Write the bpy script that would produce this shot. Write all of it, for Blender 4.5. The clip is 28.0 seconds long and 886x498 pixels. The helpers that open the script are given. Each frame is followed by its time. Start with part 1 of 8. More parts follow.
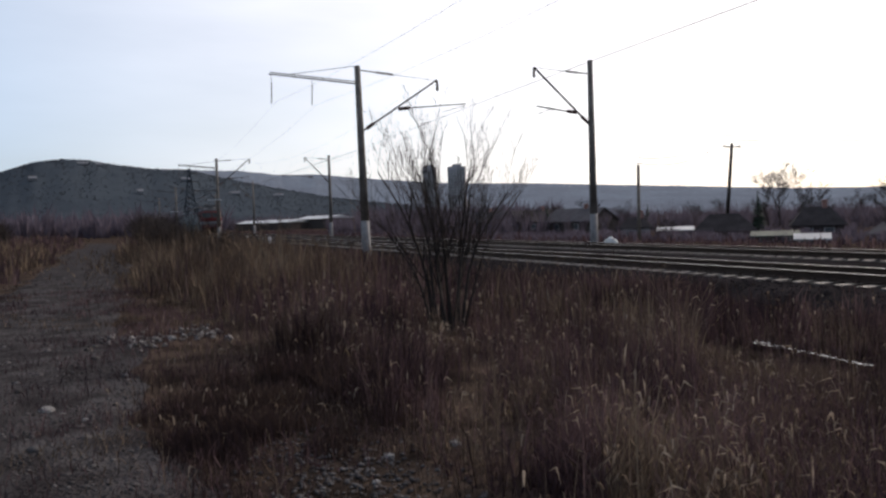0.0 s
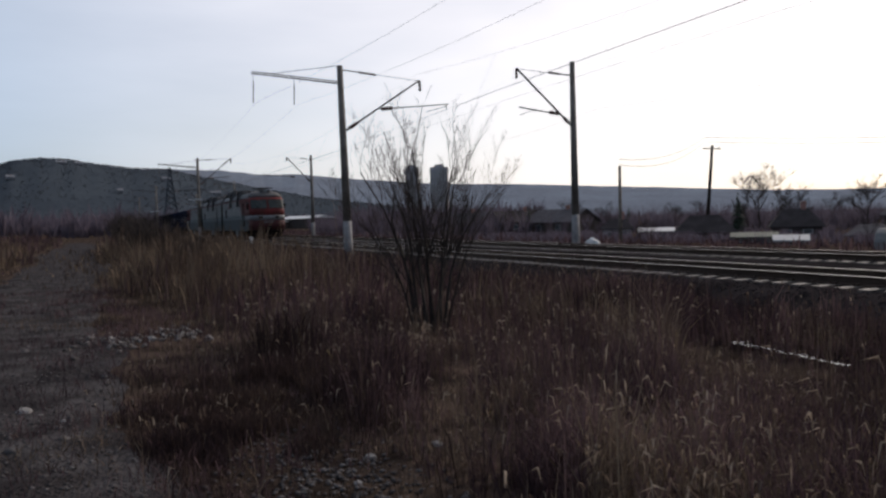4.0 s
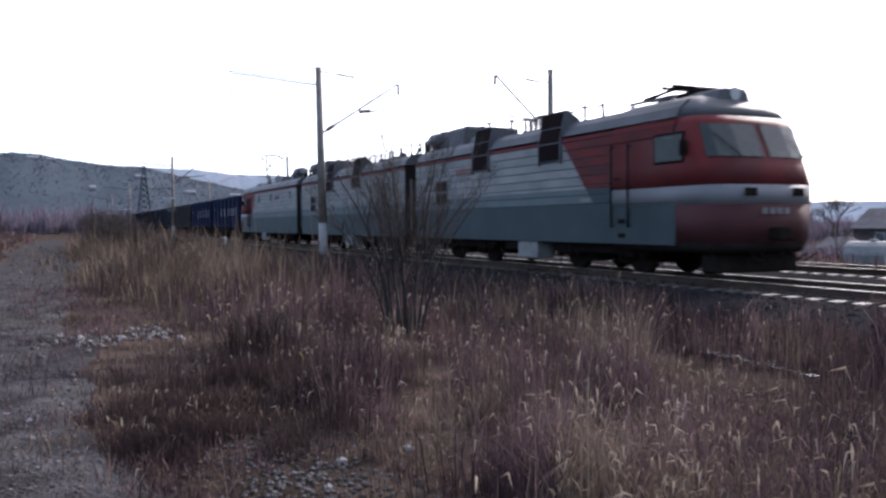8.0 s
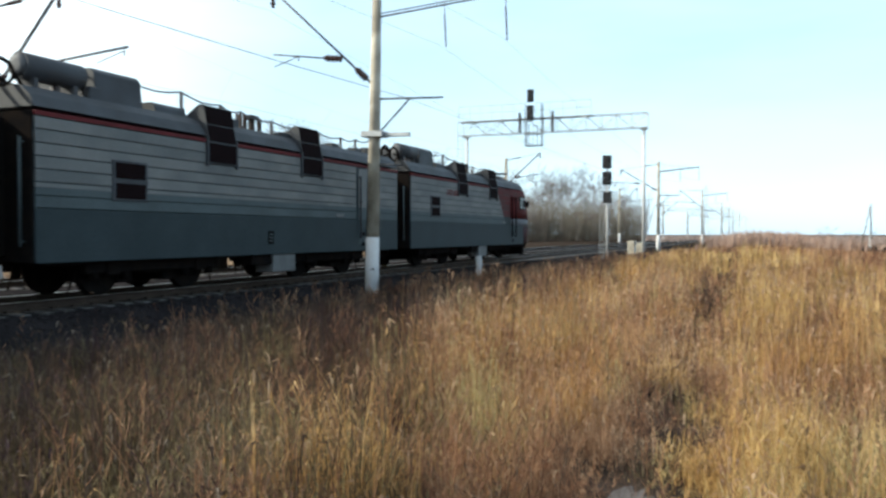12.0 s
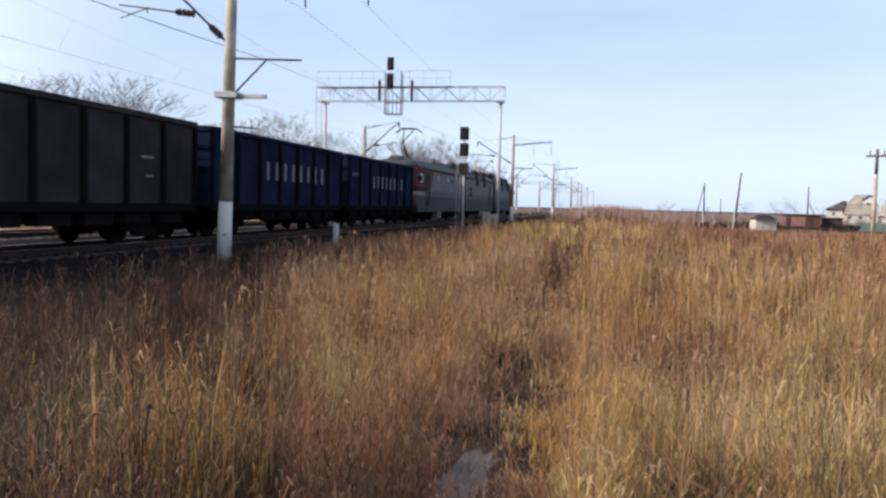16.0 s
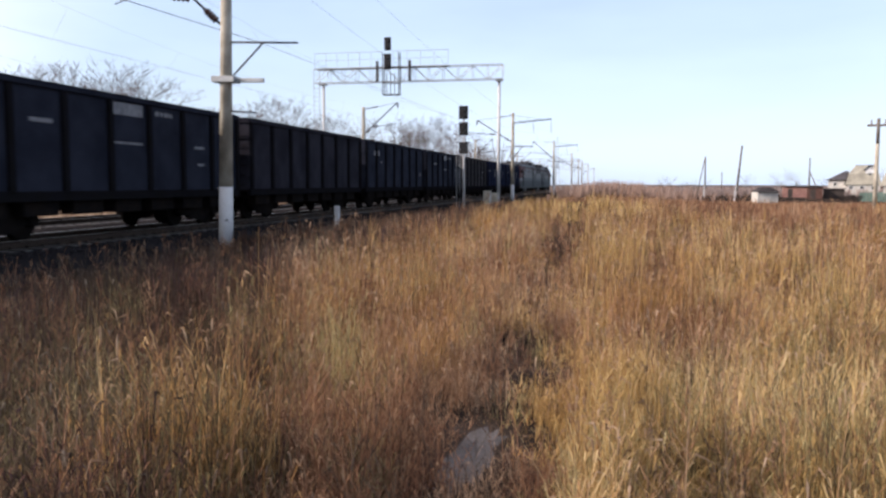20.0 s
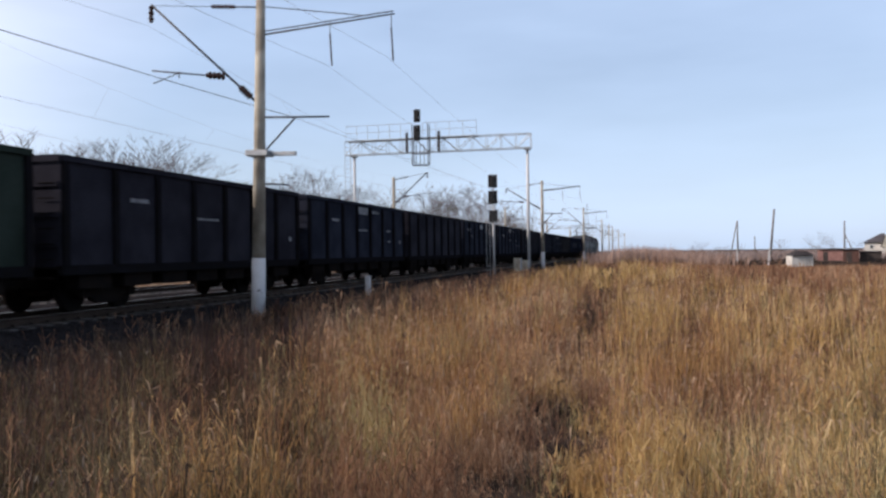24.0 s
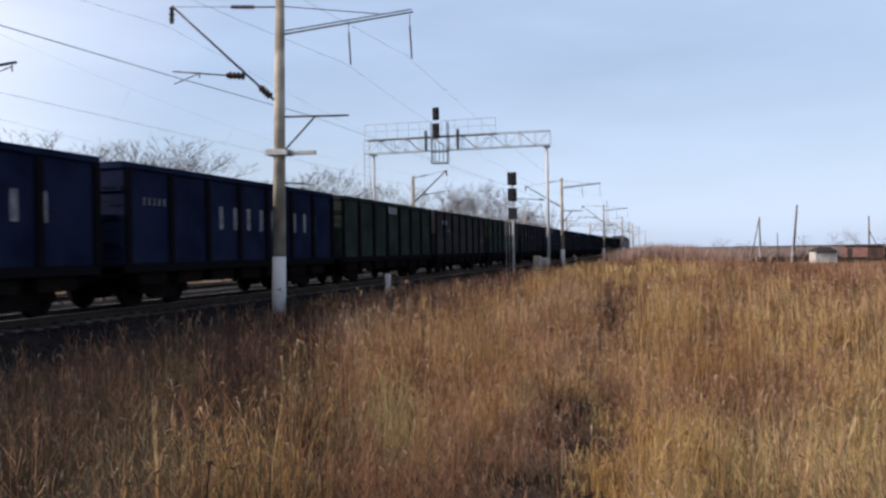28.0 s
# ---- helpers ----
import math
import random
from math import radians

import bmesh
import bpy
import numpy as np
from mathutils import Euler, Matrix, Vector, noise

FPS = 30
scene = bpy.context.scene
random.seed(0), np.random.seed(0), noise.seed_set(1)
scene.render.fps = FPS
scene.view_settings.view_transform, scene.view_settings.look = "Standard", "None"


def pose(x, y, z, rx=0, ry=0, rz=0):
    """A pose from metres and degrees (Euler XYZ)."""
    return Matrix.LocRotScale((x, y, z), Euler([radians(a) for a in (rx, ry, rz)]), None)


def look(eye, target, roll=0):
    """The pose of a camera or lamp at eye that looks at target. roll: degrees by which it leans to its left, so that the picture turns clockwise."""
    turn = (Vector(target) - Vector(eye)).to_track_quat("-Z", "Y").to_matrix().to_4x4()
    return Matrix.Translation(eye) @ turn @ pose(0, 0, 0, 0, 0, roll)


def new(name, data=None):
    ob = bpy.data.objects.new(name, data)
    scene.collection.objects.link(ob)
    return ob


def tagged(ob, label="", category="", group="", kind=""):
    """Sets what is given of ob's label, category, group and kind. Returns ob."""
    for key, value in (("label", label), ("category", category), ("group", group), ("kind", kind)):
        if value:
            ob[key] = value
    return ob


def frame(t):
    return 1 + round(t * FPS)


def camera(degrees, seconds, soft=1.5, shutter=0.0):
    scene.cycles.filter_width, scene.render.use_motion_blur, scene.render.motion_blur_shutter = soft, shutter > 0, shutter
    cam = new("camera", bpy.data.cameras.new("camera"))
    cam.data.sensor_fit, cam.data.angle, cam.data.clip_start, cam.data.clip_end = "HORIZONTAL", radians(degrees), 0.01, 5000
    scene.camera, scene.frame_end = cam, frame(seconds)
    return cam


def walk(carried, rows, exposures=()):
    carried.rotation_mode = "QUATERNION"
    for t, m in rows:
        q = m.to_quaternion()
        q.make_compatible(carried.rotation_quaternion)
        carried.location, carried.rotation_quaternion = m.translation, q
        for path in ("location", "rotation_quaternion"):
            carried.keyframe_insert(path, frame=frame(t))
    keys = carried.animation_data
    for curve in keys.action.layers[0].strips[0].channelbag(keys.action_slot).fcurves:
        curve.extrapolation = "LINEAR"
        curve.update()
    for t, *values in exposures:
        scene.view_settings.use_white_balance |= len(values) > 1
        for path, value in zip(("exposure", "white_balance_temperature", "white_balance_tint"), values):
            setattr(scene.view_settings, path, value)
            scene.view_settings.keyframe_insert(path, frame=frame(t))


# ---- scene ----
EYE_Z = 1.344      # camera above the rail heads (z = 0); the tracks run along x
TRACK_Y = 14.5     # centre of the near track
FAR_Y = 20.92      # centre of the far track
cam = camera(56.8, 28.0, soft=2.6, shutter=0.25)
# seconds, yaw, pitch, roll of the hand-held camera
TURN = [
    (0.0, 68.02, -2.07, 1.81),
    (0.5, 67.46, -1.90, 1.47),
    (1.0, 67.46, -1.87, 1.44),
    (1.5, 67.07, -1.66, 1.04),
    (2.0, 67.21, -1.56, 1.14),
    (2.5, 67.29, -1.69, 1.41),
    (4.5, 66.63, -2.21, 1.61),
    (5.0, 66.45, -2.56, 1.45),
    (5.5, 66.07, -3.22, 1.12),
    (6.0, 65.91, -3.00, 1.11),
    (6.5, 65.99, -2.54, 1.18),
    (7.0, 65.86, -2.28, 1.04),
    (7.5, 65.26, -1.95, 0.70),
    (8.0, 65.10, -1.80, 0.43),
    (8.5, 64.93, -1.99, 0.24),
    (9.0, 63.91, -1.79, 0.37),
    (9.4, 59.79, -2.03, -0.03),
    (9.5, 58.17, -2.05, -0.10),
    (9.7, 53.05, -1.58, -1.15),
    (10.0, 42.60, -1.46, -0.89),
    (10.2, 33.34, -0.51, -1.20),
    (10.4, 20.69, 0.06, -1.72),
    (10.7, -5.30, 1.66, -3.58),
    (11.0, -30.92, 1.47, -4.59),
    (11.3, -51.01, 1.40, -2.16),
    (11.5, -59.32, 1.47, -1.14),
    (11.7, -64.10, -0.37, -0.56),
    (12.0, -68.11, -1.05, 0.01),
    (12.2, -70.99, -1.33, 0.37),
    (12.5, -72.96, -1.51, -0.57),
    (12.7, -74.15, -1.72, -0.57),
    (13.0, -75.36, -2.49, -0.59),
    (13.5, -75.44, -1.16, -1.38),
    (15.5, -77.42, -2.56, -2.32),
    (16.0, -78.04, -3.14, -1.44),
    (16.5, -77.98, -2.55, -0.52),
    (17.0, -78.29, -2.58, 0.38),
    (17.5, -78.07, -3.31, 0.69),
    (18.0, -77.66, -3.39, 1.28),
    (18.5, -78.05, -2.71, 1.15),
    (19.0, -78.24, -3.18, 0.76),
    (19.5, -78.04, -4.20, 0.41),
    (20.0, -78.00, -4.54, -0.09),
    (20.5, -78.21, -3.86, 0.28),
    (21.0, -78.56, -3.45, 0.57),
    (21.5, -78.76, -3.10, 0.84),
    (22.0, -76.74, -0.88, 0.86),
    (22.5, -75.80, 0.34, 0.67),
    (24.5, -75.89, 0.21, 0.75),
    (25.0, -75.05, -0.40, 1.02),
    (25.5, -75.06, -0.51, 1.03),
    (26.0, -74.94, -0.51, 1.31),
    (26.5, -74.46, -1.15, 1.42),
    (27.0, -74.64, -0.73, 1.44),
    (27.5, -74.53, 0.21, 0.99),
    (28.0, -74.52, 0.12, 0.99),
]
# seconds, stops, kelvin, tint
EXPOSURE = [(0.0, -0.15, 6700, 17), (1.0, -0.41, 6700, 17), (2.0, -0.47, 6700, 17), (5.0, -0.25, 6600, 17), (6.0, 0.17, 6500, 22), (7.0, 0.08, 6450, 22), (7.5, 0.5, 6250, 22), (8.0, 1.15, 6050, 20), (9.0, 2.2, 5950, 19), (10.0, 2.65, 6200, 18), (10.4, 2.35, 6000, 9), (10.8, 2.3, 5800, -1),
            (11.2, 1.95, 5800, -5), (11.6, 1.02, 6100, -2), (12.1, 0.72, 6600, 3), (13.0, 0.4, 6900, 11), (16.0, 0.27, 6600, 20), (19.0, 0.3, 6600, 20), (20.0, 0.42, 6650, 20), (21.0, 0.45, 6650, 20), (22.0, 0.22, 6550, 19), (24.5, 0.03, 6450, 19), (27.0, 0.2, 6550, 20), (28.0, 0.0, 6550, 20)]
walk(cam, [(t, pose(0, 0, EYE_Z, 90 + p, r, y)) for t, y, p, r in TURN], EXPOSURE)

# ---------------------------------------------------------------- light
SUN_AZ, SUN_EL = 22.0, 31.0      # yaw from the y axis (counter-clockwise) and height, degrees
_a, _e = radians(SUN_AZ), radians(SUN_EL)
TO_SUN = Vector((-math.sin(_a) * math.cos(_e), math.cos(_a) * math.cos(_e), math.sin(_e)))
world = bpy.data.worlds.new("sky")
scene.world = world
world.use_nodes = True
wn, wl = world.node_tree.nodes, world.node_tree.links
sky = wn.new("ShaderNodeTexSky")
sky.sky_type, sky.sun_disc = "NISHITA", False
sky.sun_elevation, sky.sun_rotation = _e, -_a
sky.air_density, sky.dust_density, sky.ozone_density = 1.1, 1.0, 2.0
coord = wn.new("ShaderNodeTexCoord")
stretch = wn.new("ShaderNodeMapping")
stretch.inputs["Scale"].default_value = (1.0, 1.0, 4.5)
veil = wn.new("ShaderNodeTexNoise")
veil.inputs["Scale"].default_value, veil.inputs["Detail"].default_value = 1.6, 5.0
veil_ramp = wn.new("ShaderNodeValToRGB")
veil_ramp.color_ramp.elements[0].position, veil_ramp.color_ramp.elements[1].position = 0.3, 0.72
veil_ramp.color_ramp.elements[0].color, veil_ramp.color_ramp.elements[1].color = (0.42, 0.42, 0.42, 1), (0.72, 0.72, 0.72, 1)
cloud = wn.new("ShaderNodeMixRGB")
glow = wn.new("ShaderNodeVectorMath")      # thin haze, whiter and brighter towards the sun
glow.operation = "DOT_PRODUCT"
glow.inputs[1].default_value = TO_SUN
glow_range = wn.new("ShaderNodeMapRange")
glow_range.inputs["From Min"].default_value, glow_range.inputs["From Max"].default_value = 0.25, 0.85
haze = wn.new("ShaderNodeMixRGB")
haze.inputs[1].default_value, haze.inputs[2].default_value = (6.5, 8.7, 11.2, 1), (19.0, 18.4, 17.6, 1)
wl.new(coord.outputs["Generated"], glow.inputs[0])
wl.new(glow.outputs["Value"], glow_range.inputs["Value"])
wl.new(glow_range.outputs[0], haze.inputs[0])
wl.new(haze.outputs[0], cloud.inputs[2])
wl.new(coord.outputs["Generated"], stretch.inputs[0])
wl.new(stretch.outputs[0], veil.inputs["Vector"])
wl.new(veil.outputs["Fac"], veil_ramp.inputs[0])
wl.new(veil_ramp.outputs[0], cloud.inputs[0])
wl.new(sky.outputs[0], cloud.inputs[1])
wl.new(cloud.outputs[0], wn["Background"].inputs[0])
wn["Background"].inputs[1].default_value = 0.108
sun = new("sun", bpy.data.lights.new("sun", "SUN"))
sun.data.energy, sun.data.angle, sun.data.color = 5.0, radians(0.6), (1.0, 0.93, 0.82)
sun.matrix_world = look(TO_SUN * 100, (0, 0, 0))


# ---------------------------------------------------------------- materials
def surface(name, base, rough=0.75, metal=0.0, relief=0.02, var=0.3, scale=2.0, grain=40.0, bump=0.2, stain=None, amount=0.5, rand=0.0, island=0.0, spec=0.15):
    """A worn surface: large stains and fine grain over a base colour."""
    m = bpy.data.materials.new(name)
    m.use_nodes = True
    n, l = m.node_tree.nodes, m.node_tree.links
    b = n["Principled BSDF"]
    b.inputs["Roughness"].default_value, b.inputs["Metallic"].default_value = rough, metal
    b.inputs["Specular IOR Level"].default_value = spec
    tc = n.new("ShaderNodeTexCoord")
    info = n.new("ShaderNodeObjectInfo")
    shift = n.new("ShaderNodeVectorMath")
    shift.operation = "MULTIPLY_ADD"
    shift.inputs[1].default_value = (1, 1, 1)
    mul = n.new("ShaderNodeMath")
    mul.operation, mul.inputs[1].default_value = "MULTIPLY", 37.0
    l.new(info.outputs["Random"], mul.inputs[0])
    l.new(tc.outputs["Object"], shift.inputs[0])
    l.new(mul.outputs[0], shift.inputs[2])
    big, fine = n.new("ShaderNodeTexNoise"), n.new("ShaderNodeTexNoise")
    big.inputs["Scale"].default_value, big.inputs["Detail"].default_value = scale, 6
    fine.inputs["Scale"].default_value, fine.inputs["Detail"].default_value = grain, 4
    for k in (big, fine):
        l.new(shift.outputs[0], k.inputs["Vector"])
    ramp = n.new("ShaderNodeValToRGB")
    ramp.color_ramp.elements[0].position, ramp.color_ramp.elements[1].position = 0.5 - amount * 0.3, 0.5 + amount * 0.35
    stain = stain or tuple(c * (1 - var) for c in base)
    ramp.color_ramp.elements[0].color = (*stain, 1)
    ramp.color_ramp.elements[1].color = (*base, 1)
    l.new(big.outputs["Fac"], ramp.inputs[0])
    mix = n.new("ShaderNodeMixRGB")
    mix.blend_type = "OVERLAY"
    mix.inputs[0].default_value = min(1.0, var)
    l.new(ramp.outputs[0], mix.inputs[1])
    l.new(fine.outputs["Fac"], mix.inputs[2])
    out = mix.outputs[0]
    source = info.outputs["Random"] if rand else None
    if island:
        source = n.new("ShaderNodeNewGeometry").outputs["Random Per Island"]
    if source:
        amt = rand or island
        hsv = n.new("ShaderNodeHueSaturation")
        rng = n.new("ShaderNodeMapRange")
        rng.inputs["To Min"].default_value, rng.inputs["To Max"].default_value = 1 - amt, 1 + amt
        l.new(source, rng.inputs["Value"])
        l.new(rng.outputs[0], hsv.inputs["Value"])
        l.new(out, hsv.inputs["Color"])
        out = hsv.outputs[0]
    l.new(out, b.inputs["Base Color"])
    if bump:
        bp = n.new("ShaderNodeBump")
        bp.inputs["Strength"].default_value, bp.inputs["Distance"].default_value = bump, relief
        l.new(fine.outputs["Fac"], bp.inputs["Height"])
        l.new(bp.outputs[0], b.inputs["Normal"])
    rr = n.new("ShaderNodeMapRange")
    rr.inputs["To Min"].default_value, rr.inputs["To Max"].default_value = max(0.05, rough - 0.12), min(1, rough + 0.12)
    l.new(big.outputs["Fac"], rr.inputs["Value"])
    l.new(rr.outputs[0], b.inputs["Roughness"])
    return m


def blades(name, colours, through_light=0.3):
    """Dry stalks: a colour of its own for each stalk, partly letting the light through."""
    m = bpy.data.materials.new(name)
    m.use_nodes = True
    n, l = m.node_tree.nodes, m.node_tree.links
    n.remove(n["Principled BSDF"])
    geo = n.new("ShaderNodeNewGeometry")
    ramp = n.new("ShaderNodeValToRGB")
    ramp.color_ramp.interpolation = "LINEAR"
    el = ramp.color_ramp.elements
    while len(el) < len(colours):
        el.new(0.5)
    for i, c in enumerate(colours):
        el[i].position, el[i].color = i / (len(colours) - 1), (*c, 1)
    tc = n.new("ShaderNodeTexCoord")
    patch = n.new("ShaderNodeTexNoise")
    patch.inputs["Scale"].default_value, patch.inputs["Detail"].default_value = 0.55, 6
    l.new(tc.outputs["Object"], patch.inputs["Vector"])
    add = n.new("ShaderNodeMath")
    add.operation = "MULTIPLY_ADD"
    add.inputs[1].default_value, add.inputs[2].default_value = 2.2, -0.85
    l.new(patch.outputs["Fac"], add.inputs[0])
    half = n.new("ShaderNodeMath")
    half.operation = "MULTIPLY_ADD"
    half.inputs[1].default_value = 0.55
    l.new(geo.outputs["Random Per Island"], half.inputs[0])
    l.new(add.outputs[0], half.inputs[2])
    l.new(half.outputs[0], ramp.inputs[0])
    d, t, mx = n.new("ShaderNodeBsdfDiffuse"), n.new("ShaderNodeBsdfTranslucent"), n.new("ShaderNodeMixShader")
    mx.inputs[0].default_value = through_light
    l.new(ramp.outputs[0], d.inputs[0])
    l.new(ramp.outputs[0], t.inputs[0])
    l.new(d.outputs[0], mx.inputs[1])
    l.new(t.outputs[0], mx.inputs[2])
    l.new(mx.outputs[0], n["Material Output"].inputs[0])
    return m


def glass(name, tint=(0.06, 0.07, 0.075)):
    m = bpy.data.materials.new(name)
    m.use_nodes = True
    b = m.node_tree.nodes["Principled BSDF"]
    b.inputs["Base Color"].default_value = (*tint, 1)
    b.inputs["Roughness"].default_value = 0.06
    b.inputs["Specular IOR Level"].default_value = 0.8
    return m


M_SOIL = surface("soil", (0.05, 0.037, 0.03), 0.95, spec=0.0, var=0.8, scale=1.1, grain=14, bump=0.6, stain=(0.014, 0.011, 0.0095), amount=0.45)
M_GRAVEL = surface("gravel", (0.047, 0.044, 0.0455), 0.95, spec=0.0, var=0.9, scale=2.0, grain=24, bump=1.0, relief=0.06, stain=(0.022, 0.02, 0.021), amount=0.4)
M_BALLAST = surface("ballast", (0.021, 0.0185, 0.0195), 0.92, spec=0.0, var=0.5, scale=0.7, grain=26, bump=1.0, stain=(0.012, 0.011, 0.0115))
M_STONE = surface("stone", (0.072, 0.068, 0.069), 0.9, spec=0.0, var=0.35, scale=3, grain=50, island=0.45)
M_RUBBLE = surface("rubble", (0.13, 0.122, 0.12), 0.9, spec=0.03, var=0.35, scale=3, grain=50, island=0.6)
M_BALLAST_STONE = surface("ballast_stone", (0.027, 0.024, 0.025), 0.9, spec=0.0, var=0.35, scale=3, grain=50, island=0.5)
M_SLEEPER = surface("sleeper_concrete", (0.078, 0.071, 0.069), 0.55, spec=0.28, var=0.4, scale=3, grain=60, stain=(0.05, 0.043, 0.036), rand=0.2)
M_RUSTY = surface("rusty_steel", (0.05, 0.034, 0.026), 0.8, metal=0.2, var=0.4, scale=5, grain=80)
M_RAILTOP = surface("polished_rail", (0.4, 0.385, 0.37), 0.34, metal=1.0, var=0.15, scale=4, grain=90, bump=0.05)
M_CONCRETE = surface("pole_concrete", (0.4, 0.365, 0.3), 0.85, var=0.35, scale=1.6, grain=35, stain=(0.19, 0.165, 0.13))
# for poles against the sun: grimy foot and concrete, shade in both colours
M_FOOT_GREY = surface("grimy_backlit_whitewash", (0.17, 0.165, 0.168), 0.9, var=0.35, scale=3.5, grain=40, stain=(0.12, 0.115, 0.115))
M_BACKLIT_CONCRETE = surface("backlit_pole_concrete", (0.125, 0.113, 0.102), 0.9, var=0.35, scale=1.6, grain=35, stain=(0.075, 0.066, 0.06))
M_WHITEWASH = surface("whitewash", (0.44, 0.44, 0.45), 0.85, var=0.35, scale=3.5, grain=40, stain=(0.42, 0.41, 0.4))
M_STEEL = surface("grey_steel", (0.07, 0.07, 0.075), 0.7, metal=0.1, var=0.35, scale=4, grain=60)
M_GALV = surface("galvanised_steel", (0.36, 0.375, 0.385), 0.55, metal=0.6, var=0.3, scale=3, grain=60)
M_WIRE = surface("copper_wire", (0.07, 0.06, 0.055), 0.6, metal=0.3, var=0.2, bump=0)
M_INSUL = surface("insulator", (0.06, 0.035, 0.03), 0.25, var=0.2, bump=0)
M_SIGNAL = surface("signal_black", (0.02, 0.02, 0.022), 0.5, var=0.2, bump=0.05)
M_LENS = glass("signal_lens", (0.05, 0.02, 0.02))
M_WOODPOLE = surface("weathered_wood", (0.15, 0.125, 0.105), 0.9, var=0.4, scale=6, grain=50)
M_BARK = surface("bark", (0.03, 0.024, 0.022), 0.95, var=0.4, scale=8, grain=60)
M_TWIG = surface("twig", (0.034, 0.026, 0.024), 0.95, var=0.3, scale=4, grain=40, bump=0, island=0.35)
# paler copy of twig: haze and backlight of the far wood are in the colour
M_TWIG_FAR = surface("far_hazy_twig", (0.155, 0.132, 0.122), 0.95, var=0.3, scale=1, grain=10, bump=0, island=0.35)
M_FIR = surface("fir_needles", (0.03, 0.045, 0.03), 0.95, var=0.3, scale=2, grain=20, bump=0, island=0.4)
M_WATER = surface("puddle_water", (0.04, 0.04, 0.045), 0.08, spec=1.0, var=0.1, scale=2, grain=8, bump=0.02)
# locomotive and wagons
M_LOCO_LIGHT = surface("loco_light_grey", (0.163, 0.16, 0.155), 0.65, spec=0.1, var=0.25, scale=0.8, grain=30, bump=0.04, stain=(0.105, 0.108, 0.108))
M_LOCO_DARK = surface("loco_blue_grey", (0.031, 0.041, 0.045), 0.65, spec=0.1, var=0.25, scale=0.9, grain=30, bump=0.04, stain=(0.022, 0.03, 0.033))
M_LOCO_MID = surface("loco_mid_grey", (0.074, 0.09, 0.094), 0.65, spec=0.1, var=0.25, scale=0.9, grain=30, bump=0.04)
M_LOCO_ROOF = surface("loco_roof_grey", (0.031, 0.0315, 0.034), 0.65, spec=0.25, var=0.3, scale=1.2, grain=30, stain=(0.04, 0.042, 0.048))
M_LOCO_RED = surface("loco_red", (0.09, 0.0135, 0.014), 0.6, spec=0.08, var=0.25, scale=1.0, grain=30, bump=0.03, stain=(0.045, 0.011, 0.011))
M_CAB_SKIRT = surface("cab_skirt_red", (0.042, 0.015, 0.016), 0.7, spec=0.08, var=0.3, scale=1.2, grain=30, bump=0.04)
M_STRIPE = surface("dull_red_stripe", (0.105, 0.02, 0.022), 0.7, spec=0.1, var=0.3, scale=1.5, grain=30, bump=0.03)
M_WHITE_PAINT = surface("white_paint", (0.55, 0.56, 0.56), 0.6, spec=0.1, var=0.2, scale=2, grain=30, bump=0.03)
M_LOCO_WHITE = surface("loco_white", (0.098, 0.098, 0.104), 0.6, var=0.2, scale=1.2, grain=30, bump=0.03)
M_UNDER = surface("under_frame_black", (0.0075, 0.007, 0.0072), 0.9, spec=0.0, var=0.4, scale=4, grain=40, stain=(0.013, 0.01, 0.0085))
M_LOUVRE = surface("louvre_dark", (0.009, 0.005, 0.0055), 0.85, spec=0.03, var=0.3, scale=4, grain=30)
M_BOX_WHITE = surface("pale_box", (0.13, 0.13, 0.13), 0.6, var=0.3, scale=3, grain=40)
M_GLASS = glass("cab_glass")
M_PANE = surface("dark_pane", (0.024, 0.03, 0.03), 0.25, spec=0.16, var=0.3, scale=1.5, grain=10, bump=0)
M_PORCELAIN = surface("porcelain", (0.2, 0.16, 0.15), 0.3, var=0.2, bump=0)
M_ROOF_INSUL = surface("grimy_porcelain", (0.085, 0.068, 0.064), 0.4, var=0.35, scale=6, grain=40, bump=0.02)
M_MARK = surface("faded_white_paint", (0.21, 0.21, 0.22), 0.7, var=0.5, scale=5, grain=30, stain=(0.1, 0.1, 0.11))
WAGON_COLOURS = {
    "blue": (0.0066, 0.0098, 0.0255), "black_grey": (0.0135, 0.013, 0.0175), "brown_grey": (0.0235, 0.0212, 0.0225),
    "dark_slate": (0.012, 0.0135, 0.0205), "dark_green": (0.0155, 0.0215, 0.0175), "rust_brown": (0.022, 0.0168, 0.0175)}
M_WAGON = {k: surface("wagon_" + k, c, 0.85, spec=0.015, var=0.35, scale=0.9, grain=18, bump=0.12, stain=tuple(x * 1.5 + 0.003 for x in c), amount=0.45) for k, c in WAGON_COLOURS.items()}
# buildings
M_WALL_PALE = surface("pale_plaster", (0.5, 0.48, 0.44), 0.9, var=0.3, scale=1, grain=10)
M_WALL_WOOD = surface("dark_boards", (0.06, 0.05, 0.046), 0.9, spec=0.02, var=0.35, scale=2, grain=14)
M_WALL_BRICK = surface("red_brick", (0.25, 0.135, 0.115), 0.9, var=0.35, scale=2, grain=14)
M_WALL_RUST = surface("rusty_brown_boards", (0.1, 0.055, 0.045), 0.9, spec=0.02, var=0.35, scale=2, grain=14)
M_ROOF_SLATE = surface("slate_roof", (0.07, 0.066, 0.072), 0.8, spec=0.02, var=0.35, scale=1, grain=8)
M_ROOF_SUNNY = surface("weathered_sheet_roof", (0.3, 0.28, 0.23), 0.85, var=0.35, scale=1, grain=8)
M_ROOF_GREENISH = surface("dull_green_roof", (0.08, 0.09, 0.075), 0.7, spec=0.1, var=0.35, scale=1, grain=8)
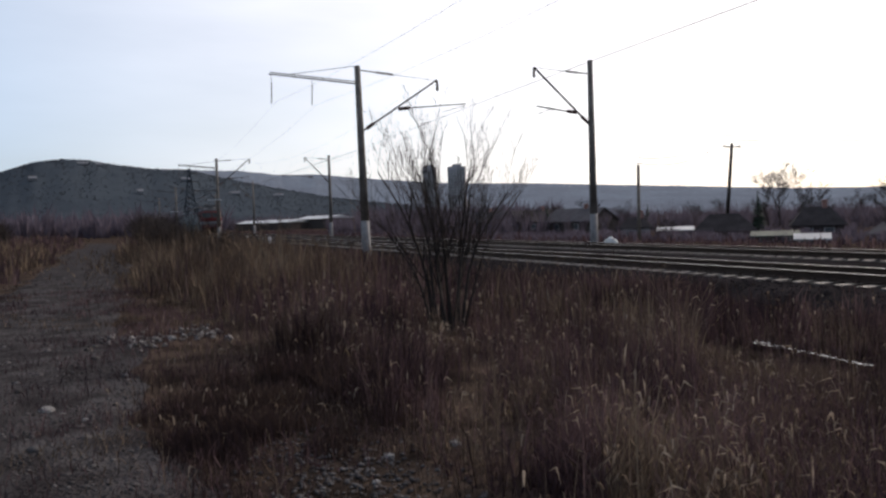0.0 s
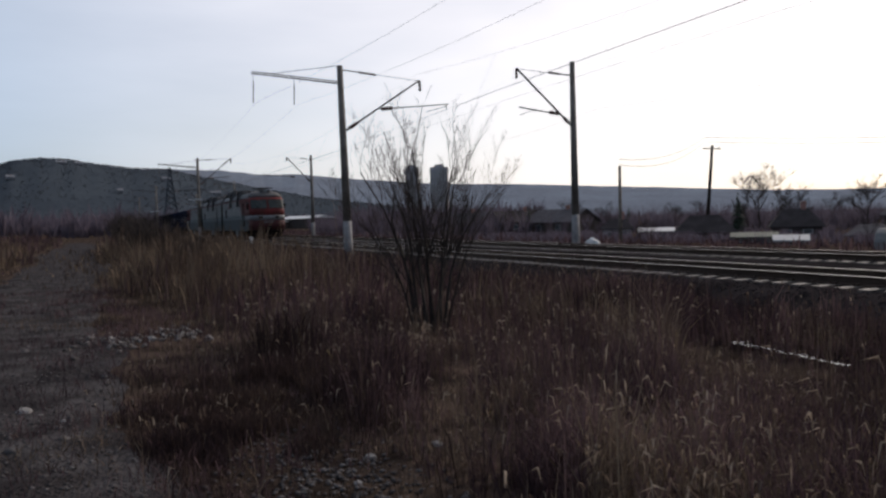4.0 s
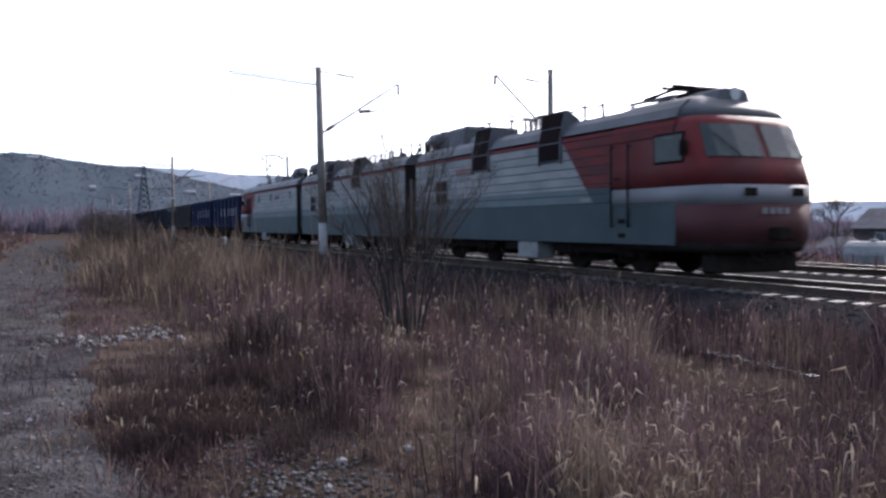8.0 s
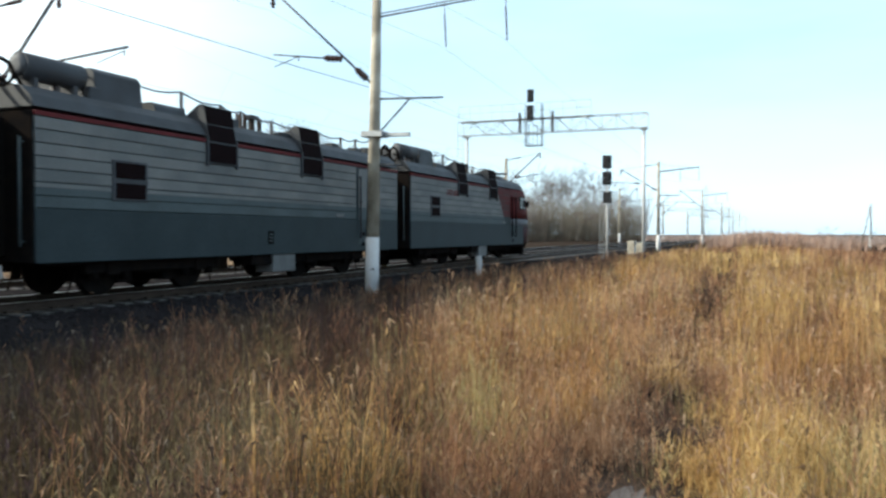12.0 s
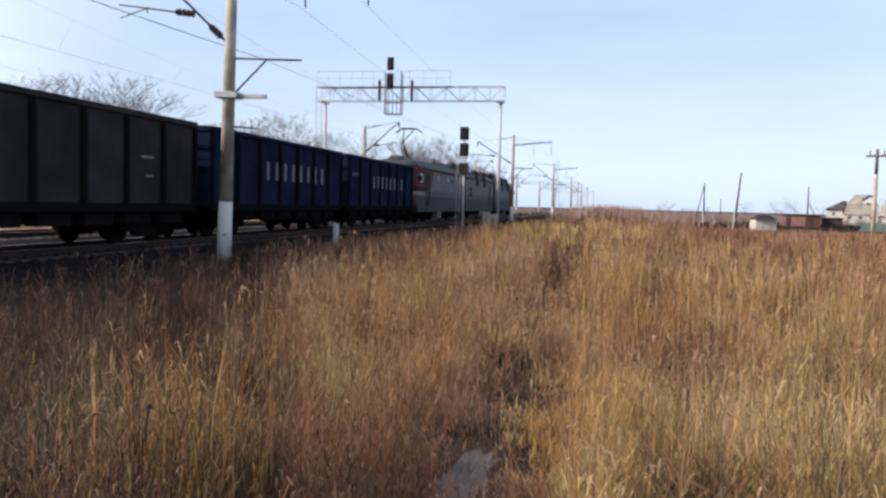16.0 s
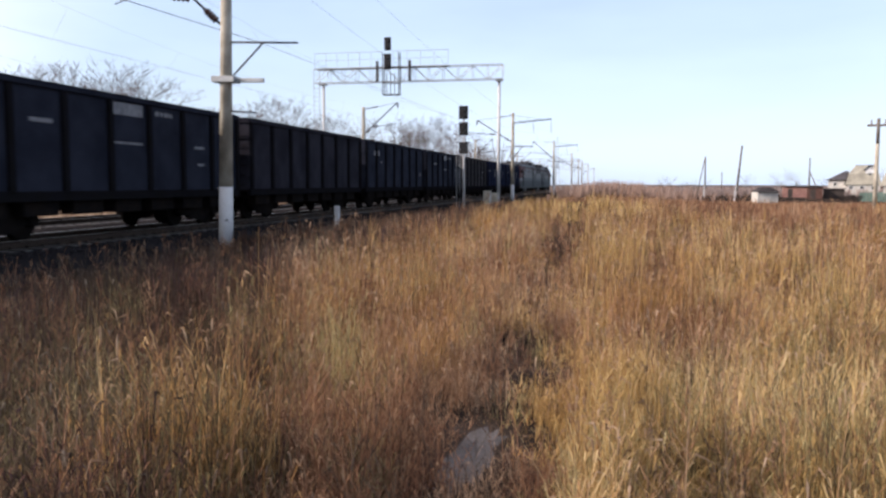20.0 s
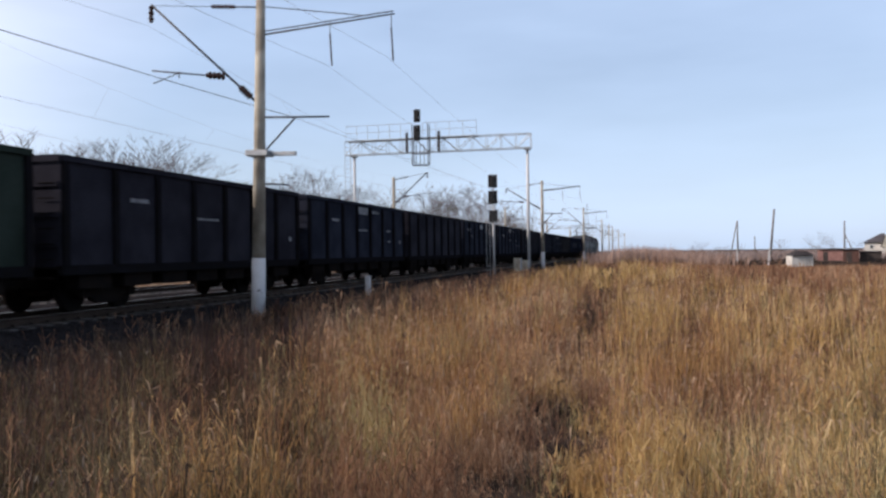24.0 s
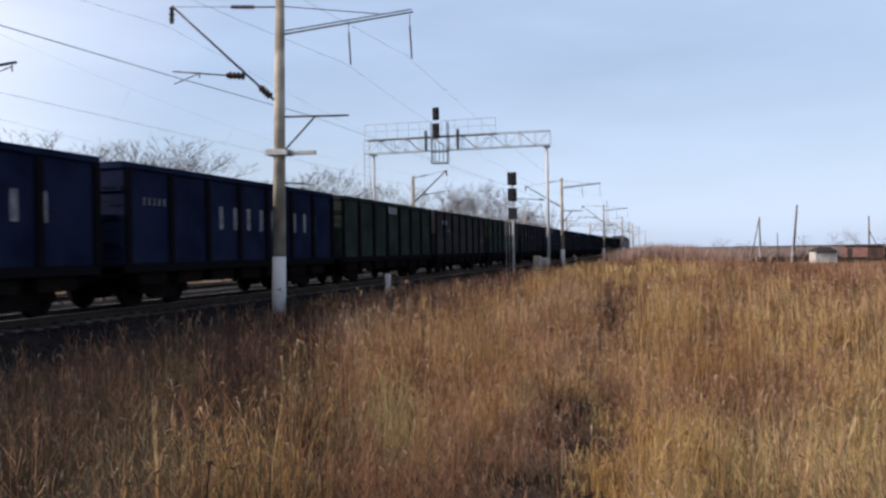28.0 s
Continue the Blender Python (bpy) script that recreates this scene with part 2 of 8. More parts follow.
M_ROOF_DARK = surface("dark_roof", (0.04, 0.035, 0.036), 0.85, spec=0.02, var=0.35, scale=1, grain=8)
M_ROOF_WHITE = surface("pale_metal_roof", (0.3, 0.31, 0.32), 0.35, metal=0.3, var=0.2, scale=1, grain=8)
M_FENCE_GREEN = surface("green_fence", (0.12, 0.175, 0.15), 0.7, var=0.3, scale=1, grain=10)
M_TOWER = surface("tower_panels", (0.3, 0.29, 0.3), 0.9, var=0.25, scale=0.05, grain=0.6, bump=0)
# blue distance haze is mixed into the hill and ridge colours
M_FOREST = surface("hazy_forest", (0.034, 0.042, 0.051), 1.0, spec=0.0, var=0.4, scale=0.02, grain=0.2, bump=0, stain=(0.028, 0.035, 0.044))
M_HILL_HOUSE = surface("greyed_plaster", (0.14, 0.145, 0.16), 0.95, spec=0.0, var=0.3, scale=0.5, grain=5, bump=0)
M_FOREST_FAR = surface("far_hazy_forest", (0.11, 0.13, 0.16), 1.0, spec=0.0, var=0.3, scale=0.01, grain=0.1, bump=0, stain=(0.092, 0.105, 0.13))
M_GRASS_RED = blades("russet_grass", [(0.055, 0.028, 0.021), (0.155, 0.077, 0.048), (0.3, 0.165, 0.095), (0.45, 0.3, 0.19)], 0.3)
M_GRASS_OCHRE = blades("ochre_grass", [(0.11, 0.06, 0.028), (0.29, 0.178, 0.068), (0.48, 0.32, 0.132), (0.62, 0.46, 0.26)], 0.35)
M_GRASS_ORANGE = blades("orange_grass", [(0.085, 0.043, 0.022), (0.258, 0.138, 0.054), (0.455, 0.272, 0.11), (0.6, 0.425, 0.235)], 0.35)
# weeds seen against the sun: their shade is put into this dark colour
M_GRASS_DARK = blades("shaded_weed", [(0.011, 0.008, 0.009), (0.02, 0.014, 0.0145), (0.034, 0.023, 0.021), (0.055, 0.039, 0.032)], 0.2)
M_GRASS_GREEN = blades("greyish_green_grass", [(0.085, 0.064, 0.036), (0.18, 0.145, 0.07), (0.32, 0.26, 0.125), (0.46, 0.38, 0.2)], 0.2)
# village and hill-foot brush: violet haze is put into the twig colour
M_BRUSH = blades("violet_haze_brush", [(0.05588, 0.04736, 0.06091), (0.07924, 0.0663, 0.08326), (0.1067, 0.09093, 0.1117)], 0.3)
# hill trees carry the same blue haze in their colour
M_HILL_BRUSH = blades("hazy_hill_brush", [(0.042, 0.049, 0.058), (0.047, 0.054, 0.063), (0.052, 0.059, 0.069)], 0.35)
M_WOOD = blades("bare_wood", [(0.13, 0.112, 0.09), (0.175, 0.153, 0.125), (0.225, 0.2, 0.168)], 0.4)
M_DUST = surface("grey_dust", (0.1, 0.088, 0.085), 0.95, spec=0.03, var=0.4, scale=3, grain=30, bump=0.5, stain=(0.075, 0.066, 0.064))
M_PALE_STONE = surface("pale_stone", (0.17, 0.165, 0.163), 0.9, spec=0.05, var=0.3, scale=6, grain=50)
# backlit verge: shade and violet glare are put into the grass colour
M_MAUVE = blades("shaded_verge_grass", [(0.01598, 0.01128, 0.01472), (0.0329, 0.02162, 0.02562), (0.0611, 0.03948, 0.04253), (0.1081, 0.07332, 0.07415)], 0.35)
M_PALE_STRAW = blades("pale_straw", [(0.15, 0.095, 0.066), (0.31, 0.205, 0.135), (0.52, 0.38, 0.265)], 0.35)
# reddish brush tones, lightened to put distance haze in
M_ROSY_BRUSH = blades("rosy_brush", [(0.22, 0.14, 0.11), (0.31, 0.21, 0.165), (0.4, 0.285, 0.23)], 0.3)
M_PINK_BRUSH = blades("pinkish_brush", [(0.204, 0.15, 0.1344), (0.288, 0.222, 0.198), (0.372, 0.294, 0.264)], 0.35)
# darker twins of the meadow grasses, standing in for shade near the rails
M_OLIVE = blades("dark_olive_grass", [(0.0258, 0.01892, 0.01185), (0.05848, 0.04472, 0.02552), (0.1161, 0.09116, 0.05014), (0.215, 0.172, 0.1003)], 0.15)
M_RUSSET = blades("shaded_russet_grass", [(0.02208, 0.01288, 0.01292), (0.04968, 0.02852, 0.02484), (0.1058, 0.06072, 0.04471), (0.1932, 0.1242, 0.08942)], 0.15)
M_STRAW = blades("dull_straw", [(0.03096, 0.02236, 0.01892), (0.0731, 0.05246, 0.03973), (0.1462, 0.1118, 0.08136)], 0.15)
M_PLUME = blades("pale_plumes", [(0.1, 0.08, 0.066), (0.17, 0.138, 0.112), (0.25, 0.21, 0.172)], 0.4)


# ---------------------------------------------------------------- mesh helpers
def bx(bm, x0, x1, y0, y1, z0, z1):
    v = [bm.verts.new(c) for c in ((x0, y0, z0), (x1, y0, z0), (x1, y1, z0), (x0, y1, z0), (x0, y0, z1), (x1, y0, z1), (x1, y1, z1), (x0, y1, z1))]
    for f in ((3, 2, 1, 0), (4, 5, 6, 7), (0, 1, 5, 4), (1, 2, 6, 5), (2, 3, 7, 6), (3, 0, 4, 7)):
        bm.faces.new([v[i] for i in f])
    return v


def tube(bm, p0, p1, r0, r1=None, n=8, cap=True):
    p0, p1 = Vector(p0), Vector(p1)
    r1 = r0 if r1 is None else r1
    q = (p1 - p0).to_track_quat("Z", "Y")
    rings = []
    for p, r in ((p0, r0), (p1, r1)):
        rings.append([bm.verts.new(p + q @ Vector((r * math.cos(2 * math.pi * i / n), r * math.sin(2 * math.pi * i / n), 0))) for i in range(n)])
    for i in range(n):
        f = bm.faces.new((rings[0][i], rings[0][(i + 1) % n], rings[1][(i + 1) % n], rings[1][i]))
        f.smooth = n > 5
    if cap:
        bm.faces.new(rings[0][::-1])
        bm.faces.new(rings[1])


def path_tube(bm, pts, r, n=5):
    for a, b in zip(pts, pts[1:]):
        tube(bm, a, b, r, r, n, False)


def prism(bm, profile, x0, x1, caps=True):
    """A closed (y, z) outline pushed from x0 to x1."""
    a = [bm.verts.new((x0, y, z)) for y, z in profile]
    b = [bm.verts.new((x1, y, z)) for y, z in profile]
    k = len(profile)
    for i in range(k):
        bm.faces.new((a[i], a[(i + 1) % k], b[(i + 1) % k], b[i]))
    if caps:
        bm.faces.new(a[::-1])
        bm.faces.new(b)
    bmesh.ops.recalc_face_normals(bm, faces=bm.faces)


def to_mesh(name, bm, material, bevel=0.0):
    if bevel:
        bmesh.ops.bevel(bm, geom=bm.edges[:], offset=bevel, segments=1, affect="EDGES", clamp_overlap=True)
    me = bpy.data.meshes.new(name)
    bm.to_mesh(me)
    bm.free()
    me.materials.append(material)
    return me


def part(name, bm, material, parent, label="", bevel=0.0, at=None):
    ob = new(name, bm if isinstance(bm, bpy.types.Mesh) else to_mesh(name, bm, material, bevel))
    ob.parent = parent
    if at:
        ob.location = at
    if label:
        ob["label"] = label
    return ob


def thing(name, label, category, at=(0, 0, 0), turn=0.0, group="", kind=""):
    ob = new(name)
    ob.empty_display_size = 0.3
    ob.matrix_world = pose(*at, 0, 0, turn)
    return tagged(ob, label, category, group, kind)


def B(*boxes):
    bm = bmesh.new()
    for b in boxes:
        bx(bm, *b)
    return bm


def T(*tubes):
    bm = bmesh.new()
    for t in tubes:
        tube(bm, *t)
    return bm


def fast_mesh(name, verts, faces, material, smooth=False):
    """A mesh from numpy arrays: verts (n, 3), faces a list of (m, k) index arrays."""
    me = bpy.data.meshes.new(name)
    loops = np.concatenate([f.ravel() for f in faces])
    sizes = np.concatenate([np.full(len(f), f.shape[1]) for f in faces])
    me.vertices.add(len(verts))
    me.vertices.foreach_set("co", np.ascontiguousarray(verts, dtype=np.float32).ravel())
    me.loops.add(len(loops))
    me.loops.foreach_set("vertex_index", loops.astype(np.int32))
    me.polygons.add(len(sizes))
    me.polygons.foreach_set("loop_start", np.concatenate([[0], np.cumsum(sizes)[:-1]]).astype(np.int32))
    if smooth:
        me.polygons.foreach_set("use_smooth", np.ones(len(sizes), dtype=bool))
    me.update(calc_edges=True)
    me.materials.append(material)
    return me


# ---------------------------------------------------------------- ground
def smooth(a, b, x):
    t = np.clip((x - a) / (b - a), 0, 1)
    return t * t * (3 - 2 * t)


def height(x, y):
    """The lie of the land, in metres above the rail heads."""
    x, y = np.asarray(x, float), np.asarray(y, float)
    z = -0.34 - 0.3 * smooth(2.5, 8.0, y)
    z = z - 0.16 * np.exp(-((y - 8.6) / 1.1) ** 2) * smooth(30, 5, x)
    z = z + 0.42 * smooth(12, 60, x) * np.exp(-((y - 1.0) / 7.0) ** 2) * smooth(260, 120, x)
    z = z - 0.05 * smooth(-2, -14, y) * smooth(0, 40, x)
    z = z - 0.45 * smooth(50, 105, x) * smooth(4, -10, y) * smooth(500, 300, x)
    z = z + 0.55 * smooth(-30, -60, x) * smooth(-3.0, -7.0, y) * smooth(-220, -120, x)
    bed = smooth(10.6, 12.4, y) * smooth(25.2, 23.2, y)
    z = z * (1 - bed) + (-0.78) * bed
    z = z - 0.9 * smooth(26, 60, y) * smooth(60, 20, np.abs(x + 40) * 0.3)
    r = np.hypot(x, y)
    z = z + 0.03 * np.sin(x * 0.9 + 1.3 * np.sin(y * 0.7)) * np.cos(y * 0.8) * (1 - bed)
    return np.where(r > 400, z - 0.0005 * (r - 400), z)


def axis(lo, hi, fine_lo, fine_hi, step, grow):
    a = list(np.arange(fine_lo, fine_hi + step / 2, step))
    s, v = step, fine_hi
    while v < hi:
        s *= grow
        v += s
        a.append(min(v, hi))
    s, v = step, fine_lo
    while v > lo:
        s *= grow
        v -= s
        a.insert(0, max(v, lo))
    return np.array(a)


def sheet(name, xs, ys, zf, material):
    X, Y = np.meshgrid(xs, ys, indexing="ij")
    V = np.stack([X, Y, zf(X, Y)], -1).reshape(-1, 3)
    i, j = np.meshgrid(np.arange(len(xs) - 1), np.arange(len(ys) - 1), indexing="ij")
    a = (i * len(ys) + j).ravel()
    F = np.stack([a, a + len(ys), a + len(ys) + 1, a + 1], 1)
    return new(name, fast_mesh(name, V, [F], material, True))


tagged(sheet("ground", axis(-3500, 3500, -70, 90, 0.8, 1.18), axis(-3500, 3500, -16, 30, 0.4, 1.18), height, M_SOIL), "brown soil and dead grass reaching the horizon", "ground", kind="structure")


def track_path(x):
    """Centre and half width of the stony cart track."""
    return -1.35 + 0.3 * np.sin(x * 0.12), 1.75 + 0.25 * np.sin(x * 0.31 + 1)


def gravel_sheet():
    xs = np.concatenate([np.arange(-110, -30, 1.0), np.arange(-30, 3.01, 0.4)])
    us = np.linspace(-1, 1, 15)
    V = []
    for i, x in enumerate(xs):
        c, w = track_path(x)
        for u in us:
            edge = 1 + 0.22 * noise.noise((x * 0.6, u * 0.7, 3.0))
            y = c + u * w * edge + (0.55 if -14 < x < -3 else 0) * max(u, 0)
            V.append((x, y, float(height(x, y)) + 0.03 * (1 - u ** 4) + 0.03 * noise.noise((x * 1.6, y * 1.6, 0)) - (0.03 if abs(u) == 1 else 0)))
    n = len(us)
    i, j = np.meshgrid(np.arange(len(xs) - 1), np.arange(n - 1), indexing="ij")
    a = (i * n + j).ravel()
    F = np.stack([a, a + n, a + n + 1, a + 1], 1)
    return new("gravel_track", fast_mesh("gravel_track", np.array(V), [F], M_GRAVEL, True))


tagged(gravel_sheet(), "grey stony cart track worn through the grass", "track", kind="structure")


def stones(name, pts, sizes, material, label, flat=0.6):
    """Many small angular stones as one mesh."""
    rng = np.random.default_rng(5)
    base = np.array([(1, 0, 0), (-1, 0, 0), (0, 1, 0), (0, -1, 0), (0, 0, 1), (0, 0, -0.6)], float)
    tri = np.array([(0, 2, 4), (2, 1, 4), (1, 3, 4), (3, 0, 4), (2, 0, 5), (1, 2, 5), (3, 1, 5), (0, 3, 5)])
    k = len(pts)
    a = rng.uniform(0, 2 * np.pi, k)
    j = base[None] * (1 + rng.uniform(-0.4, 0.4, (k, 6, 3)))
    j[..., 2] *= flat
    x = j[..., 0] * np.cos(a)[:, None] - j[..., 1] * np.sin(a)[:, None]
    y = j[..., 0] * np.sin(a)[:, None] + j[..., 1] * np.cos(a)[:, None]
    V = np.stack([x, y, j[..., 2]], -1) * sizes[:, None, None] + pts[:, None, :]
    F = (tri[None] + 6 * np.arange(k)[:, None, None]).reshape(-1, 3)
    return tagged(new(name, fast_mesh(name, V.reshape(-1, 3), [F], material)), label, "stones", kind="stuff")


rng = np.random.default_rng(11)
px = -2.5 - 30 * rng.random(5200) ** 1.8
pc, pw = track_path(px)
py = pc + pw * 1.15 * rng.uniform(-1, 1, 5200)
stones("gravel_stones", np.stack([px, py, height(px, py) + 0.03], 1), rng.uniform(0.007, 0.028, 5200) * (1 + 1.6 * (rng.random(5200) > 0.96)), M_STONE, "loose grey stones on the cart track")
px = rng.normal(-12.9, 0.42, 170)
py = rng.uniform(-0.3, 1.55, 170)
px = px + 0.35 * np.sin(py * 4.1)
stones("rubble_heap", np.stack([px, py, height(px, py) + 0.01 + 0.05 * rng.random(170)], 1), rng.uniform(0.015, 0.06, 170), M_RUBBLE, "low scatter of pale broken rubble beside the track", 0.7)
px = rng.normal(-5.2, 0.6, 700)
py = rng.normal(1.35, 0.32, 700)
stones("loose_stones", np.stack([px, py, height(px, py) + 0.01], 1), rng.uniform(0.008, 0.03, 700), M_STONE, "loose grey stones on bare ground by the grass")
bx_n = 15000
px = rng.uniform(-60, 70, bx_n)
py = rng.uniform(11.4, 13.3, bx_n)
stones("ballast_stones", np.stack([px, py, np.interp(py, (11.1, 12.2, 13.0, 14.0), (-0.62, -0.26, -0.22, -0.22)) + 0.012], 1), rng.uniform(0.015, 0.045, bx_n), M_BALLAST_STONE, "crushed grey ballast stones along the track bed")

# shallow water in the ditch
bm = bmesh.new()
wr = random.Random(5)
for k in range(15):
    u = (k + wr.uniform(-0.3, 0.3)) / 14
    cx, cy = -9.35 + 2.1 * u, 8.72 - 0.26 * u + wr.uniform(-0.03, 0.03)
    ra, rb = wr.uniform(0.05, 0.14) * (1.5 if k < 4 else 1.0 - 0.3 * u), wr.uniform(0.04, 0.085) * (1.7 if k < 3 else 1.0)
    bm.faces.new([bm.verts.new((cx + ra * wr.uniform(0.7, 1.2) * math.cos(a * 0.698), cy + rb * wr.uniform(0.7, 1.2) * math.sin(a * 0.698), -0.60 + 0.0006 * k)) for a in range(9)])
tagged(new("puddle", to_mesh("puddle", bm, M_WATER)), "strip of small glinting pools of water in the ditch", "water", kind="structure")

# the track bed
BED = [(10.9, -0.85), (11.1, -0.62), (12.2, -0.26), (13.0, -0.22), (16.0, -0.22), (17.7, -0.28), (19.4, -0.22), (22.4, -0.22), (23.4, -0.28), (24.6, -0.66), (24.8, -0.9)]
bed_y = np.concatenate([np.linspace(a[0], b[0], 5)[:-1] for a, b in zip(BED, BED[1:])] + [[BED[-1][0]]])
bed_z = np.interp(bed_y, [b[0] for b in BED], [b[1] for b in BED])
tagged(sheet("ballast_bed", axis(-900, 900, -70, 90, 0.5, 1.15), bed_y, lambda X, Y: np.interp(Y, bed_y, bed_z) + 0.02 * np.sin(X * 7.1 + 3 * np.sin(Y * 9)) * np.cos(Y * 11 + X * 3), M_BALLAST), "dark crushed-stone ballast bed under two tracks", "ballast", kind="structure")


RAIL = [(-0.075, -0.18), (0.075, -0.18), (0.07, -0.165), (0.012, -0.145), (0.012, -0.045), (0.036, -0.03), (0.036, -0.004), (-0.036, -0.004), (-0.036, -0.03), (-0.012, -0.045), (-0.012, -0.145), (-0.07, -0.165)]


def railway(y, name, label):
    t = thing(name, label, "railway track", (0, y, 0), kind="structure")
    bm = bmesh.new()
    prism(bm, RAIL, -900, 900)
    web = to_mesh("rail", bm, M_RUSTY)
    head = to_mesh("rail_head", B((-900, 900, -0.033, 0.033, -0.004, 0.0)), M_RAILTOP)
    for s in (-0.76, 0.76):
        r = part("rail", web, None, t, at=(0, s, 0))
        part("rail_head", head, None, r, "polished running surface")
    bm = bmesh.new()
    prof = [(-1.35, -0.36), (1.35, -0.36), (1.35, -0.185), (0.95, -0.175), (0.5, -0.175), (0.3, -0.2), (-0.3, -0.2), (-0.5, -0.175), (-0.95, -0.175), (-1.35, -0.185)]
    prism(bm, prof, -0.13, 0.13)
    me = to_mesh("sleeper", bm, M_SLEEPER)
    clip = to_mesh("rail_fastening", B(*[(-0.06, 0.06, s + d - 0.05, s + d + 0.05, -0.18, -0.13) for s in (-0.76, 0.76) for d in (-0.12, 0.12)]), M_RUSTY)
    rest = bmesh.new()
    for i in range(-620, 621):
        x = i * 0.545
        if -120 <= i <= 178:
            s = part("sleeper", me, None, t, at=(x, random.uniform(-0.02, 0.02), random.uniform(-0.008, 0.004)))
            if -70 <= i <= 70:
                part("rail_fastening", clip, None, s)
        else:
            bx(rest, x - 0.13, x + 0.13, -1.35, 1.35, -0.36, -0.18)
    ob = part("sleepers", rest, M_SLEEPER, t)
    ob["kind"] = "stuff"
    return t


railway(TRACK_Y, "near_track", "railway track with steel rails on pale concrete sleepers")
railway(FAR_Y, "far_track", "second railway track beside the first on concrete sleepers")


# ---------------------------------------------------------------- overhead line
def disc_string(bm, a, b, r, n, core=0.66):
    """An insulator: a rod with discs, turned in one piece."""
    a, b = Vector(a), Vector(b)
    axis = (b - a).normalized()
    u = axis.orthogonal().normalized()
    w = axis.cross(u)
    prof = [(0.0, r * core)]
    for i in range(n):
        prof += [((i + 0.2) / n, r * core), ((i + 0.24) / n, r), ((i + 0.55) / n, r * 0.62), ((i + 0.6) / n, r * core * 0.9)]
    prof.append((1.0, r * core))
    rings = [[bm.verts.new(a.lerp(b, f) + (u * math.cos(k * math.pi / 4) + w * math.sin(k * math.pi / 4)) * q) for k in range(8)] for f, q in prof]
    for lo, hi in zip(rings, rings[1:]):
        for k in range(8):
            bm.faces.new((lo[k], lo[(k + 1) % 8], hi[(k + 1) % 8], hi[k]))
    bm.faces.new(rings[0][::-1])
    bm.faces.new(rings[-1])


def line_pole(x, y, side, top, lean=0.0, field=True, collar=True, tip=(3.75, 9.15), reg_y=(1.2, 3.7), foot=6.0, stout=1.65, label="tall tapered concrete line pole with whitewashed foot and steel brackets"):
    """A catenary pole; side +1: the track lies on its +y side."""
    t = thing("catenary_pole", label, "catenary pole", (x, y, -0.6), group="catenary poles along the railway")
    t.rotation_euler = (radians(lean), 0, 0)
    s, h = side, 0.6
    # x < 0 is the backlit side: shaft and foot take the shaded copies
    part("shaft", T(((0, 0, 1.85 if collar else 2.0), (0, 0, top + h), 0.205, 0.14, 14)), M_BACKLIT_CONCRETE if x < 0 else M_CONCRETE, t)
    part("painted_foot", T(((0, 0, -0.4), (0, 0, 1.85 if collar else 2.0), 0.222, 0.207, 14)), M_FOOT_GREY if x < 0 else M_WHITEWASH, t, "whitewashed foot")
    tipy, tipz = s * tip[0], tip[1] + h
    f0 = Vector((0, s * 0.15, foot + h))
    f1 = f0.lerp(Vector((0, tipy, tipz)), 0.045)
    f2 = f0.lerp(Vector((0, tipy, tipz)), 0.14)
    arm = part("cantilever", T((f2, (0, tipy, tipz), 0.035 * stout, 0.035 * stout, 8), (f0, f1, 0.04 * stout, 0.04 * stout, 6)), M_STEEL, t)
    bm = bmesh.new()
    disc_string(bm, f1, f2, 0.125, 4)
    part("insulator", bm, M_INSUL, arm)
    bm = bmesh.new()
    disc_string(bm, (0, tipy, tipz - 0.05), (0, tipy, tipz - 0.55), 0.1, 3)
    part("insulator", bm, M_INSUL, arm)
    zt = min(8.87, top - 0.2) + h
    ta, tb = Vector((0, s * 0.16, zt)), Vector((0, tipy - s * 0.05, tipz - 0.03))
    part("tie_rod", T((ta, ta.lerp(tb, 0.2), 0.025 * stout, 0.025 * stout, 6)), M_STEEL, t)
    part("tie_rod", T((ta.lerp(tb, 0.42), tb, 0.01 * stout, 0.01 * stout, 5)), M_STEEL, t)
    bm = bmesh.new()
    disc_string(bm, ta.lerp(tb, 0.2), ta.lerp(tb, 0.42), 0.075, 6)
    part("insulator", bm, M_INSUL, t)
    rj = reg_y[1] - (0.95 if reg_y[1] < 4.5 else 0.15)
    re = rj + (0.9 if reg_y[1] < 4.5 else -1.1)
    reg = part("registration_arm", T(((0, s * (reg_y[0] + 0.55), 6.85 + h), (0, s * reg_y[1], 7.08 + h), 0.025 * stout, 0.025 * stout, 6), ((0, s * rj, 7.02 + h), (0, s * rj, 6.82 + h), 0.02, 0.02, 5), ((0, s * rj, 6.97 + h), (0, s * re, 6.68 + h), 0.018, 0.018, 5)), M_STEEL, t)
    bm = bmesh.new()
    disc_string(bm, (0, s * reg_y[0], 6.8 + h), (0, s * (reg_y[0] + 0.58), 6.86 + h), 0.125, 4)
    part("insulator", bm, M_INSUL, reg)
    if field:
        fa = part("feeder_arm", T(((0, -s * 0.1, 8.0 + h), (0, -s * 4.25, 8.38 + h), 0.03 * stout, 0.022 * stout, 6), ((0, -s * 0.1, 8.1 + h), (0, -s * 4.2, 8.46 + h), 0.02 * stout, 0.02 * stout, 5)), M_STEEL, t)
        part("stay_rod", T(((0, -s * 0.1, 8.85 + h), (0, -s * 3.2, 8.4 + h), 0.016, 0.016, 5)), M_STEEL, fa)
        for d in (2.25, 4.15):
            bm = bmesh.new()
            tube(bm, (0, -s * d, 8.2 + h + 0.03 * d), (0, -s * d, 7.85 + h + 0.03 * d), 0.012, n=4)
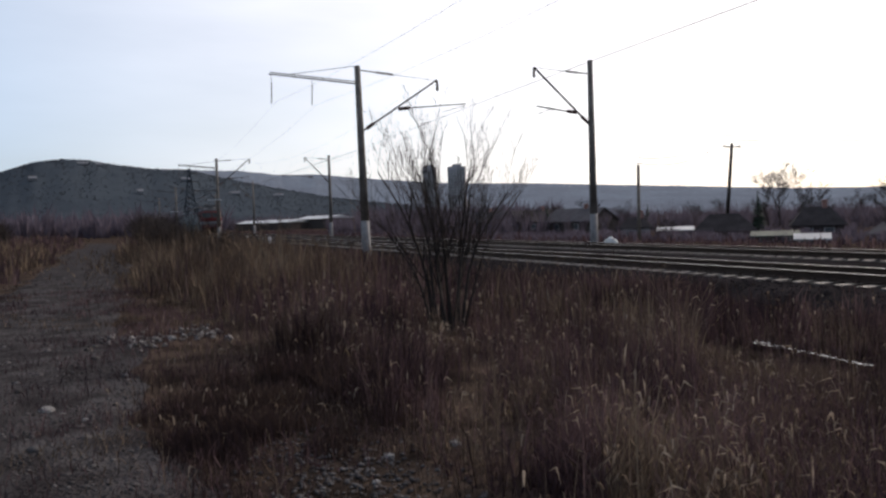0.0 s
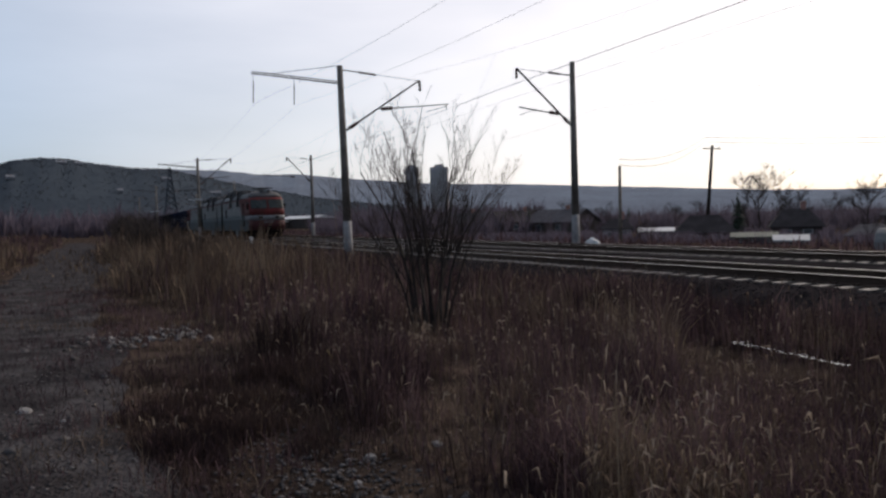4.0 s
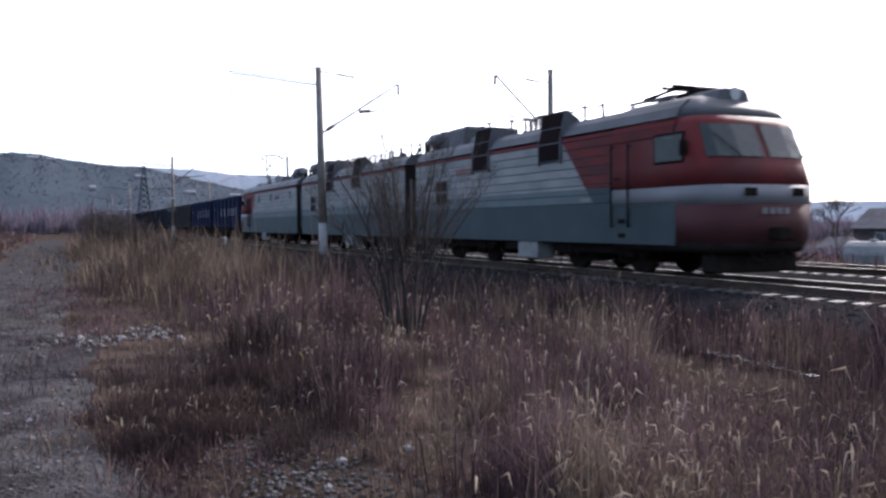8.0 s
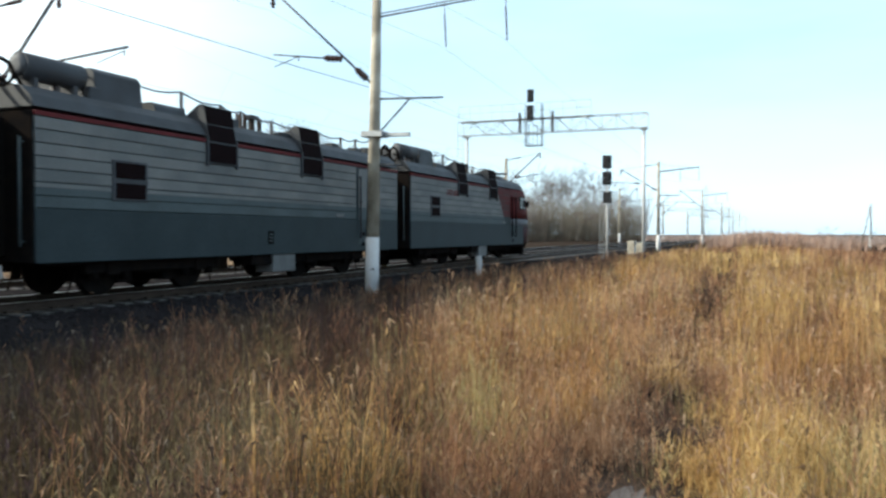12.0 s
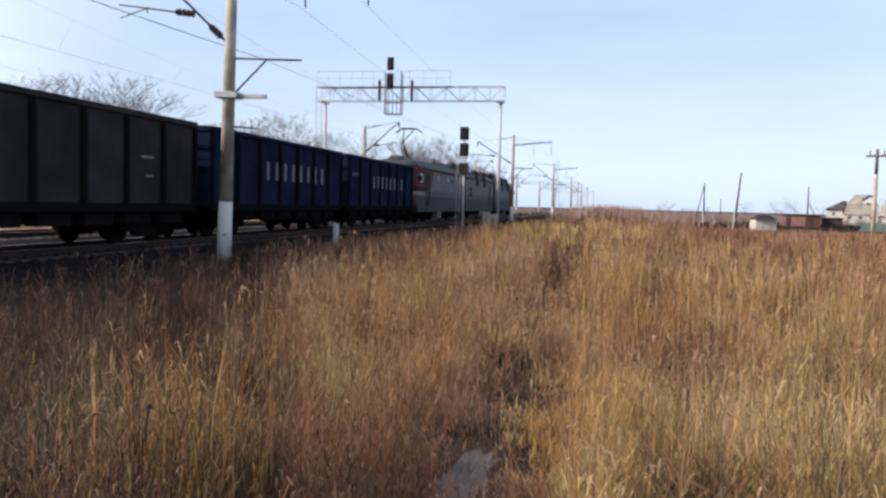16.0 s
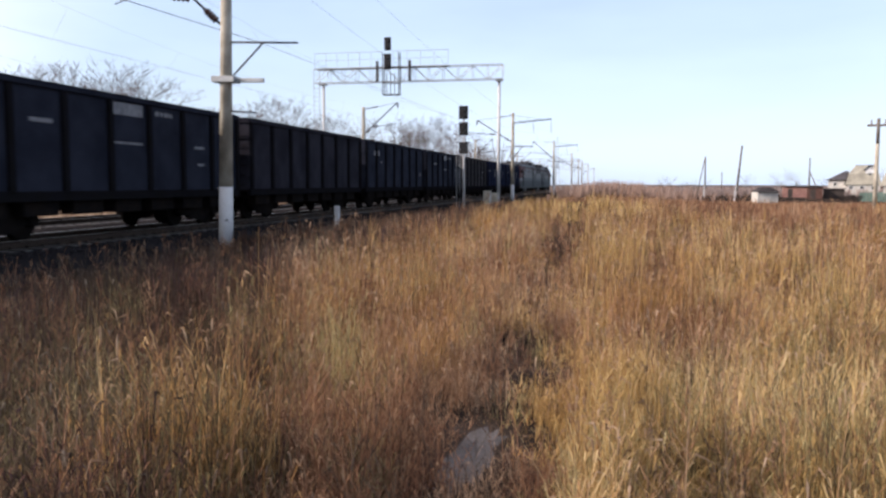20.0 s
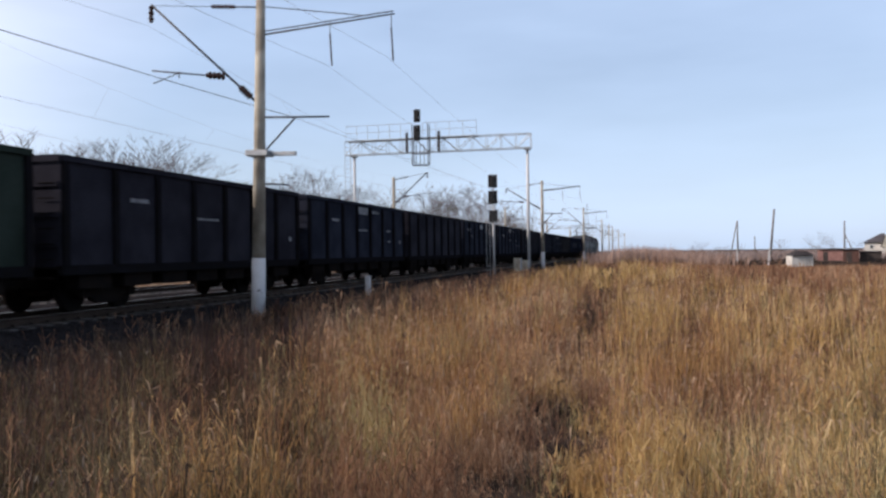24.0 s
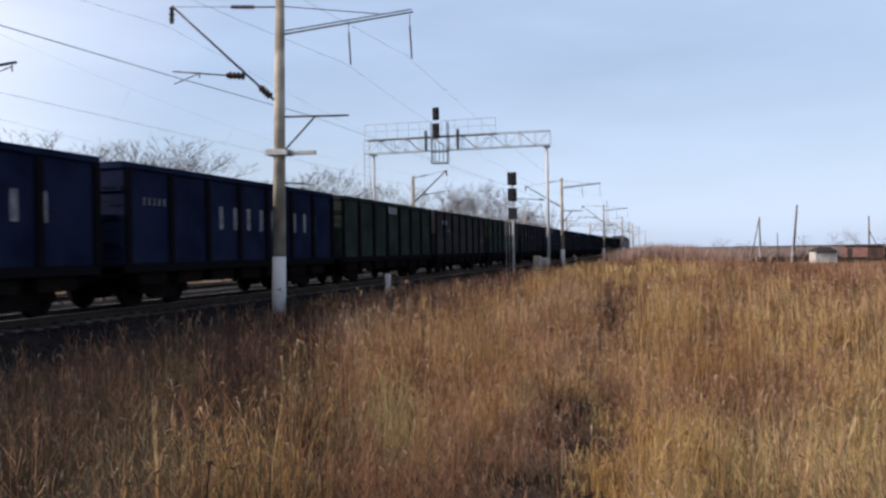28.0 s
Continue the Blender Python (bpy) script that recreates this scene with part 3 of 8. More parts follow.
            disc_string(bm, (0, -s * d, 7.85 + h + 0.03 * d), (0.02, -s * (d + 0.06), 6.9 + h + 0.03 * d), 0.035, 9)
            part("hanging_insulator", bm, M_INSUL, fa)
    if collar:
        part("bracket", T(((0, 0, 5.5 + h), (0, -s * 2.25, 5.46 + h), 0.035 * stout, 0.03 * stout, 6), ((0, -s * 0.2, 4.5 + h), (0, -s * 1.15, 5.45 + h), 0.028 * stout, 0.028 * stout, 6)), M_STEEL, t)
        part("collar", B((-0.24, 0.24, -0.36, 0.36, 4.32 + h, 4.5 + h), (-0.05, 0.05, -s * 1.2 if s > 0 else 0.3, -0.3 if s > 0 else 1.2, 4.33 + h, 4.45 + h)), M_GALV, t, bevel=0.01)
        part("bracket", T(((0, 0, 3.5 + h), (0, -s * 0.95, 3.45 + h), 0.03, 0.03, 6)), M_STEEL, t)
    return t


line_pole(22.7, 11.5, 1, 9.05, lean=1.2, stout=1.0)
line_pole(-38.3, 11.42, 1, 8.85, lean=1.0, collar=False, tip=(4.1, 8.25), reg_y=(2.0, 5.65), foot=5.75, stout=1.3)
for x in (-97.2, -163, -222, 90.6, 150, 210, 270):
    line_pole(x, 11.4, 1, 9.15, field=x < 200, tip=(4.0, 8.4) if x in (-163, 90.6, 210) else (3.75, 9.1), reg_y=(2.0, 5.6) if x in (-163, 90.6, 210) else (1.2, 3.7))
for x, h in ((-37.9, 9.6), (19.8, 9.2), (-95, 9.35), (-151.6, 9.4), (-210, 9.4), (76.3, 8.7), (140, 9), (200, 9), (260, 9)):
    line_pole(x, 24.05, -1, h, field=False, collar=False, tip=(3.4, 9.1) if x in (-37.9, -151.6, 76.3, 200) else (2.9, 9.1), reg_y=(0.9, 3.3) if x in (-37.9, -151.6, 76.3, 200) else (2.0, 5.7), foot=6.2, label="tall tapered concrete line pole with whitewashed foot and one bracket")


def wire(name, pts, r, label, parent=None, seg=10, sag=0.0):
    bm = bmesh.new()
    line = []
    for a, b in zip(pts, pts[1:]):
        a, b = Vector(a), Vector(b)
        line += [a.lerp(b, i / seg) - Vector((0, 0, sag * 4 * (i / seg) * (1 - i / seg))) for i in range(seg)]
    line.append(Vector(pts[-1]))
    d = (line[-1] - line[0]).normalized()
    side, up = d.cross(Vector((0, 0, 1))).normalized() * r, Vector((0, 0, r))
    rings = [[bm.verts.new(p + o) for o in (side, up, -side, -up)] for p in line]
    for u, v in zip(rings, rings[1:]):
        for i in range(4):
            bm.faces.new((u[i], u[(i + 1) % 4], v[(i + 1) % 4], v[i]))
    ob = new(name, to_mesh(name, bm, M_WIRE))
    if parent:
        ob.parent = parent
    elif label:
        tagged(ob, label, "wire", "overhead wires along the railway")
    return ob


NEAR_X = [-280, -222, -163, -97.2, -38.3, 22.7, 90.6, 150, 210, 270, 330]
FAR_X = [-270, -210, -151.6, -95, -37.9, 19.8, 76.3, 140, 200, 260, 320]
for xs, cy, py in ((NEAR_X, TRACK_Y, 15.2), (FAR_X, FAR_Y, 20.4)):
    cat = thing("catenary", "contact wire hung from a sagging carrier wire by droppers", "overhead wire", group="overhead wires along the railway")
    zig = [cy + (0.25 if i % 2 else -0.25) for i in range(len(xs))]
    near = cy == TRACK_Y
    hx0, hz0 = ((-300, -48, -28, 15, 22.7, 32, 340), (5.8, 5.8, 6.17, 6.67, 6.9, 7.2, 7.2)) if near else ((-300, -54, -20, 0, 20, 340), (7.45, 7.5, 7.8, 7.4, 6.8, 6.8))
    line = sorted(set(xs) | {x for x in hx0 if -275 < x < 325})
    for off in (-0.06, 0.06):
        wire("contact_wire", [(x, float(np.interp(x, xs, zig)) + off, float(np.interp(x, hx0, hz0)) + off * 0.4) for x in line], 0.0085 if near else 0.003, "", cat, 2)
    wire("carrier_wire", [(x, py, 8.6) for x in xs], 0.004 if near else 0.0025, "", cat, 10, 1.35)
    for i, (a, b) in enumerate(zip(xs, xs[1:])):
        for k in range(1, 7):
            u = k / 7
            y0, y1 = py, zig[i] + (zig[i + 1] - zig[i]) * u
            part("dropper", T(((a + (b - a) * u, y0, 8.6 - 1.35 * 4 * u * (1 - u)), (a + (b - a) * u, y1, float(np.interp(a + (b - a) * u, hx0, hz0))), 0.003, 0.003, 4)), M_WIRE, cat)
for dy, z in ((9.2, 6.95), (7.3, 7.05), (26.0, 7.2)):
    wire("feeder_wire", [(x, dy, z) for x in NEAR_X], 0.004, "bare feeder wire sagging between the poles", sag=1.0)


# ---------------------------------------------------------------- signals and gantry
def signal_head(parent, x, y, z, h=0.95):
    b = part("signal_head", B((x - 0.06, x + 0.06, y - 0.33, y + 0.33, z, z + h)), M_SIGNAL, parent, "black two-lamp signal screen", bevel=0.02)
    for k in (0.27, 0.73):
        part("hood", T(((x - 0.3, y, z + h * k), (x - 0.05, y, z + h * k), 0.14, 0.15, 12)), M_SIGNAL, b)
        part("lens", T(((x - 0.075, y, z + h * k), (x - 0.065, y, z + h * k), 0.11, 0.11, 12)), M_LENS, b)


sg = thing("mast_signal", "slim pale mast with two black signal heads and a ladder", "railway signal", (59, 11.0, -0.6))
part("mast", T(((0, 0, 0), (0, 0, 7.5), 0.1, 0.07, 12)), M_WHITEWASH, sg)
signal_head(sg, -0.15, 0, 6.62)
signal_head(sg, -0.15, 0, 5.45)
part("relay_box", B((-0.25, 0.2, -0.3, 0.3, 4.15, 4.95)), M_SIGNAL, sg, "dark grey relay box", bevel=0.02)
part("crossbar", T(((0, -0.5, 4.97), (0, 0.5, 4.97), 0.03, 0.03, 6)), M_SIGNAL, sg)
lad = part("ladder", T(((0.1, 0.28, 0), (0.1, 0.28, 6.2), 0.018, 0.018, 5), ((0.1, 0.55, 0), (0.1, 0.55, 6.2), 0.018, 0.018, 5)), M_GALV, sg)
for k in range(20):
    part("rung", T(((0.1, 0.28, 0.3 + k * 0.3), (0.1, 0.55, 0.3 + k * 0.3), 0.01, 0.01, 4)), M_GALV, lad)

gn = thing("signal_gantry", "grey lattice steel gantry spanning both tracks with a signal", "signal gantry", (78, 0, 0))
for y, b in ((11.15, -0.2), (28.7, -0.7)):
    part("leg", T(((0, y, b), (0, y, 11.2), 0.16, 0.13, 12)), M_WHITEWASH, gn, "pale tubular gantry leg")
    part("leg_cap", B((-0.3, 0.3, y - 0.3, y + 0.3, 11.05, 11.22)), M_GALV, gn)
for dx in (-0.45, 0.45):
    for z in (11.25, 12.6):
        part("chord", B((dx - 0.036, dx + 0.036, 10.8, 29.5, z - 0.036, z + 0.036)), M_GALV, gn)
    n = 13
    for k in range(n):
        y0, y1 = 10.8 + 18.7 * k / n, 10.8 + 18.7 * (k + 1) / n
        za, zb = (11.25, 12.6) if k % 2 else (12.6, 11.25)
        part("brace", T(((dx, y0, za), (dx, y1, zb), 0.03, 0.03, 5)), M_GALV, gn)
        part("post", T(((dx, y0, 11.25), (dx, y0, 12.6), 0.025, 0.025, 5)), M_GALV, gn)
rail_bm = bmesh.new()
for dx in (-0.5,):
    for a, b in ((29.4, 22.5), (21.4, 16.0)):
        tube(rail_bm, (dx, a, 14.1), (dx, b, 14.1), 0.025, n=5)
        tube(rail_bm, (dx, a, 13.4), (dx, b, 13.4), 0.018, n=5)
        k = int((a - b) / 1.1)
        for i in range(k + 1):
            y = a + (b - a) * i / k
            tube(rail_bm, (dx, y, 12.6), (dx, y, 14.1), 0.018, n=4)
part("guard_rail", rail_bm, M_GALV, gn, "thin guard rail of the walkway")
part("walkway", B((-0.45, 0.45, 16, 29.4, 12.63, 12.67)), M_GALV, gn)
signal_head(gn, -0.7, 21.9, 14.15, 1.25)
signal_head(gn, -0.7, 21.9, 12.35, 1.5)
cage = bmesh.new()
for y in (20.7, 22.3):
    for x in (-1.1, -0.5):
        tube(cage, (x, y, 9.9), (x, y, 13.9), 0.05, n=5)
for x in (-1.1, -0.5):
    tube(cage, (x, 20.7, 9.9), (x, 22.3, 9.9), 0.035, n=5)
    tube(cage, (x, 20.7, 11.0), (x, 22.3, 11.0), 0.025, n=5)
bx(cage, -1.1, -0.5, 20.7, 22.3, 9.86, 9.94)
for y in (21.1, 21.5, 21.9):
    tube(cage, (-1.1, y, 9.9), (-1.1, y, 11.9), 0.035, n=5)
part("cage", cage, M_STEEL, gn, "service cage below the signal")
for y in (19.75, 23.0):
    part("cage_post", B((-0.62, -0.5, y - 0.13, y + 0.13, 11.2, 13.2)), M_STEEL, gn, "dark steel post beside the signal")
lad = part("ladder", T(((-0.3, 29.0, -0.7), (-0.3, 29.0, 12.6), 0.03, 0.03, 5), ((-0.3, 29.6, -0.7), (-0.3, 29.6, 12.6), 0.03, 0.03, 5)), M_GALV, gn)
for k in range(30):
    part("rung", T(((-0.3, 29.0, k * 0.43), (-0.3, 29.6, k * 0.43), 0.015, 0.015, 4)), M_GALV, lad)


def portal(x, top):
    t = thing("line_portal", "distant steel portal carrying the overhead wires", "portal", (x, 0, 0), group="distant line portals")
    for y in (10.9, 28.5):
        part("leg", T(((0, y, -0.7), (0, y, top), 0.16, 0.13, 8)), M_CONCRETE, t)
    for z in (top - 0.1, top - 0.9):
        part("chord", B((-0.06, 0.06, 10.5, 29, z - 0.05, z + 0.05)), M_GALV, t)
    bm = bmesh.new()
    for k in range(12):
        y0 = 10.5 + k * 18.5 / 12
        tube(bm, (0, y0, top - (0.1 if k % 2 else 0.9)), (0, y0 + 18.5 / 12, top - (0.9 if k % 2 else 0.1)), 0.04, n=4)
    part("lattice", bm, M_GALV, t)


portal(236, 8.6)
portal(310, 9.0)
portal(390, 9.0)
mast = thing("lattice_mast", "tall thin lattice mast far along the line", "mast", (300, 21.5, -0.6))
bm = bmesh.new()
for k in range(14):
    w0, w1 = 0.8 - k * 0.045, 0.8 - (k + 1) * 0.045
    for sx, sy in ((1, 1), (1, -1), (-1, 1), (-1, -1)):
        tube(bm, (sx * w0, sy * w0, k * 1.35), (sx * w1, sy * w1, k * 1.35 + 1.35), 0.05, n=4)
        tube(bm, (sx * w0, sy * w0, k * 1.35), (-sx * w1, sy * w1, k * 1.35 + 1.35), 0.03, n=4)
part("lattice", bm, M_GALV, mast)

for x, y, z in ((33.0, 11.6, -0.55), (-65.7, 11.6, -0.55)):
    t = thing("marker_post", "short whitewashed concrete post beside the track", "post", (x, y, z))
    part("stone", B((-0.1, 0.1, -0.1, 0.1, -0.1, 0.95)), M_WHITEWASH, t, bevel=0.02)
# pale equipment cabinets at the foot of the gantry
for x, y, w, h in ((72, 11.3, 0.8, 1.15), (74.0, 10.9, 0.6, 0.95)):
    t = thing("trackside_cabinet", "pale steel equipment cabinet beside the track", "cabinet", (x, y, -0.4))
    part("body", B((-w / 2, w / 2, -0.3, 0.3, 0, h)), M_CONCRETE, t, bevel=0.03)
    part("door", B((-w / 2 + 0.05, w / 2 - 0.05, -0.315, -0.3, 0.08, h - 0.08)), M_GALV, t)


def wooden_pole(x, y, h, lean, label, arms=1, prop=None, foot=True, axis_turn=0.0, painted=False, girth=1.0, pale=False):
    t = thing("utility_pole", label, "utility pole", (x, y, float(height(x, y)) - 0.2), axis_turn, group="village power poles")
    turn = math.degrees(math.atan2(-x, y)) - 90
    t.rotation_euler = (radians(-lean), 0, radians(turn))
    if painted:
        part("shaft", T(((0, 0, -0.2), (0, 0, h - 1.4), 0.125, 0.11, 10)), M_CONCRETE, t, "pale concrete shaft")
        part("head", T(((0, 0, h - 1.4), (0, 0, h), 0.1, 0.09, 10)), M_WOODPOLE, t, "dark wooden head")
    else:
        part("shaft", T(((0, 0, 1.6 if foot else 0), (0, 0, h), 0.15 * girth, 0.11 * girth, 10)), M_BARK if x < 0 and not pale else M_WOODPOLE, t)
    if foot and not painted:
        part("stub", B((-0.12, 0.12, -0.25, -0.05, -0.2, 2.4)), M_WHITEWASH, t, "pale concrete foot")
    for k in range(arms):
        z = h - 0.45 - k * 0.6
        arm = 0.55 if painted else 0.95
        c = part("crossarm", B((-0.06, 0.06, -arm, arm, z, z + 0.12)), M_WOODPOLE, t)
        for y2 in (0.2 - arm, arm - 0.2):
            bm = bmesh.new()
            disc_string(bm, (0, y2, z + 0.1), (0, y2, z + 0.38), 0.06, 3)
            part("insulator", bm, M_PORCELAIN, c)
    if prop:
        part("strut", T(((0, prop[0], 0), (0, math.copysign(0.05, prop[0]), prop[1]), 0.1, 0.08, 8)), M_WOODPOLE, t)
    return t




# ---------------------------------------------------------------- train
MESH = {}


def shared(key, make):
    if key not in MESH:
        MESH[key] = make()
    return MESH[key]


def wheelset_mesh(r):
    bm = bmesh.new()
    tube(bm, (0, -0.95, 0), (0, 0.95, 0), 0.09, n=8)
    for s in (-1, 1):
        tube(bm, (0, s * 0.70, 0), (0, s * 0.735, 0), r + 0.03, r + 0.02, 20)
        tube(bm, (0, s * 0.735, 0), (0, s * 0.83, 0), r, r - 0.01, 20)
        for k in range(4):
            a = k * math.pi / 2
            tube(bm, (0.55 * r * math.cos(a), s * 0.83, 0.55 * r * math.sin(a)), (0.55 * r * math.cos(a), s * 0.845, 0.55 * r * math.sin(a)), 0.12 * r, n=6)
    return to_mesh("wheelset", bm, M_UNDER)


WHEELS = []


def add_wheelset(parent, x, r):
    w = part("wheelset", shared(("wheel", r), lambda: wheelset_mesh(r)), None, parent, "steel wheelset with polished treads", at=(x, 0, r))
    WHEELS.append((w, x, r))
    return w


# half outline of a locomotive body, (y, z)
SIDE, FLOOR, WAIST, EAVE = 1.55, 0.86, 2.24, 3.6
ROOF = [(1.53, 3.78), (1.40, 4.02), (1.18, 4.20), (0.75, 4.27), (0, 4.30)]


def mirrored(half):
    return half + [(-y, z) for y, z in half[::-1] if y > 1e-6]


def loco_section(name, label, length, cab):
    """One locomotive section; local x runs forward from its datum, so a place o behind the datum is x = -o. cab: +1 front, -1 rear, 0 none."""
    t = thing(name, label, "locomotive", group="locomotive sections of the freight train")
    body_lo, body_hi = (0.75 if cab == 1 else 0.0), (length - (0.8 if cab == -1 else 0.0))
    core = bmesh.new()
    prism(core, mirrored([(1.525, FLOOR), (1.525, EAVE)]), -body_hi, -body_lo)
    part("body", core, M_LOCO_DARK, t, "blue-grey steel body shell")
    # cladding boards of the upper wall, with dark joints between
    red_top, red_bot = (5.5, 4.0) if cab == 1 else (11.6, 13.0)
    lines = [EAVE, 3.35, 3.09, 2.84, 2.59, 2.34, WAIST, 2.08, 1.84]
    if cab == 0:
        sections = [(0.0, 2.2), (3.25, length)]
    elif cab == 1:
        sections = [(3.2, length)]
    else:
        sections = [(0.0, 13.2)]
    for s in (-1, 1):
        y0, y1 = (SIDE - 0.03, SIDE) if s > 0 else (-SIDE, -SIDE + 0.03)
        for a, b in sections:
            for hi, lo in zip(lines, lines[1:]):
                f = (EAVE - (hi + lo) / 2) / (EAVE - 1.84)
                g0, g1 = (0.0 if lo == WAIST else 0.012), (0.0 if hi == WAIST else 0.012)
                cut = red_top + (red_bot - red_top) * f
                slope = (red_bot - red_top) / (EAVE - 1.84) * (hi - lo) / 2
                spans = [(a, b, M_LOCO_LIGHT if lo >= WAIST - 0.01 else M_LOCO_MID)]
                if cab == 1 and a < cut:
                    spans = [(a, cut, M_LOCO_RED if lo >= 2.1 else M_LOCO_DARK), (cut, b, spans[0][2])]
                if cab == -1 and b > cut:
                    spans = [(a, cut, spans[0][2]), (cut, b, M_LOCO_RED if lo >= 2.1 else M_LOCO_DARK)]
                for u, v, mt in spans:
                    board = bmesh.new()
                    c = bx(board, -v, -u, y0, y1, lo + g0, hi - g1)
                    for q in c:
                        if cab and abs(abs(q.co.x) - cut) < 1e-6:
                            q.co.x += slope if q.co.z > (lo + hi) / 2 else -slope
                    part("cladding_board", board, mt, t, bevel=0.006)
        part("skirt", B((-body_hi, -body_lo, y0, y1, FLOOR - 0.08, 1.84 - 0.012)), M_LOCO_DARK, t, "blue-grey lower wall", bevel=0.008)
        if cab == 0:
            part("door", B((-3.05, -2.4, y0, y1 + 0.002 * s, WAIST, EAVE - 0.05)), M_LOCO_LIGHT, t, "flush pale grey side door", bevel=0.006)
            part("door_panel", B((-3.05, -2.4, y0, y1 + 0.002 * s, 1.0, WAIST - 0.004)), M_LOCO_MID, t, "blue-grey lower door panel", bevel=0.006)
        part("red_stripe", B((-body_hi, -body_lo, min(s * 1.5, s * 1.56), max(s * 1.5, s * 1.56), EAVE + 0.01, 3.7)), M_STRIPE, t, "narrow dull red stripe under the roof")
        if cab:
            a, b = (0.8, 3.2) if cab == 1 else (13.2, length - 0.85)
            part("cab_side", B((-b, -a, min(s * 1.5, s * 1.556), max(s * 1.5, s * 1.556), 3.36, EAVE + 0.01)), M_LOCO_RED, t, "red panel above the cab window", bevel=0.006)
    bm = bmesh.new()
    prism(bm, mirrored(ROOF), -body_hi, -body_lo)
    part("roof", bm, M_LOCO_ROOF, t, "blue-grey curved roof")
    # side fittings
    door = {0: (2.4, 3.05), 1: (2.42, 3.1), -1: (13.45, 14.2)}[cab]
    for s in (-1, 1):
        for x in door:
            bm = T(((-x, s * 1.63, 1.2), (-x, s * 1.63, 3.3), 0.03, 0.03, 6))
            for z in (1.25, 2.2, 3.25):
                tube(bm, (-x, s * 1.5, z), (-x, s * 1.63, z), 0.02, n=5)
            part("grab_rail", bm, M_UNDER if cab else M_STEEL, t, "dark upright grab rail")
        m = (door[0] + door[1]) / 2
        for z in (1.0, 1.36):
            part("foot_hole", B((-m - 0.14, -m + 0.14, min(s * 1.5, s * 1.563), max(s * 1.5, s * 1.563), z - 0.06, z + 0.06)), M_UNDER, t)
        part("door_handle", B((-m - 0.28, -m - 0.1, min(s * 1.5, s * 1.58), max(s * 1.5, s * 1.58), 2.42, 2.46)), M_UNDER, t)
        part("number_plate", B((-4.62, -4.1, min(s * 1.5, s * 1.562), max(s * 1.5, s * 1.562), 1.9, 2.0)), M_BOX_WHITE, t, "small pale plate")
        if cab == 0:
            grille = part("side_grille", B((-8.43, -8.16, min(s * 1.5, s * 1.562), max(s * 1.5, s * 1.562), 1.06, 1.43)), M_UNDER, t, "small dark grille in the lower wall")
            for z in (1.14, 1.23, 1.32):
                part("slat", B((-8.4, -8.19, min(s * 1.56, s * 1.568), max(s * 1.56, s * 1.568), z, z + 0.03)), M_LOCO_MID, grille)
        if cab >= 0:
            w = part("window", B((-14.2, -13.15, min(s * 1.5, s * 1.575), max(s * 1.5, s * 1.575), 2.05, 2.92)), M_LOCO_ROOF, t, "two-pane side window", bevel=0.01)
            for z0, z1 in ((2.1, 2.43), (2.53, 2.87)):
                part("pane", B((-14.12, -13.23, min(s * 1.55, s * 1.58), max(s * 1.55, s * 1.58), z0, z1)), M_LOUVRE, w)
            for o in (5.56, 9.92):
                filter_box(t, o, s)
        else:
            for o in (10.38, 6.67, 1.55):
                ring = part("porthole", T(((-o, s * 1.5, 3.2), (-o, s * 1.585, 3.2), 0.3, 0.28, 20)), M_LOCO_ROOF, t, "round side window")
                part("pane", T(((-o, s * 1.58, 3.2), (-o, s * 1.592, 3.2), 0.22, 0.22, 20)), M_PANE, ring)
        if cab:
            o0 = 12.35 if cab == 1 else 5.5
            emblem = part("emblem", B((-o0 - 0.04, -o0 + 1.3, min(s * 1.54, s * 1.556), max(s * 1.54, s * 1.556), 3.2, 3.23)), M_STRIPE, t, "red painted emblem")
            for k in range(7):
                part("emblem_stroke", B((-o0 + k * 0.2 - 0.04, -o0 + k * 0.2 + 0.03 + 0.02 * (k % 3), min(s * 1.54, s * 1.559), max(s * 1.54, s * 1.559), 3.0 + 0.03 * (k % 2), 3.27 - 0.05 * (k % 3 == 1))), M_STRIPE, emblem)
    roof_gear(t, cab, length)
    under_gear(t, cab, length)
    if cab:
        cab_end(t, cab, length)
    for o, skip in ((-0.02, cab == 1), (length + 0.02, cab == -1)):
        if not skip:
            sgn = 1 if o < 1 else -1
            part("gangway", B((-o - 0.02 + (0.0 if sgn > 0 else -0.6), -o + 0.02 + (0.6 if sgn > 0 else 0.0), -0.8, 0.8, 0.9, 3.6)), M_UNDER, t, "black rubber gangway bellows", bevel=0.04)
            for y in (-1.3, 1.3):
                part("end_handrail", T(((-o + sgn * 0.12, y, 1.1), (-o + sgn * 0.12, y, 3.2), 0.03, 0.03, 6), ((-o, y, 1.2), (-o + sgn * 0.12, y, 1.2), 0.02, 0.02, 5), ((-o, y, 3.1), (-o + sgn * 0.12, y, 3.1), 0.02, 0.02, 5)), M_LOCO_MID, t, "grey upright handrail")
            part("end_wall", B((-o - 0.03, -o + 0.03, -1.5, 1.5, 0.8, 3.7)), M_UNDER, t)
    return t


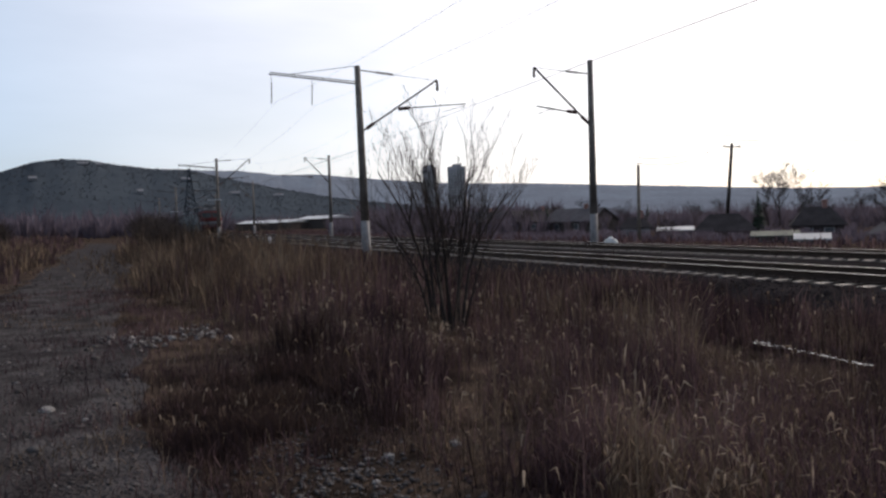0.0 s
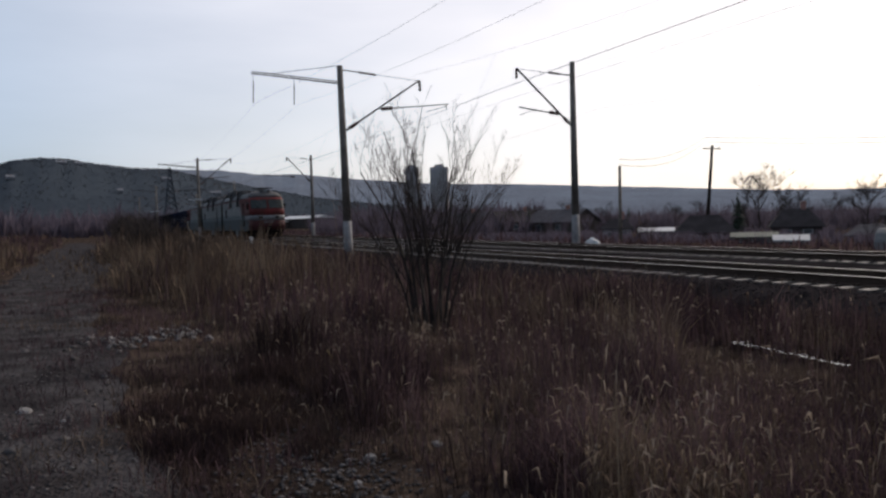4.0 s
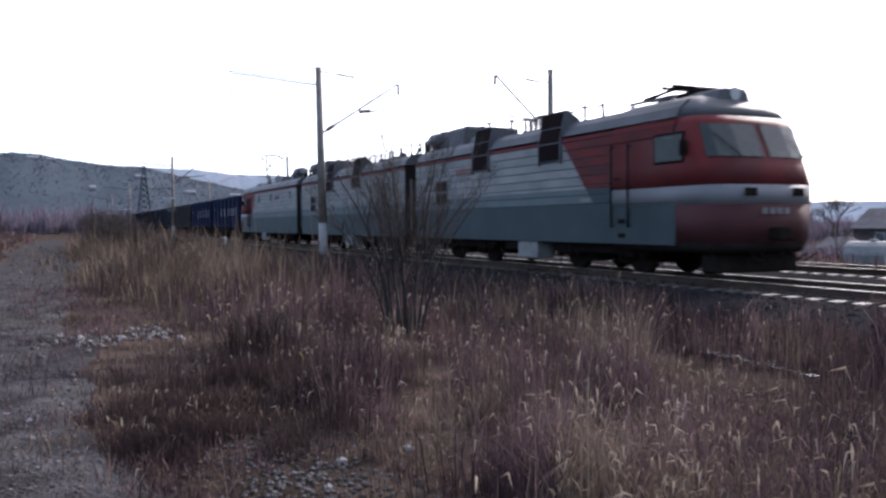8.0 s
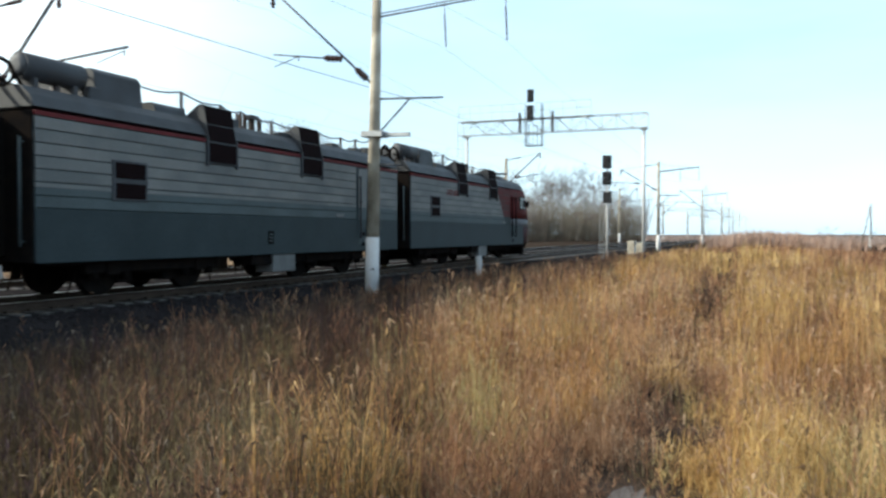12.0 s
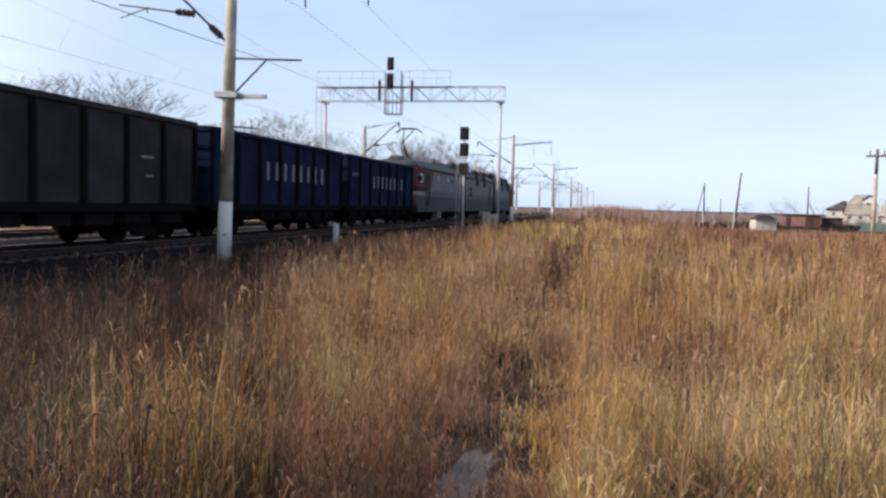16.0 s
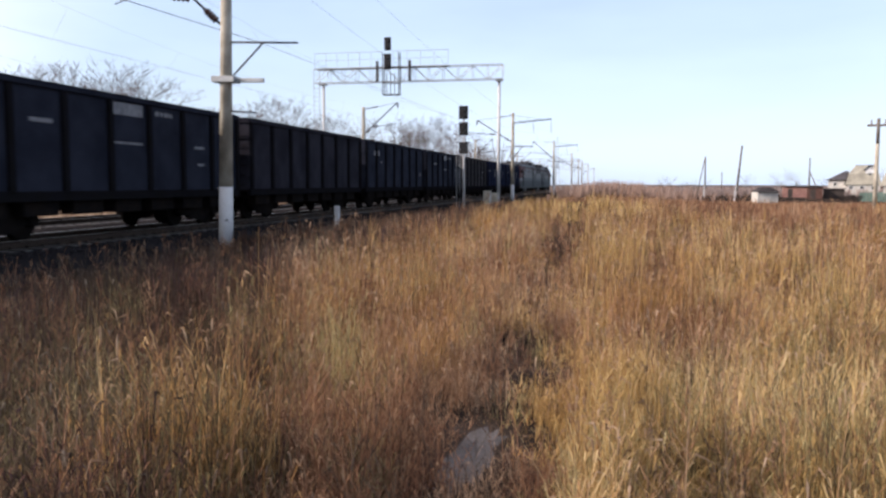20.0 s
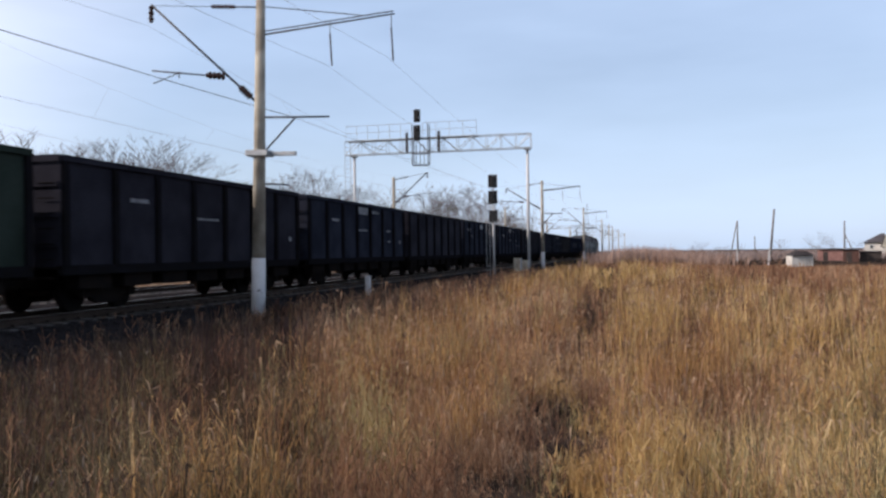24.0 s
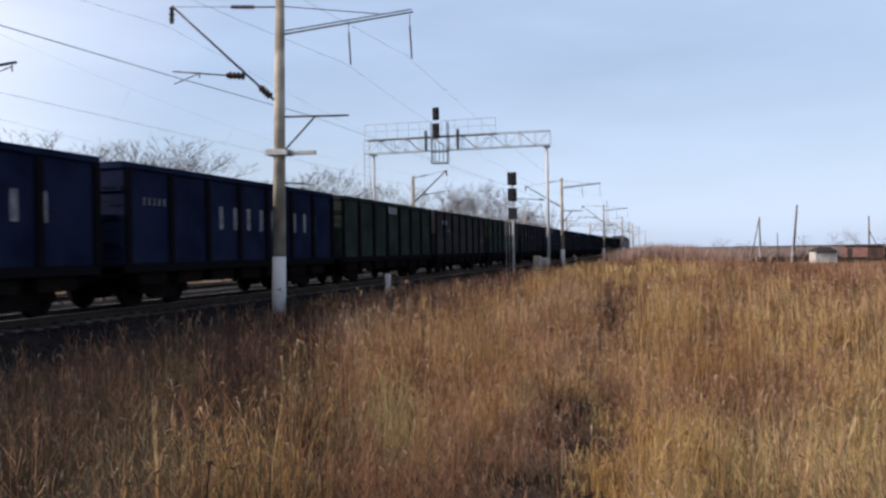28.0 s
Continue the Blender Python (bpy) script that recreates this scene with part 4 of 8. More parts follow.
def filter_box(t, o, s):
    """A raised air intake with three dark louvres, folded from the wall up over the roof edge."""
    w = 1.12
    hull = bmesh.new()
    prof = [(s * 1.50, 3.1), (s * 1.60, 3.1), (s * 1.60, 3.62), (s * 1.44, 4.54), (s * 1.3, 4.57), (s * 0.9, 4.3), (s * 0.9, 4.1), (s * 1.4, 3.7)]
    prism(hull, prof, -o - w, -o)
    f = part("air_intake", hull, M_LOCO_ROOF, t, "raised roof air intake with dark louvres")
    for (ya, za), (yb, zb) in (((1.602, 3.13), (1.602, 3.6)), ((1.596, 3.645), (1.528, 4.05)), ((1.52, 4.085), (1.446, 4.51))):
        bm = bmesh.new()
        d = Vector((0, yb - ya, zb - za)).normalized()
        nrm = Vector((0, d.z, -d.y)) * 0.012
        pts = [Vector((0, ya, za)) + nrm, Vector((0, yb, zb)) + nrm, Vector((0, yb, zb)) - nrm * 2, Vector((0, ya, za)) - nrm * 2]
        prism(bm, [(s * p.y, p.z) for p in pts], -o - w + 0.025, -o - 0.025)
        part("louvre", bm, M_LOUVRE, f, "dark wire louvre")
    for x in (-o + 0.03, -o - w - 0.03):
        part("intake_post", B((x - 0.03, x + 0.03, min(s * 1.5, s * 1.61), max(s * 1.5, s * 1.61), 3.02, 3.76)), M_LOCO_ROOF, f)


def roof_gear(t, cab, length):
    posts = [(0.85, 4.75), (2.0, 4.65), (3.05, 4.6), (4.5, 4.6), (5.38, 4.65), (7.2, 4.62), (8.7, 4.7), (9.6, 4.75), (11.15, 4.85), (12.9, 4.8), (15.0, 4.8)]
    if cab == 1:
        posts = [p for p in posts if p[0] > 3.5]
    if cab == -1:
        posts = [(1.0, 4.7), (3.2, 4.6), (5.5, 4.55), (7.4, 4.6), (9.0, 4.6), (10.6, 4.7)]
    for o, z in posts:
        bm = bmesh.new()
        tube(bm, (-o, -0.85, 4.15), (-o, -0.85, z - 0.38), 0.11, 0.08, 8)
        disc_string(bm, (-o, -0.85, z - 0.42), (-o, -0.85, z), 0.075, 5, 0.5)
        part("post_insulator", bm, M_ROOF_INSUL, t)
    bm = bmesh.new()
    pts = []
    for (o0, z0), (o1, z1) in zip(posts, posts[1:]):
        pts += [(-(o0 + (o1 - o0) * k / 4), -0.85, z0 + (z1 - z0) * k / 4 + 0.02 - 0.1 * math.sin(math.pi * k / 4)) for k in range(4)]
    pts.append((-posts[-1][0], -0.85, posts[-1][1] + 0.02))
    path_tube(bm, pts, 0.024, 5)
    bmesh.ops.remove_doubles(bm, verts=bm.verts, dist=0.015)
    part("busbar", bm, M_STEEL, t, "thin roof busbar")
    for o in (7.6, 7.95, 8.3, 8.62) if cab >= 0 else (8.0, 8.35, 8.7, 6.4, 4.1, 1.9):
        bm = bmesh.new()
        disc_string(bm, (-o, -0.7, 4.2), (-o, -0.7, 4.68), 0.11, 6, 0.55)
        part("bushing", bm, M_ROOF_INSUL, t, "ribbed porcelain bushing")
    for k, o in enumerate((1.5, 6.3, 9.3, 14.2) if cab >= 0 else (1.6, 3.7, 9.6)):
        if not (cab == 1 and o < 4):
            part("cable_box", B((-o - 0.16, -o + 0.16, -1.12, -0.86, 4.1, 4.42 + 0.05 * (k % 2))), M_LOCO_ROOF, t, bevel=0.02)
    for o, sg, skip in ((0.0, 1, cab == 1), (length, -1, cab == -1)):
        if not skip:
            for y in (-1.0, -0.62):
                arc = bmesh.new()
                pts = [(-o + sg * (0.3 + 0.05 * y) + 0.26 * math.cos(2 * math.pi * i / 14), y + 0.1 * math.sin(math.pi * i / 14), 4.42 + 0.26 * math.sin(2 * math.pi * i / 14)) for i in range(15)]
                pts = [(-o - sg * 0.2, y, 4.2)] + pts
                path_tube(arc, pts, 0.042, 6)
                bmesh.ops.remove_doubles(arc, verts=arc.verts, dist=0.03)
                part("jumper_cable", arc, M_UNDER, t, "black looped roof cable")
    walk_rail = T(((-length + 2.5, 1.12, 4.42), (-3.6, 1.12, 4.42), 0.015, 0.015, 5))
    part("roof_rail", walk_rail, M_STEEL, t)
    part("switch_gear", B((-8.15, -7.75, -0.8, -0.55, 4.6, 4.72), (-8.0, -7.9, -0.75, -0.6, 4.2, 4.6)), M_STEEL, t)
    hatches = ((12.75, 14.15, 4.92), (11.2, 12.3, 4.46)) if cab >= 0 else ((2.9, 4.3, 4.5), (5.5, 6.6, 4.56), (7.2, 8.3, 4.44))
    for a, b, z in hatches:
        bm = bmesh.new()
        prism(bm, [(-1.1, 4.12), (-1.02, z - 0.1), (-0.9, z), (0.9, z), (1.02, z - 0.1), (1.1, 4.12)], -b, -a)
        part("roof_hatch", bm, M_LOCO_ROOF, t, "raised grey roof hatch", bevel=0.02)
    for o in (2.3, 3.9, 6.9) if cab >= 0 else (2.2, 4.4):
        if not (cab == 1 and o < 4.5):
            part("vent", B((-o - 0.22, -o + 0.22, -1.15, -0.8, 4.15, 4.33)), M_LOCO_ROOF, t, bevel=0.02)
    ends = {0: (14.4,), 1: (14.42,), -1: (0.95,)}[cab]
    for o in ends:
        tk = part("air_tank", T(((-o - 1.5, -0.85, 4.64), (-o, -0.85, 4.64), 0.27, 0.27, 16)), M_LOCO_ROOF, t, "horizontal roof air tank")
        for e0, e1 in ((-o - 1.5, -o - 1.57), (-o, -o + 0.07)):
            part("tank_end", T(((e0, -0.85, 4.64), (e1, -0.85, 4.64), 0.25, 0.12, 16)), M_LOCO_WHITE, tk, "pale domed tank end")
        for d in (0.25, 1.25):
            part("saddle", B((-o - d - 0.05, -o - d + 0.05, -1.05, -0.65, 4.1, 4.42)), M_STEEL, tk)
    if cab == 1:
        pantograph(t, 2.6, False)
    if cab == -1:
        pantograph(t, length - 3.2, True)


def pantograph(t, o, raised):
    p = part("pantograph", B((-o - 0.9, -o + 0.9, -0.75, -0.68, 4.42, 4.48), (-o - 0.9, -o + 0.9, 0.68, 0.75, 4.42, 4.48), (-o - 0.06, -o + 0.06, -0.72, 0.72, 4.42, 4.48)), M_STEEL, t, "raised pantograph pressing on the wire" if raised else "folded pantograph on the roof")
    for x in (-0.8, 0.8):
        for y in (-0.7, 0.7):
            bm = bmesh.new()
            disc_string(bm, (-o + x, y, 4.2), (-o + x, y, 4.42), 0.09, 3)
            part("insulator", bm, M_PORCELAIN, p)
    if raised:
        k, h = (-o - 0.95, 5.5), (-o + 0.75, 6.5)
        arms = T(((-o + 0.6, 0, 4.5), (k[0], 0, k[1]), 0.075, 0.060, 8), ((k[0], 0, k[1]), (h[0], -0.35, h[1]), 0.045, 0.033, 6), ((k[0], 0, k[1]), (h[0], 0.35, h[1]), 0.045, 0.033, 6), ((-o + 0.3, 0.1, 4.5), (k[0] - 0.1, 0.1, k[1] - 0.1), 0.030, 0.030, 5))
        head = T(((h[0] - 0.2, -0.55, h[1] + 0.08), (h[0] - 0.2, 0.55, h[1] + 0.08), 0.045, 0.045, 6), ((h[0] + 0.2, -0.55, h[1] + 0.08), (h[0] + 0.2, 0.55, h[1] + 0.08), 0.045, 0.045, 6))
        for x in (-0.2, 0.2):
            for s in (-1, 1):
                tube(head, (h[0] + x, s * 0.55, h[1] + 0.08), (h[0] + x, s * 0.95, h[1] - 0.2), 0.03, n=6)
    else:
        arms = T(((-o + 0.7, 0, 4.5), (-o - 0.95, 0, 4.62), 0.075, 0.060, 8), ((-o - 0.95, -0.2, 4.62), (-o + 0.8, -0.4, 4.7), 0.038, 0.038, 6), ((-o - 0.95, 0.2, 4.62), (-o + 0.8, 0.4, 4.7), 0.038, 0.038, 6))
        head = T(((-o + 0.6, -0.9, 4.66), (-o + 0.6, 0.9, 4.66), 0.045, 0.045, 6), ((-o + 1.0, -0.9, 4.66), (-o + 1.0, 0.9, 4.66), 0.045, 0.045, 6))
    part("arm", arms, M_UNDER, p)
    part("collector_head", head, M_UNDER, p)


def under_gear(t, cab, length):
    part("underframe", B((-length + 0.3, -0.3, -1.35, 1.35, 0.72, 0.9)), M_UNDER, t)
    for c in (4.3, 12.4):
        b = part("bogie", B((-c - 2.2, -c + 2.2, -1.22, -1.05, 0.5, 0.8), (-c - 2.2, -c + 2.2, 1.05, 1.22, 0.5, 0.8), (-c - 0.35, -c + 0.35, -1.1, 1.1, 0.45, 0.8), (-c - 1.0, -c - 0.5, -0.9, 0.9, 0.25, 0.7), (-c + 0.5, -c + 1.0, -0.9, 0.9, 0.25, 0.7)), M_UNDER, t, "black two-axle bogie", bevel=0.03)
        for x in (-1.45, 1.45):
            add_wheelset(t, -c + x, 0.625)
            for s in (-1, 1):
                part("axle_box", B((-c + x - 0.2, -c + x + 0.2, s * 1.16 - 0.12, s * 1.16 + 0.12, 0.45, 0.8)), M_UNDER, b, bevel=0.03)
                for d in (-0.45, 0.45):
                    part("spring", T(((-c + x + d, s * 1.13, 0.35), (-c + x + d, s * 1.13, 0.8), 0.1, 0.1, 8)), M_UNDER, b)
        for s in (-1, 1):
            for d in (-1, 1):
                part("sand_pipe", T(((-c + d * 2.1, s * 0.95, 0.75), (-c + d * 2.35, s * 0.85, 0.12), 0.02, 0.02, 5)), M_UNDER, b)
    for s in (-1, 1):
        part("battery_box", B((-9.85 if cab < 0 else -8.1, -8.7 if cab < 0 else -6.95, min(s * 0.9, s * 1.5), max(s * 0.9, s * 1.5), 0.27, 0.78)), M_BOX_WHITE, t, "pale grey equipment box", bevel=0.02)
        part("equipment_box", B((-8.7 if cab < 0 else -9.0, -7.8 if cab < 0 else -8.1, min(s * 0.8, s * 1.45), max(s * 0.8, s * 1.45), 0.5, 0.8)), M_UNDER, t, bevel=0.02)
    for o in (-0.55 if cab == 1 else 0.0, length + (0.55 if cab == -1 else 0.0)):
        sg = 1 if o < 5 else -1
        part("coupler", B((-o - 0.25 + 0.3 * sg, -o + 0.25 + 0.3 * sg, -0.16, 0.16, 0.92, 1.2), (-o - 0.4, -o + 0.4, -0.1, 0.1, 0.98, 1.14)), M_UNDER, t, bevel=0.03)
        for y in (-0.6, -0.3, 0.35, 0.65):
            bm = bmesh.new()
            pts = [(-o - sg * 0.1, y, 0.9), (-o + sg * 0.18, y, 0.52), (-o + sg * 0.48, y, 0.45), (-o + sg * 0.75, y, 0.62)]
            path_tube(bm, pts, 0.022, 5)
            bmesh.ops.remove_doubles(bm, verts=bm.verts, dist=0.02)
            part("brake_hose", bm, M_UNDER, t)


def cab_end(t, cab, length):
    """The driver's cab: levels of a rounded nose, lower wall upright, windscreen leaning back."""
    flip = 1 if cab == 1 else -1
    base = 0.0 if cab == 1 else -length
    back = 3.2 if cab == 1 else 3.75
    def X(f):
        return base + flip * f
    # z, nose tip, corner, side half-width
    levels = [(0.62, 0.6, 0.2, 1.42), (0.86, 0.72, 0.28, 1.52), (1.72, 0.78, 0.32, 1.55), (2.16, 0.78, 0.32, 1.55), (2.62, 0.6, 0.18, 1.55), (3.58, 0.14, -0.16, 1.52), (3.76, 0.04, -0.28, 1.47), (4.02, -0.2, -0.5, 1.34), (4.22, -0.48, -0.8, 1.12), (4.36, -0.85, -1.2, 0.72)]
    if cab == -1:
        levels = [(z, a - 0.05, b - 0.08, w) for z, a, b, w in levels]
    def outline(z, tip, corner, w):
        return [(-back, -w), (corner - 0.3, -w), (corner, -w * 0.97), (corner + (tip - corner) * 0.58, -w * 0.84), (corner + (tip - corner) * 0.9, -w * 0.5), (tip, 0), (corner + (tip - corner) * 0.9, w * 0.5), (corner + (tip - corner) * 0.58, w * 0.84), (corner, w * 0.97), (corner - 0.3, w), (-back, w)]
    rows = [[Vector((X(f), y, lv[0])) for f, y in outline(*lv)] for lv in levels]
    bands = [(0, 1, M_UNDER, "cab_apron", "black apron under the cab"), (1, 2, M_CAB_SKIRT, "cab_skirt", "dark red lower cab front"), (2, 3, M_LOCO_WHITE, "cab_band", "pale band round the cab"), (3, 6, M_LOCO_RED, "cab_shell", "red rounded driver's cab"), (6, 9, M_LOCO_ROOF, "cab_roof", "grey cab roof")]
    for a, b, mt, nm, lb in bands:
        bm = bmesh.new()
        vs = [[bm.verts.new(p) for p in rows[i]] for i in range(a, b + 1)]
        for r0, r1 in zip(vs, vs[1:]):
            for i in range(len(r0) - 1):
                f = bm.faces.new((r0[i], r0[i + 1], r1[i + 1], r1[i]))
                f.smooth = True
        for r in (vs[0], vs[-1]):
            bm.faces.new(r)
        bm.faces.new([r[0] for r in vs] + [r[-1] for r in vs[::-1]])
        bmesh.ops.recalc_face_normals(bm, faces=bm.faces)
        part(nm, bm, mt, t, lb)
    # windscreens, laid on the leaning front
    def on_front(u, z):
        i = max(k for k in range(len(levels) - 1) if levels[k][0] <= z)
        f = (z - levels[i][0]) / (levels[i + 1][0] - levels[i][0])
        a, b = rows[i], rows[i + 1]
        j = min(int(u), 9)
        g = u - j
        p, q = a[j].lerp(a[j + 1], g), b[j].lerp(b[j + 1], g)
        return p.lerp(q, f)
    for u0, u1 in ((2.25, 4.88), (5.12, 7.75)):
        bm = bmesh.new()
        us = sorted({u0, u1, *(k for k in range(11) if u0 < k < u1)})
        lo, hi = [on_front(u, 2.78) for u in us], [on_front(u, 3.54) for u in us]
        ns = []
        for i in range(len(us)):
            a, b = max(i - 1, 0), min(i + 1, len(us) - 1)
            n = (lo[b] - lo[a]).cross(hi[i] - lo[i]).normalized()
            ns.append(n if n.x * flip > 0 else -n)
        front = [[bm.verts.new(p + n * 0.03) for p, n in zip(e, ns)] for e in (lo, hi)]
        rear = [[bm.verts.new(p - n * 0.04) for p, n in zip(e, ns)] for e in (lo, hi)]
        for i in range(len(us) - 1):
            for q in ((front[0][i], front[0][i + 1], front[1][i + 1], front[1][i]), (rear[0][i], rear[1][i], rear[1][i + 1], rear[0][i + 1]), (front[0][i], rear[0][i], rear[0][i + 1], front[0][i + 1]), (front[1][i], front[1][i + 1], rear[1][i + 1], rear[1][i])):
                bm.faces.new(q)
        for i in (0, -1):
            bm.faces.new((front[0][i], front[1][i], rear[1][i], rear[0][i]))
        bmesh.ops.recalc_face_normals(bm, faces=bm.faces)
        n = ns[len(us) // 2]
        w = part("windscreen", bm, M_PANE, t, "dark slanted windscreen")
        part("wiper", T((lo[len(us) // 2] + n * 0.06, hi[len(us) // 2 - 1].lerp(lo[len(us) // 2 - 1], 0.3) + n * 0.07, 0.012, 0.012, 4)), M_UNDER, w)
    for s in (-1, 1):
        a, b = (-1.5, -0.45) if cab == 1 else (-length + 0.95, -length + 2.0)
        w = part("cab_window", B((a, b, min(s * 1.5, s * 1.57), max(s * 1.5, s * 1.57), 2.7, 3.42)), M_UNDER, t, "cab side window", bevel=0.015)
        part("pane", B((a + 0.06, b - 0.06, min(s * 1.56, s * 1.578), max(s * 1.56, s * 1.578), 2.76, 3.36)), M_PANE, w)
        part("mirror", B((b + 0.05 if flip > 0 else a - 0.12, b + 0.12 if flip > 0 else a - 0.05, min(s * 1.57, s * 1.75), max(s * 1.57, s * 1.75), 2.85, 3.2)), M_UNDER, t)
        lamp = rows[3][4 if s < 0 else 6]
        part("buffer_lamp", B((min(lamp.x, lamp.x + flip * 0.05), max(lamp.x, lamp.x + flip * 0.05), s * 0.72 - 0.16, s * 0.72 + 0.16, 1.9, 2.08)), M_UNDER, t, "dark lamp cluster")
    hump = bmesh.new()
    prism(hump, [(-0.6, 4.0), (-0.42, 4.46), (-0.32, 4.5), (0.32, 4.5), (0.42, 4.46), (0.6, 4.0)], min(X(-1.5), X(levels[8][1])), max(X(-1.5), X(levels[8][1])))
    part("headlight", hump, M_LOCO_ROOF, t, "boxy grey roof headlight housing", bevel=0.04)
    for y in (-0.2, 0.2):
        part("horn", T(((X(-1.7), y, 4.42), (X(-2.1), y, 4.42), 0.09, 0.03, 8)), M_STEEL, t)
    part("headlight_lens", T(((X(levels[8][1] + 0.03), 0, 4.36), (X(levels[8][1] - 0.02), 0, 4.36), 0.16, 0.16, 16)), M_GLASS, t)
    part("plough", B((min(X(levels[0][1] - 0.8), X(levels[0][1] - 0.35)), max(X(levels[0][1] - 0.8), X(levels[0][1] - 0.35)), -1.3, 1.3, 0.16, 0.62)), M_UNDER, t, "black rail guard", bevel=0.05)
    tip = X(levels[2][1] + 0.02)
    bars = bmesh.new()
    for k in range(4):
        bx(bars, min(tip, tip + flip * 0.01), max(tip, tip + flip * 0.01), -0.42 + k * 0.22, -0.27 + k * 0.22, 1.5, 1.64)
    part("painted_mark", bars, M_LOCO_WHITE, t)


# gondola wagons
# ribs and sills darker than the panels: shadow-side shade put into the colour
M_WAGON_RIB = surface("wagon_rib_shaded", (0.0088, 0.0084, 0.0104), 0.9, spec=0.0, var=0.4, scale=3, grain=30, bump=0.1, stain=(0.008, 0.0075, 0.0075))
W_LEN, W_PITCH = 13.0, 13.92


def gondola(colour, marks):
    mt = M_WAGON[colour]
    label = {"blue": "blue", "black_grey": "black-grey", "brown_grey": "brown-grey", "dark_slate": "dark slate", "dark_green": "dark green", "rust_brown": "rust-brown"}[colour]
    t = thing("gondola_wagon", label + " steel open freight wagon with upright ribs", "freight wagon", group="wagons of the freight train")
    L, y, z0, z1 = W_LEN, 1.5, 1.12, 3.6
    for s in (-1, 1):
        a, b = (y - 0.02, y + 0.0) if s > 0 else (-y, -y + 0.02)
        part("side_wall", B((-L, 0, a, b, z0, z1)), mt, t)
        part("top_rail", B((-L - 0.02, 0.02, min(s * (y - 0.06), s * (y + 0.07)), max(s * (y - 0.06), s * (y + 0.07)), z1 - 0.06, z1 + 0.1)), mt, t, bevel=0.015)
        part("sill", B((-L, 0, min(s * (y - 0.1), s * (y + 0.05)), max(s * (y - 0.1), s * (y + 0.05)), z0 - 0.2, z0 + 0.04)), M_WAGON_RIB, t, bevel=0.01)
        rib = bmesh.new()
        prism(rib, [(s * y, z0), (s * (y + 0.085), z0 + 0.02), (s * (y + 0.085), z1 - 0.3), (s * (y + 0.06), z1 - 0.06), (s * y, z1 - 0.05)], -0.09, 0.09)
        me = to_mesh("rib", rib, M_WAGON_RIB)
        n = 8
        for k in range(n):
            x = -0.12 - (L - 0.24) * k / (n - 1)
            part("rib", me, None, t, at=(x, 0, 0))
        if s < 0:
            for m in marks:
                for u0, u1, v0, v1 in m:
                    part("painted_mark", B((-u1, -u0, -y - 0.006, -y + 0.001, v0, v1)), M_MARK, t)
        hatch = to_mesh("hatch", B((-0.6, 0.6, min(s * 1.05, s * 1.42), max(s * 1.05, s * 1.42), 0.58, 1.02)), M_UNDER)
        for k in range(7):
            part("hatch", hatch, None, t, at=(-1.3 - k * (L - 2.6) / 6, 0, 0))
    for x0 in (-L, -0.02):
        part("end_wall", B((x0, x0 + 0.02, -y + 0.02, y - 0.02, z0, z1)), mt, t)
        part("end_rail", B((x0 - 0.05, x0 + 0.07, -y, y, z1 - 0.06, z1 + 0.1)), mt, t)
        for k in range(3):
            z = z0 + 0.45 + k * 0.7
            part("end_rib", B((x0 - 0.05, x0 + 0.07, -y + 0.05, y - 0.05, z, z + 0.12)), mt, t)
    part("floor", B((-L, 0, -y + 0.02, y - 0.02, z0 - 0.05, z0)), M_UNDER, t)
    part("load", B((-L + 0.05, -0.05, -y + 0.05, y - 0.05, z0, 3.1)), M_UNDER, t, "dark coal load below the rim")
    part("centre_sill", B((-L - 0.3, 0.3, -0.25, 0.25, 0.62, 1.08)), M_UNDER, t)
    for x, s in ((0.0, 1), (-L, -1)):
        part("coupler", B((x - 0.1, x + s * 0.48 if s > 0 else x + 0.1, -0.15, 0.15, 0.92, 1.2) if s > 0 else (x - 0.48, x + 0.1, -0.15, 0.15, 0.92, 1.2)), M_UNDER, t, bevel=0.03)
        part("handbrake_step", B((min(x, x + s * 0.2), max(x, x + s * 0.2), -1.4, -0.9, 0.85, 0.89)), M_UNDER, t)
        lad = T(*[((x + s * 0.06, -1.35, z), (x + s * 0.06, -0.95, z), 0.014, 0.014, 4) for z in (1.3, 1.65, 2.0, 2.35, 2.7, 3.05)])
        part("end_ladder", lad, M_UNDER, t)
    for c in (2.15, L - 2.15):
        b = part("bogie", shared("wbogie", wagon_bogie), None, t, "cast steel bogie", at=(-c, 0, 0))
        for x in (-0.925, 0.925):
            add_wheelset(t, -c + x, 0.475)
    part("brake_rod", T(((-9.5, 0.4, 0.8), (-3.5, 0.4, 0.8), 0.03, 0.03, 6)), M_UNDER, t)
    part("brake_cylinder", T(((-7.2, -0.55, 0.75), (-6.4, -0.55, 0.75), 0.17, 0.17, 10)), M_UNDER, t)
    return t


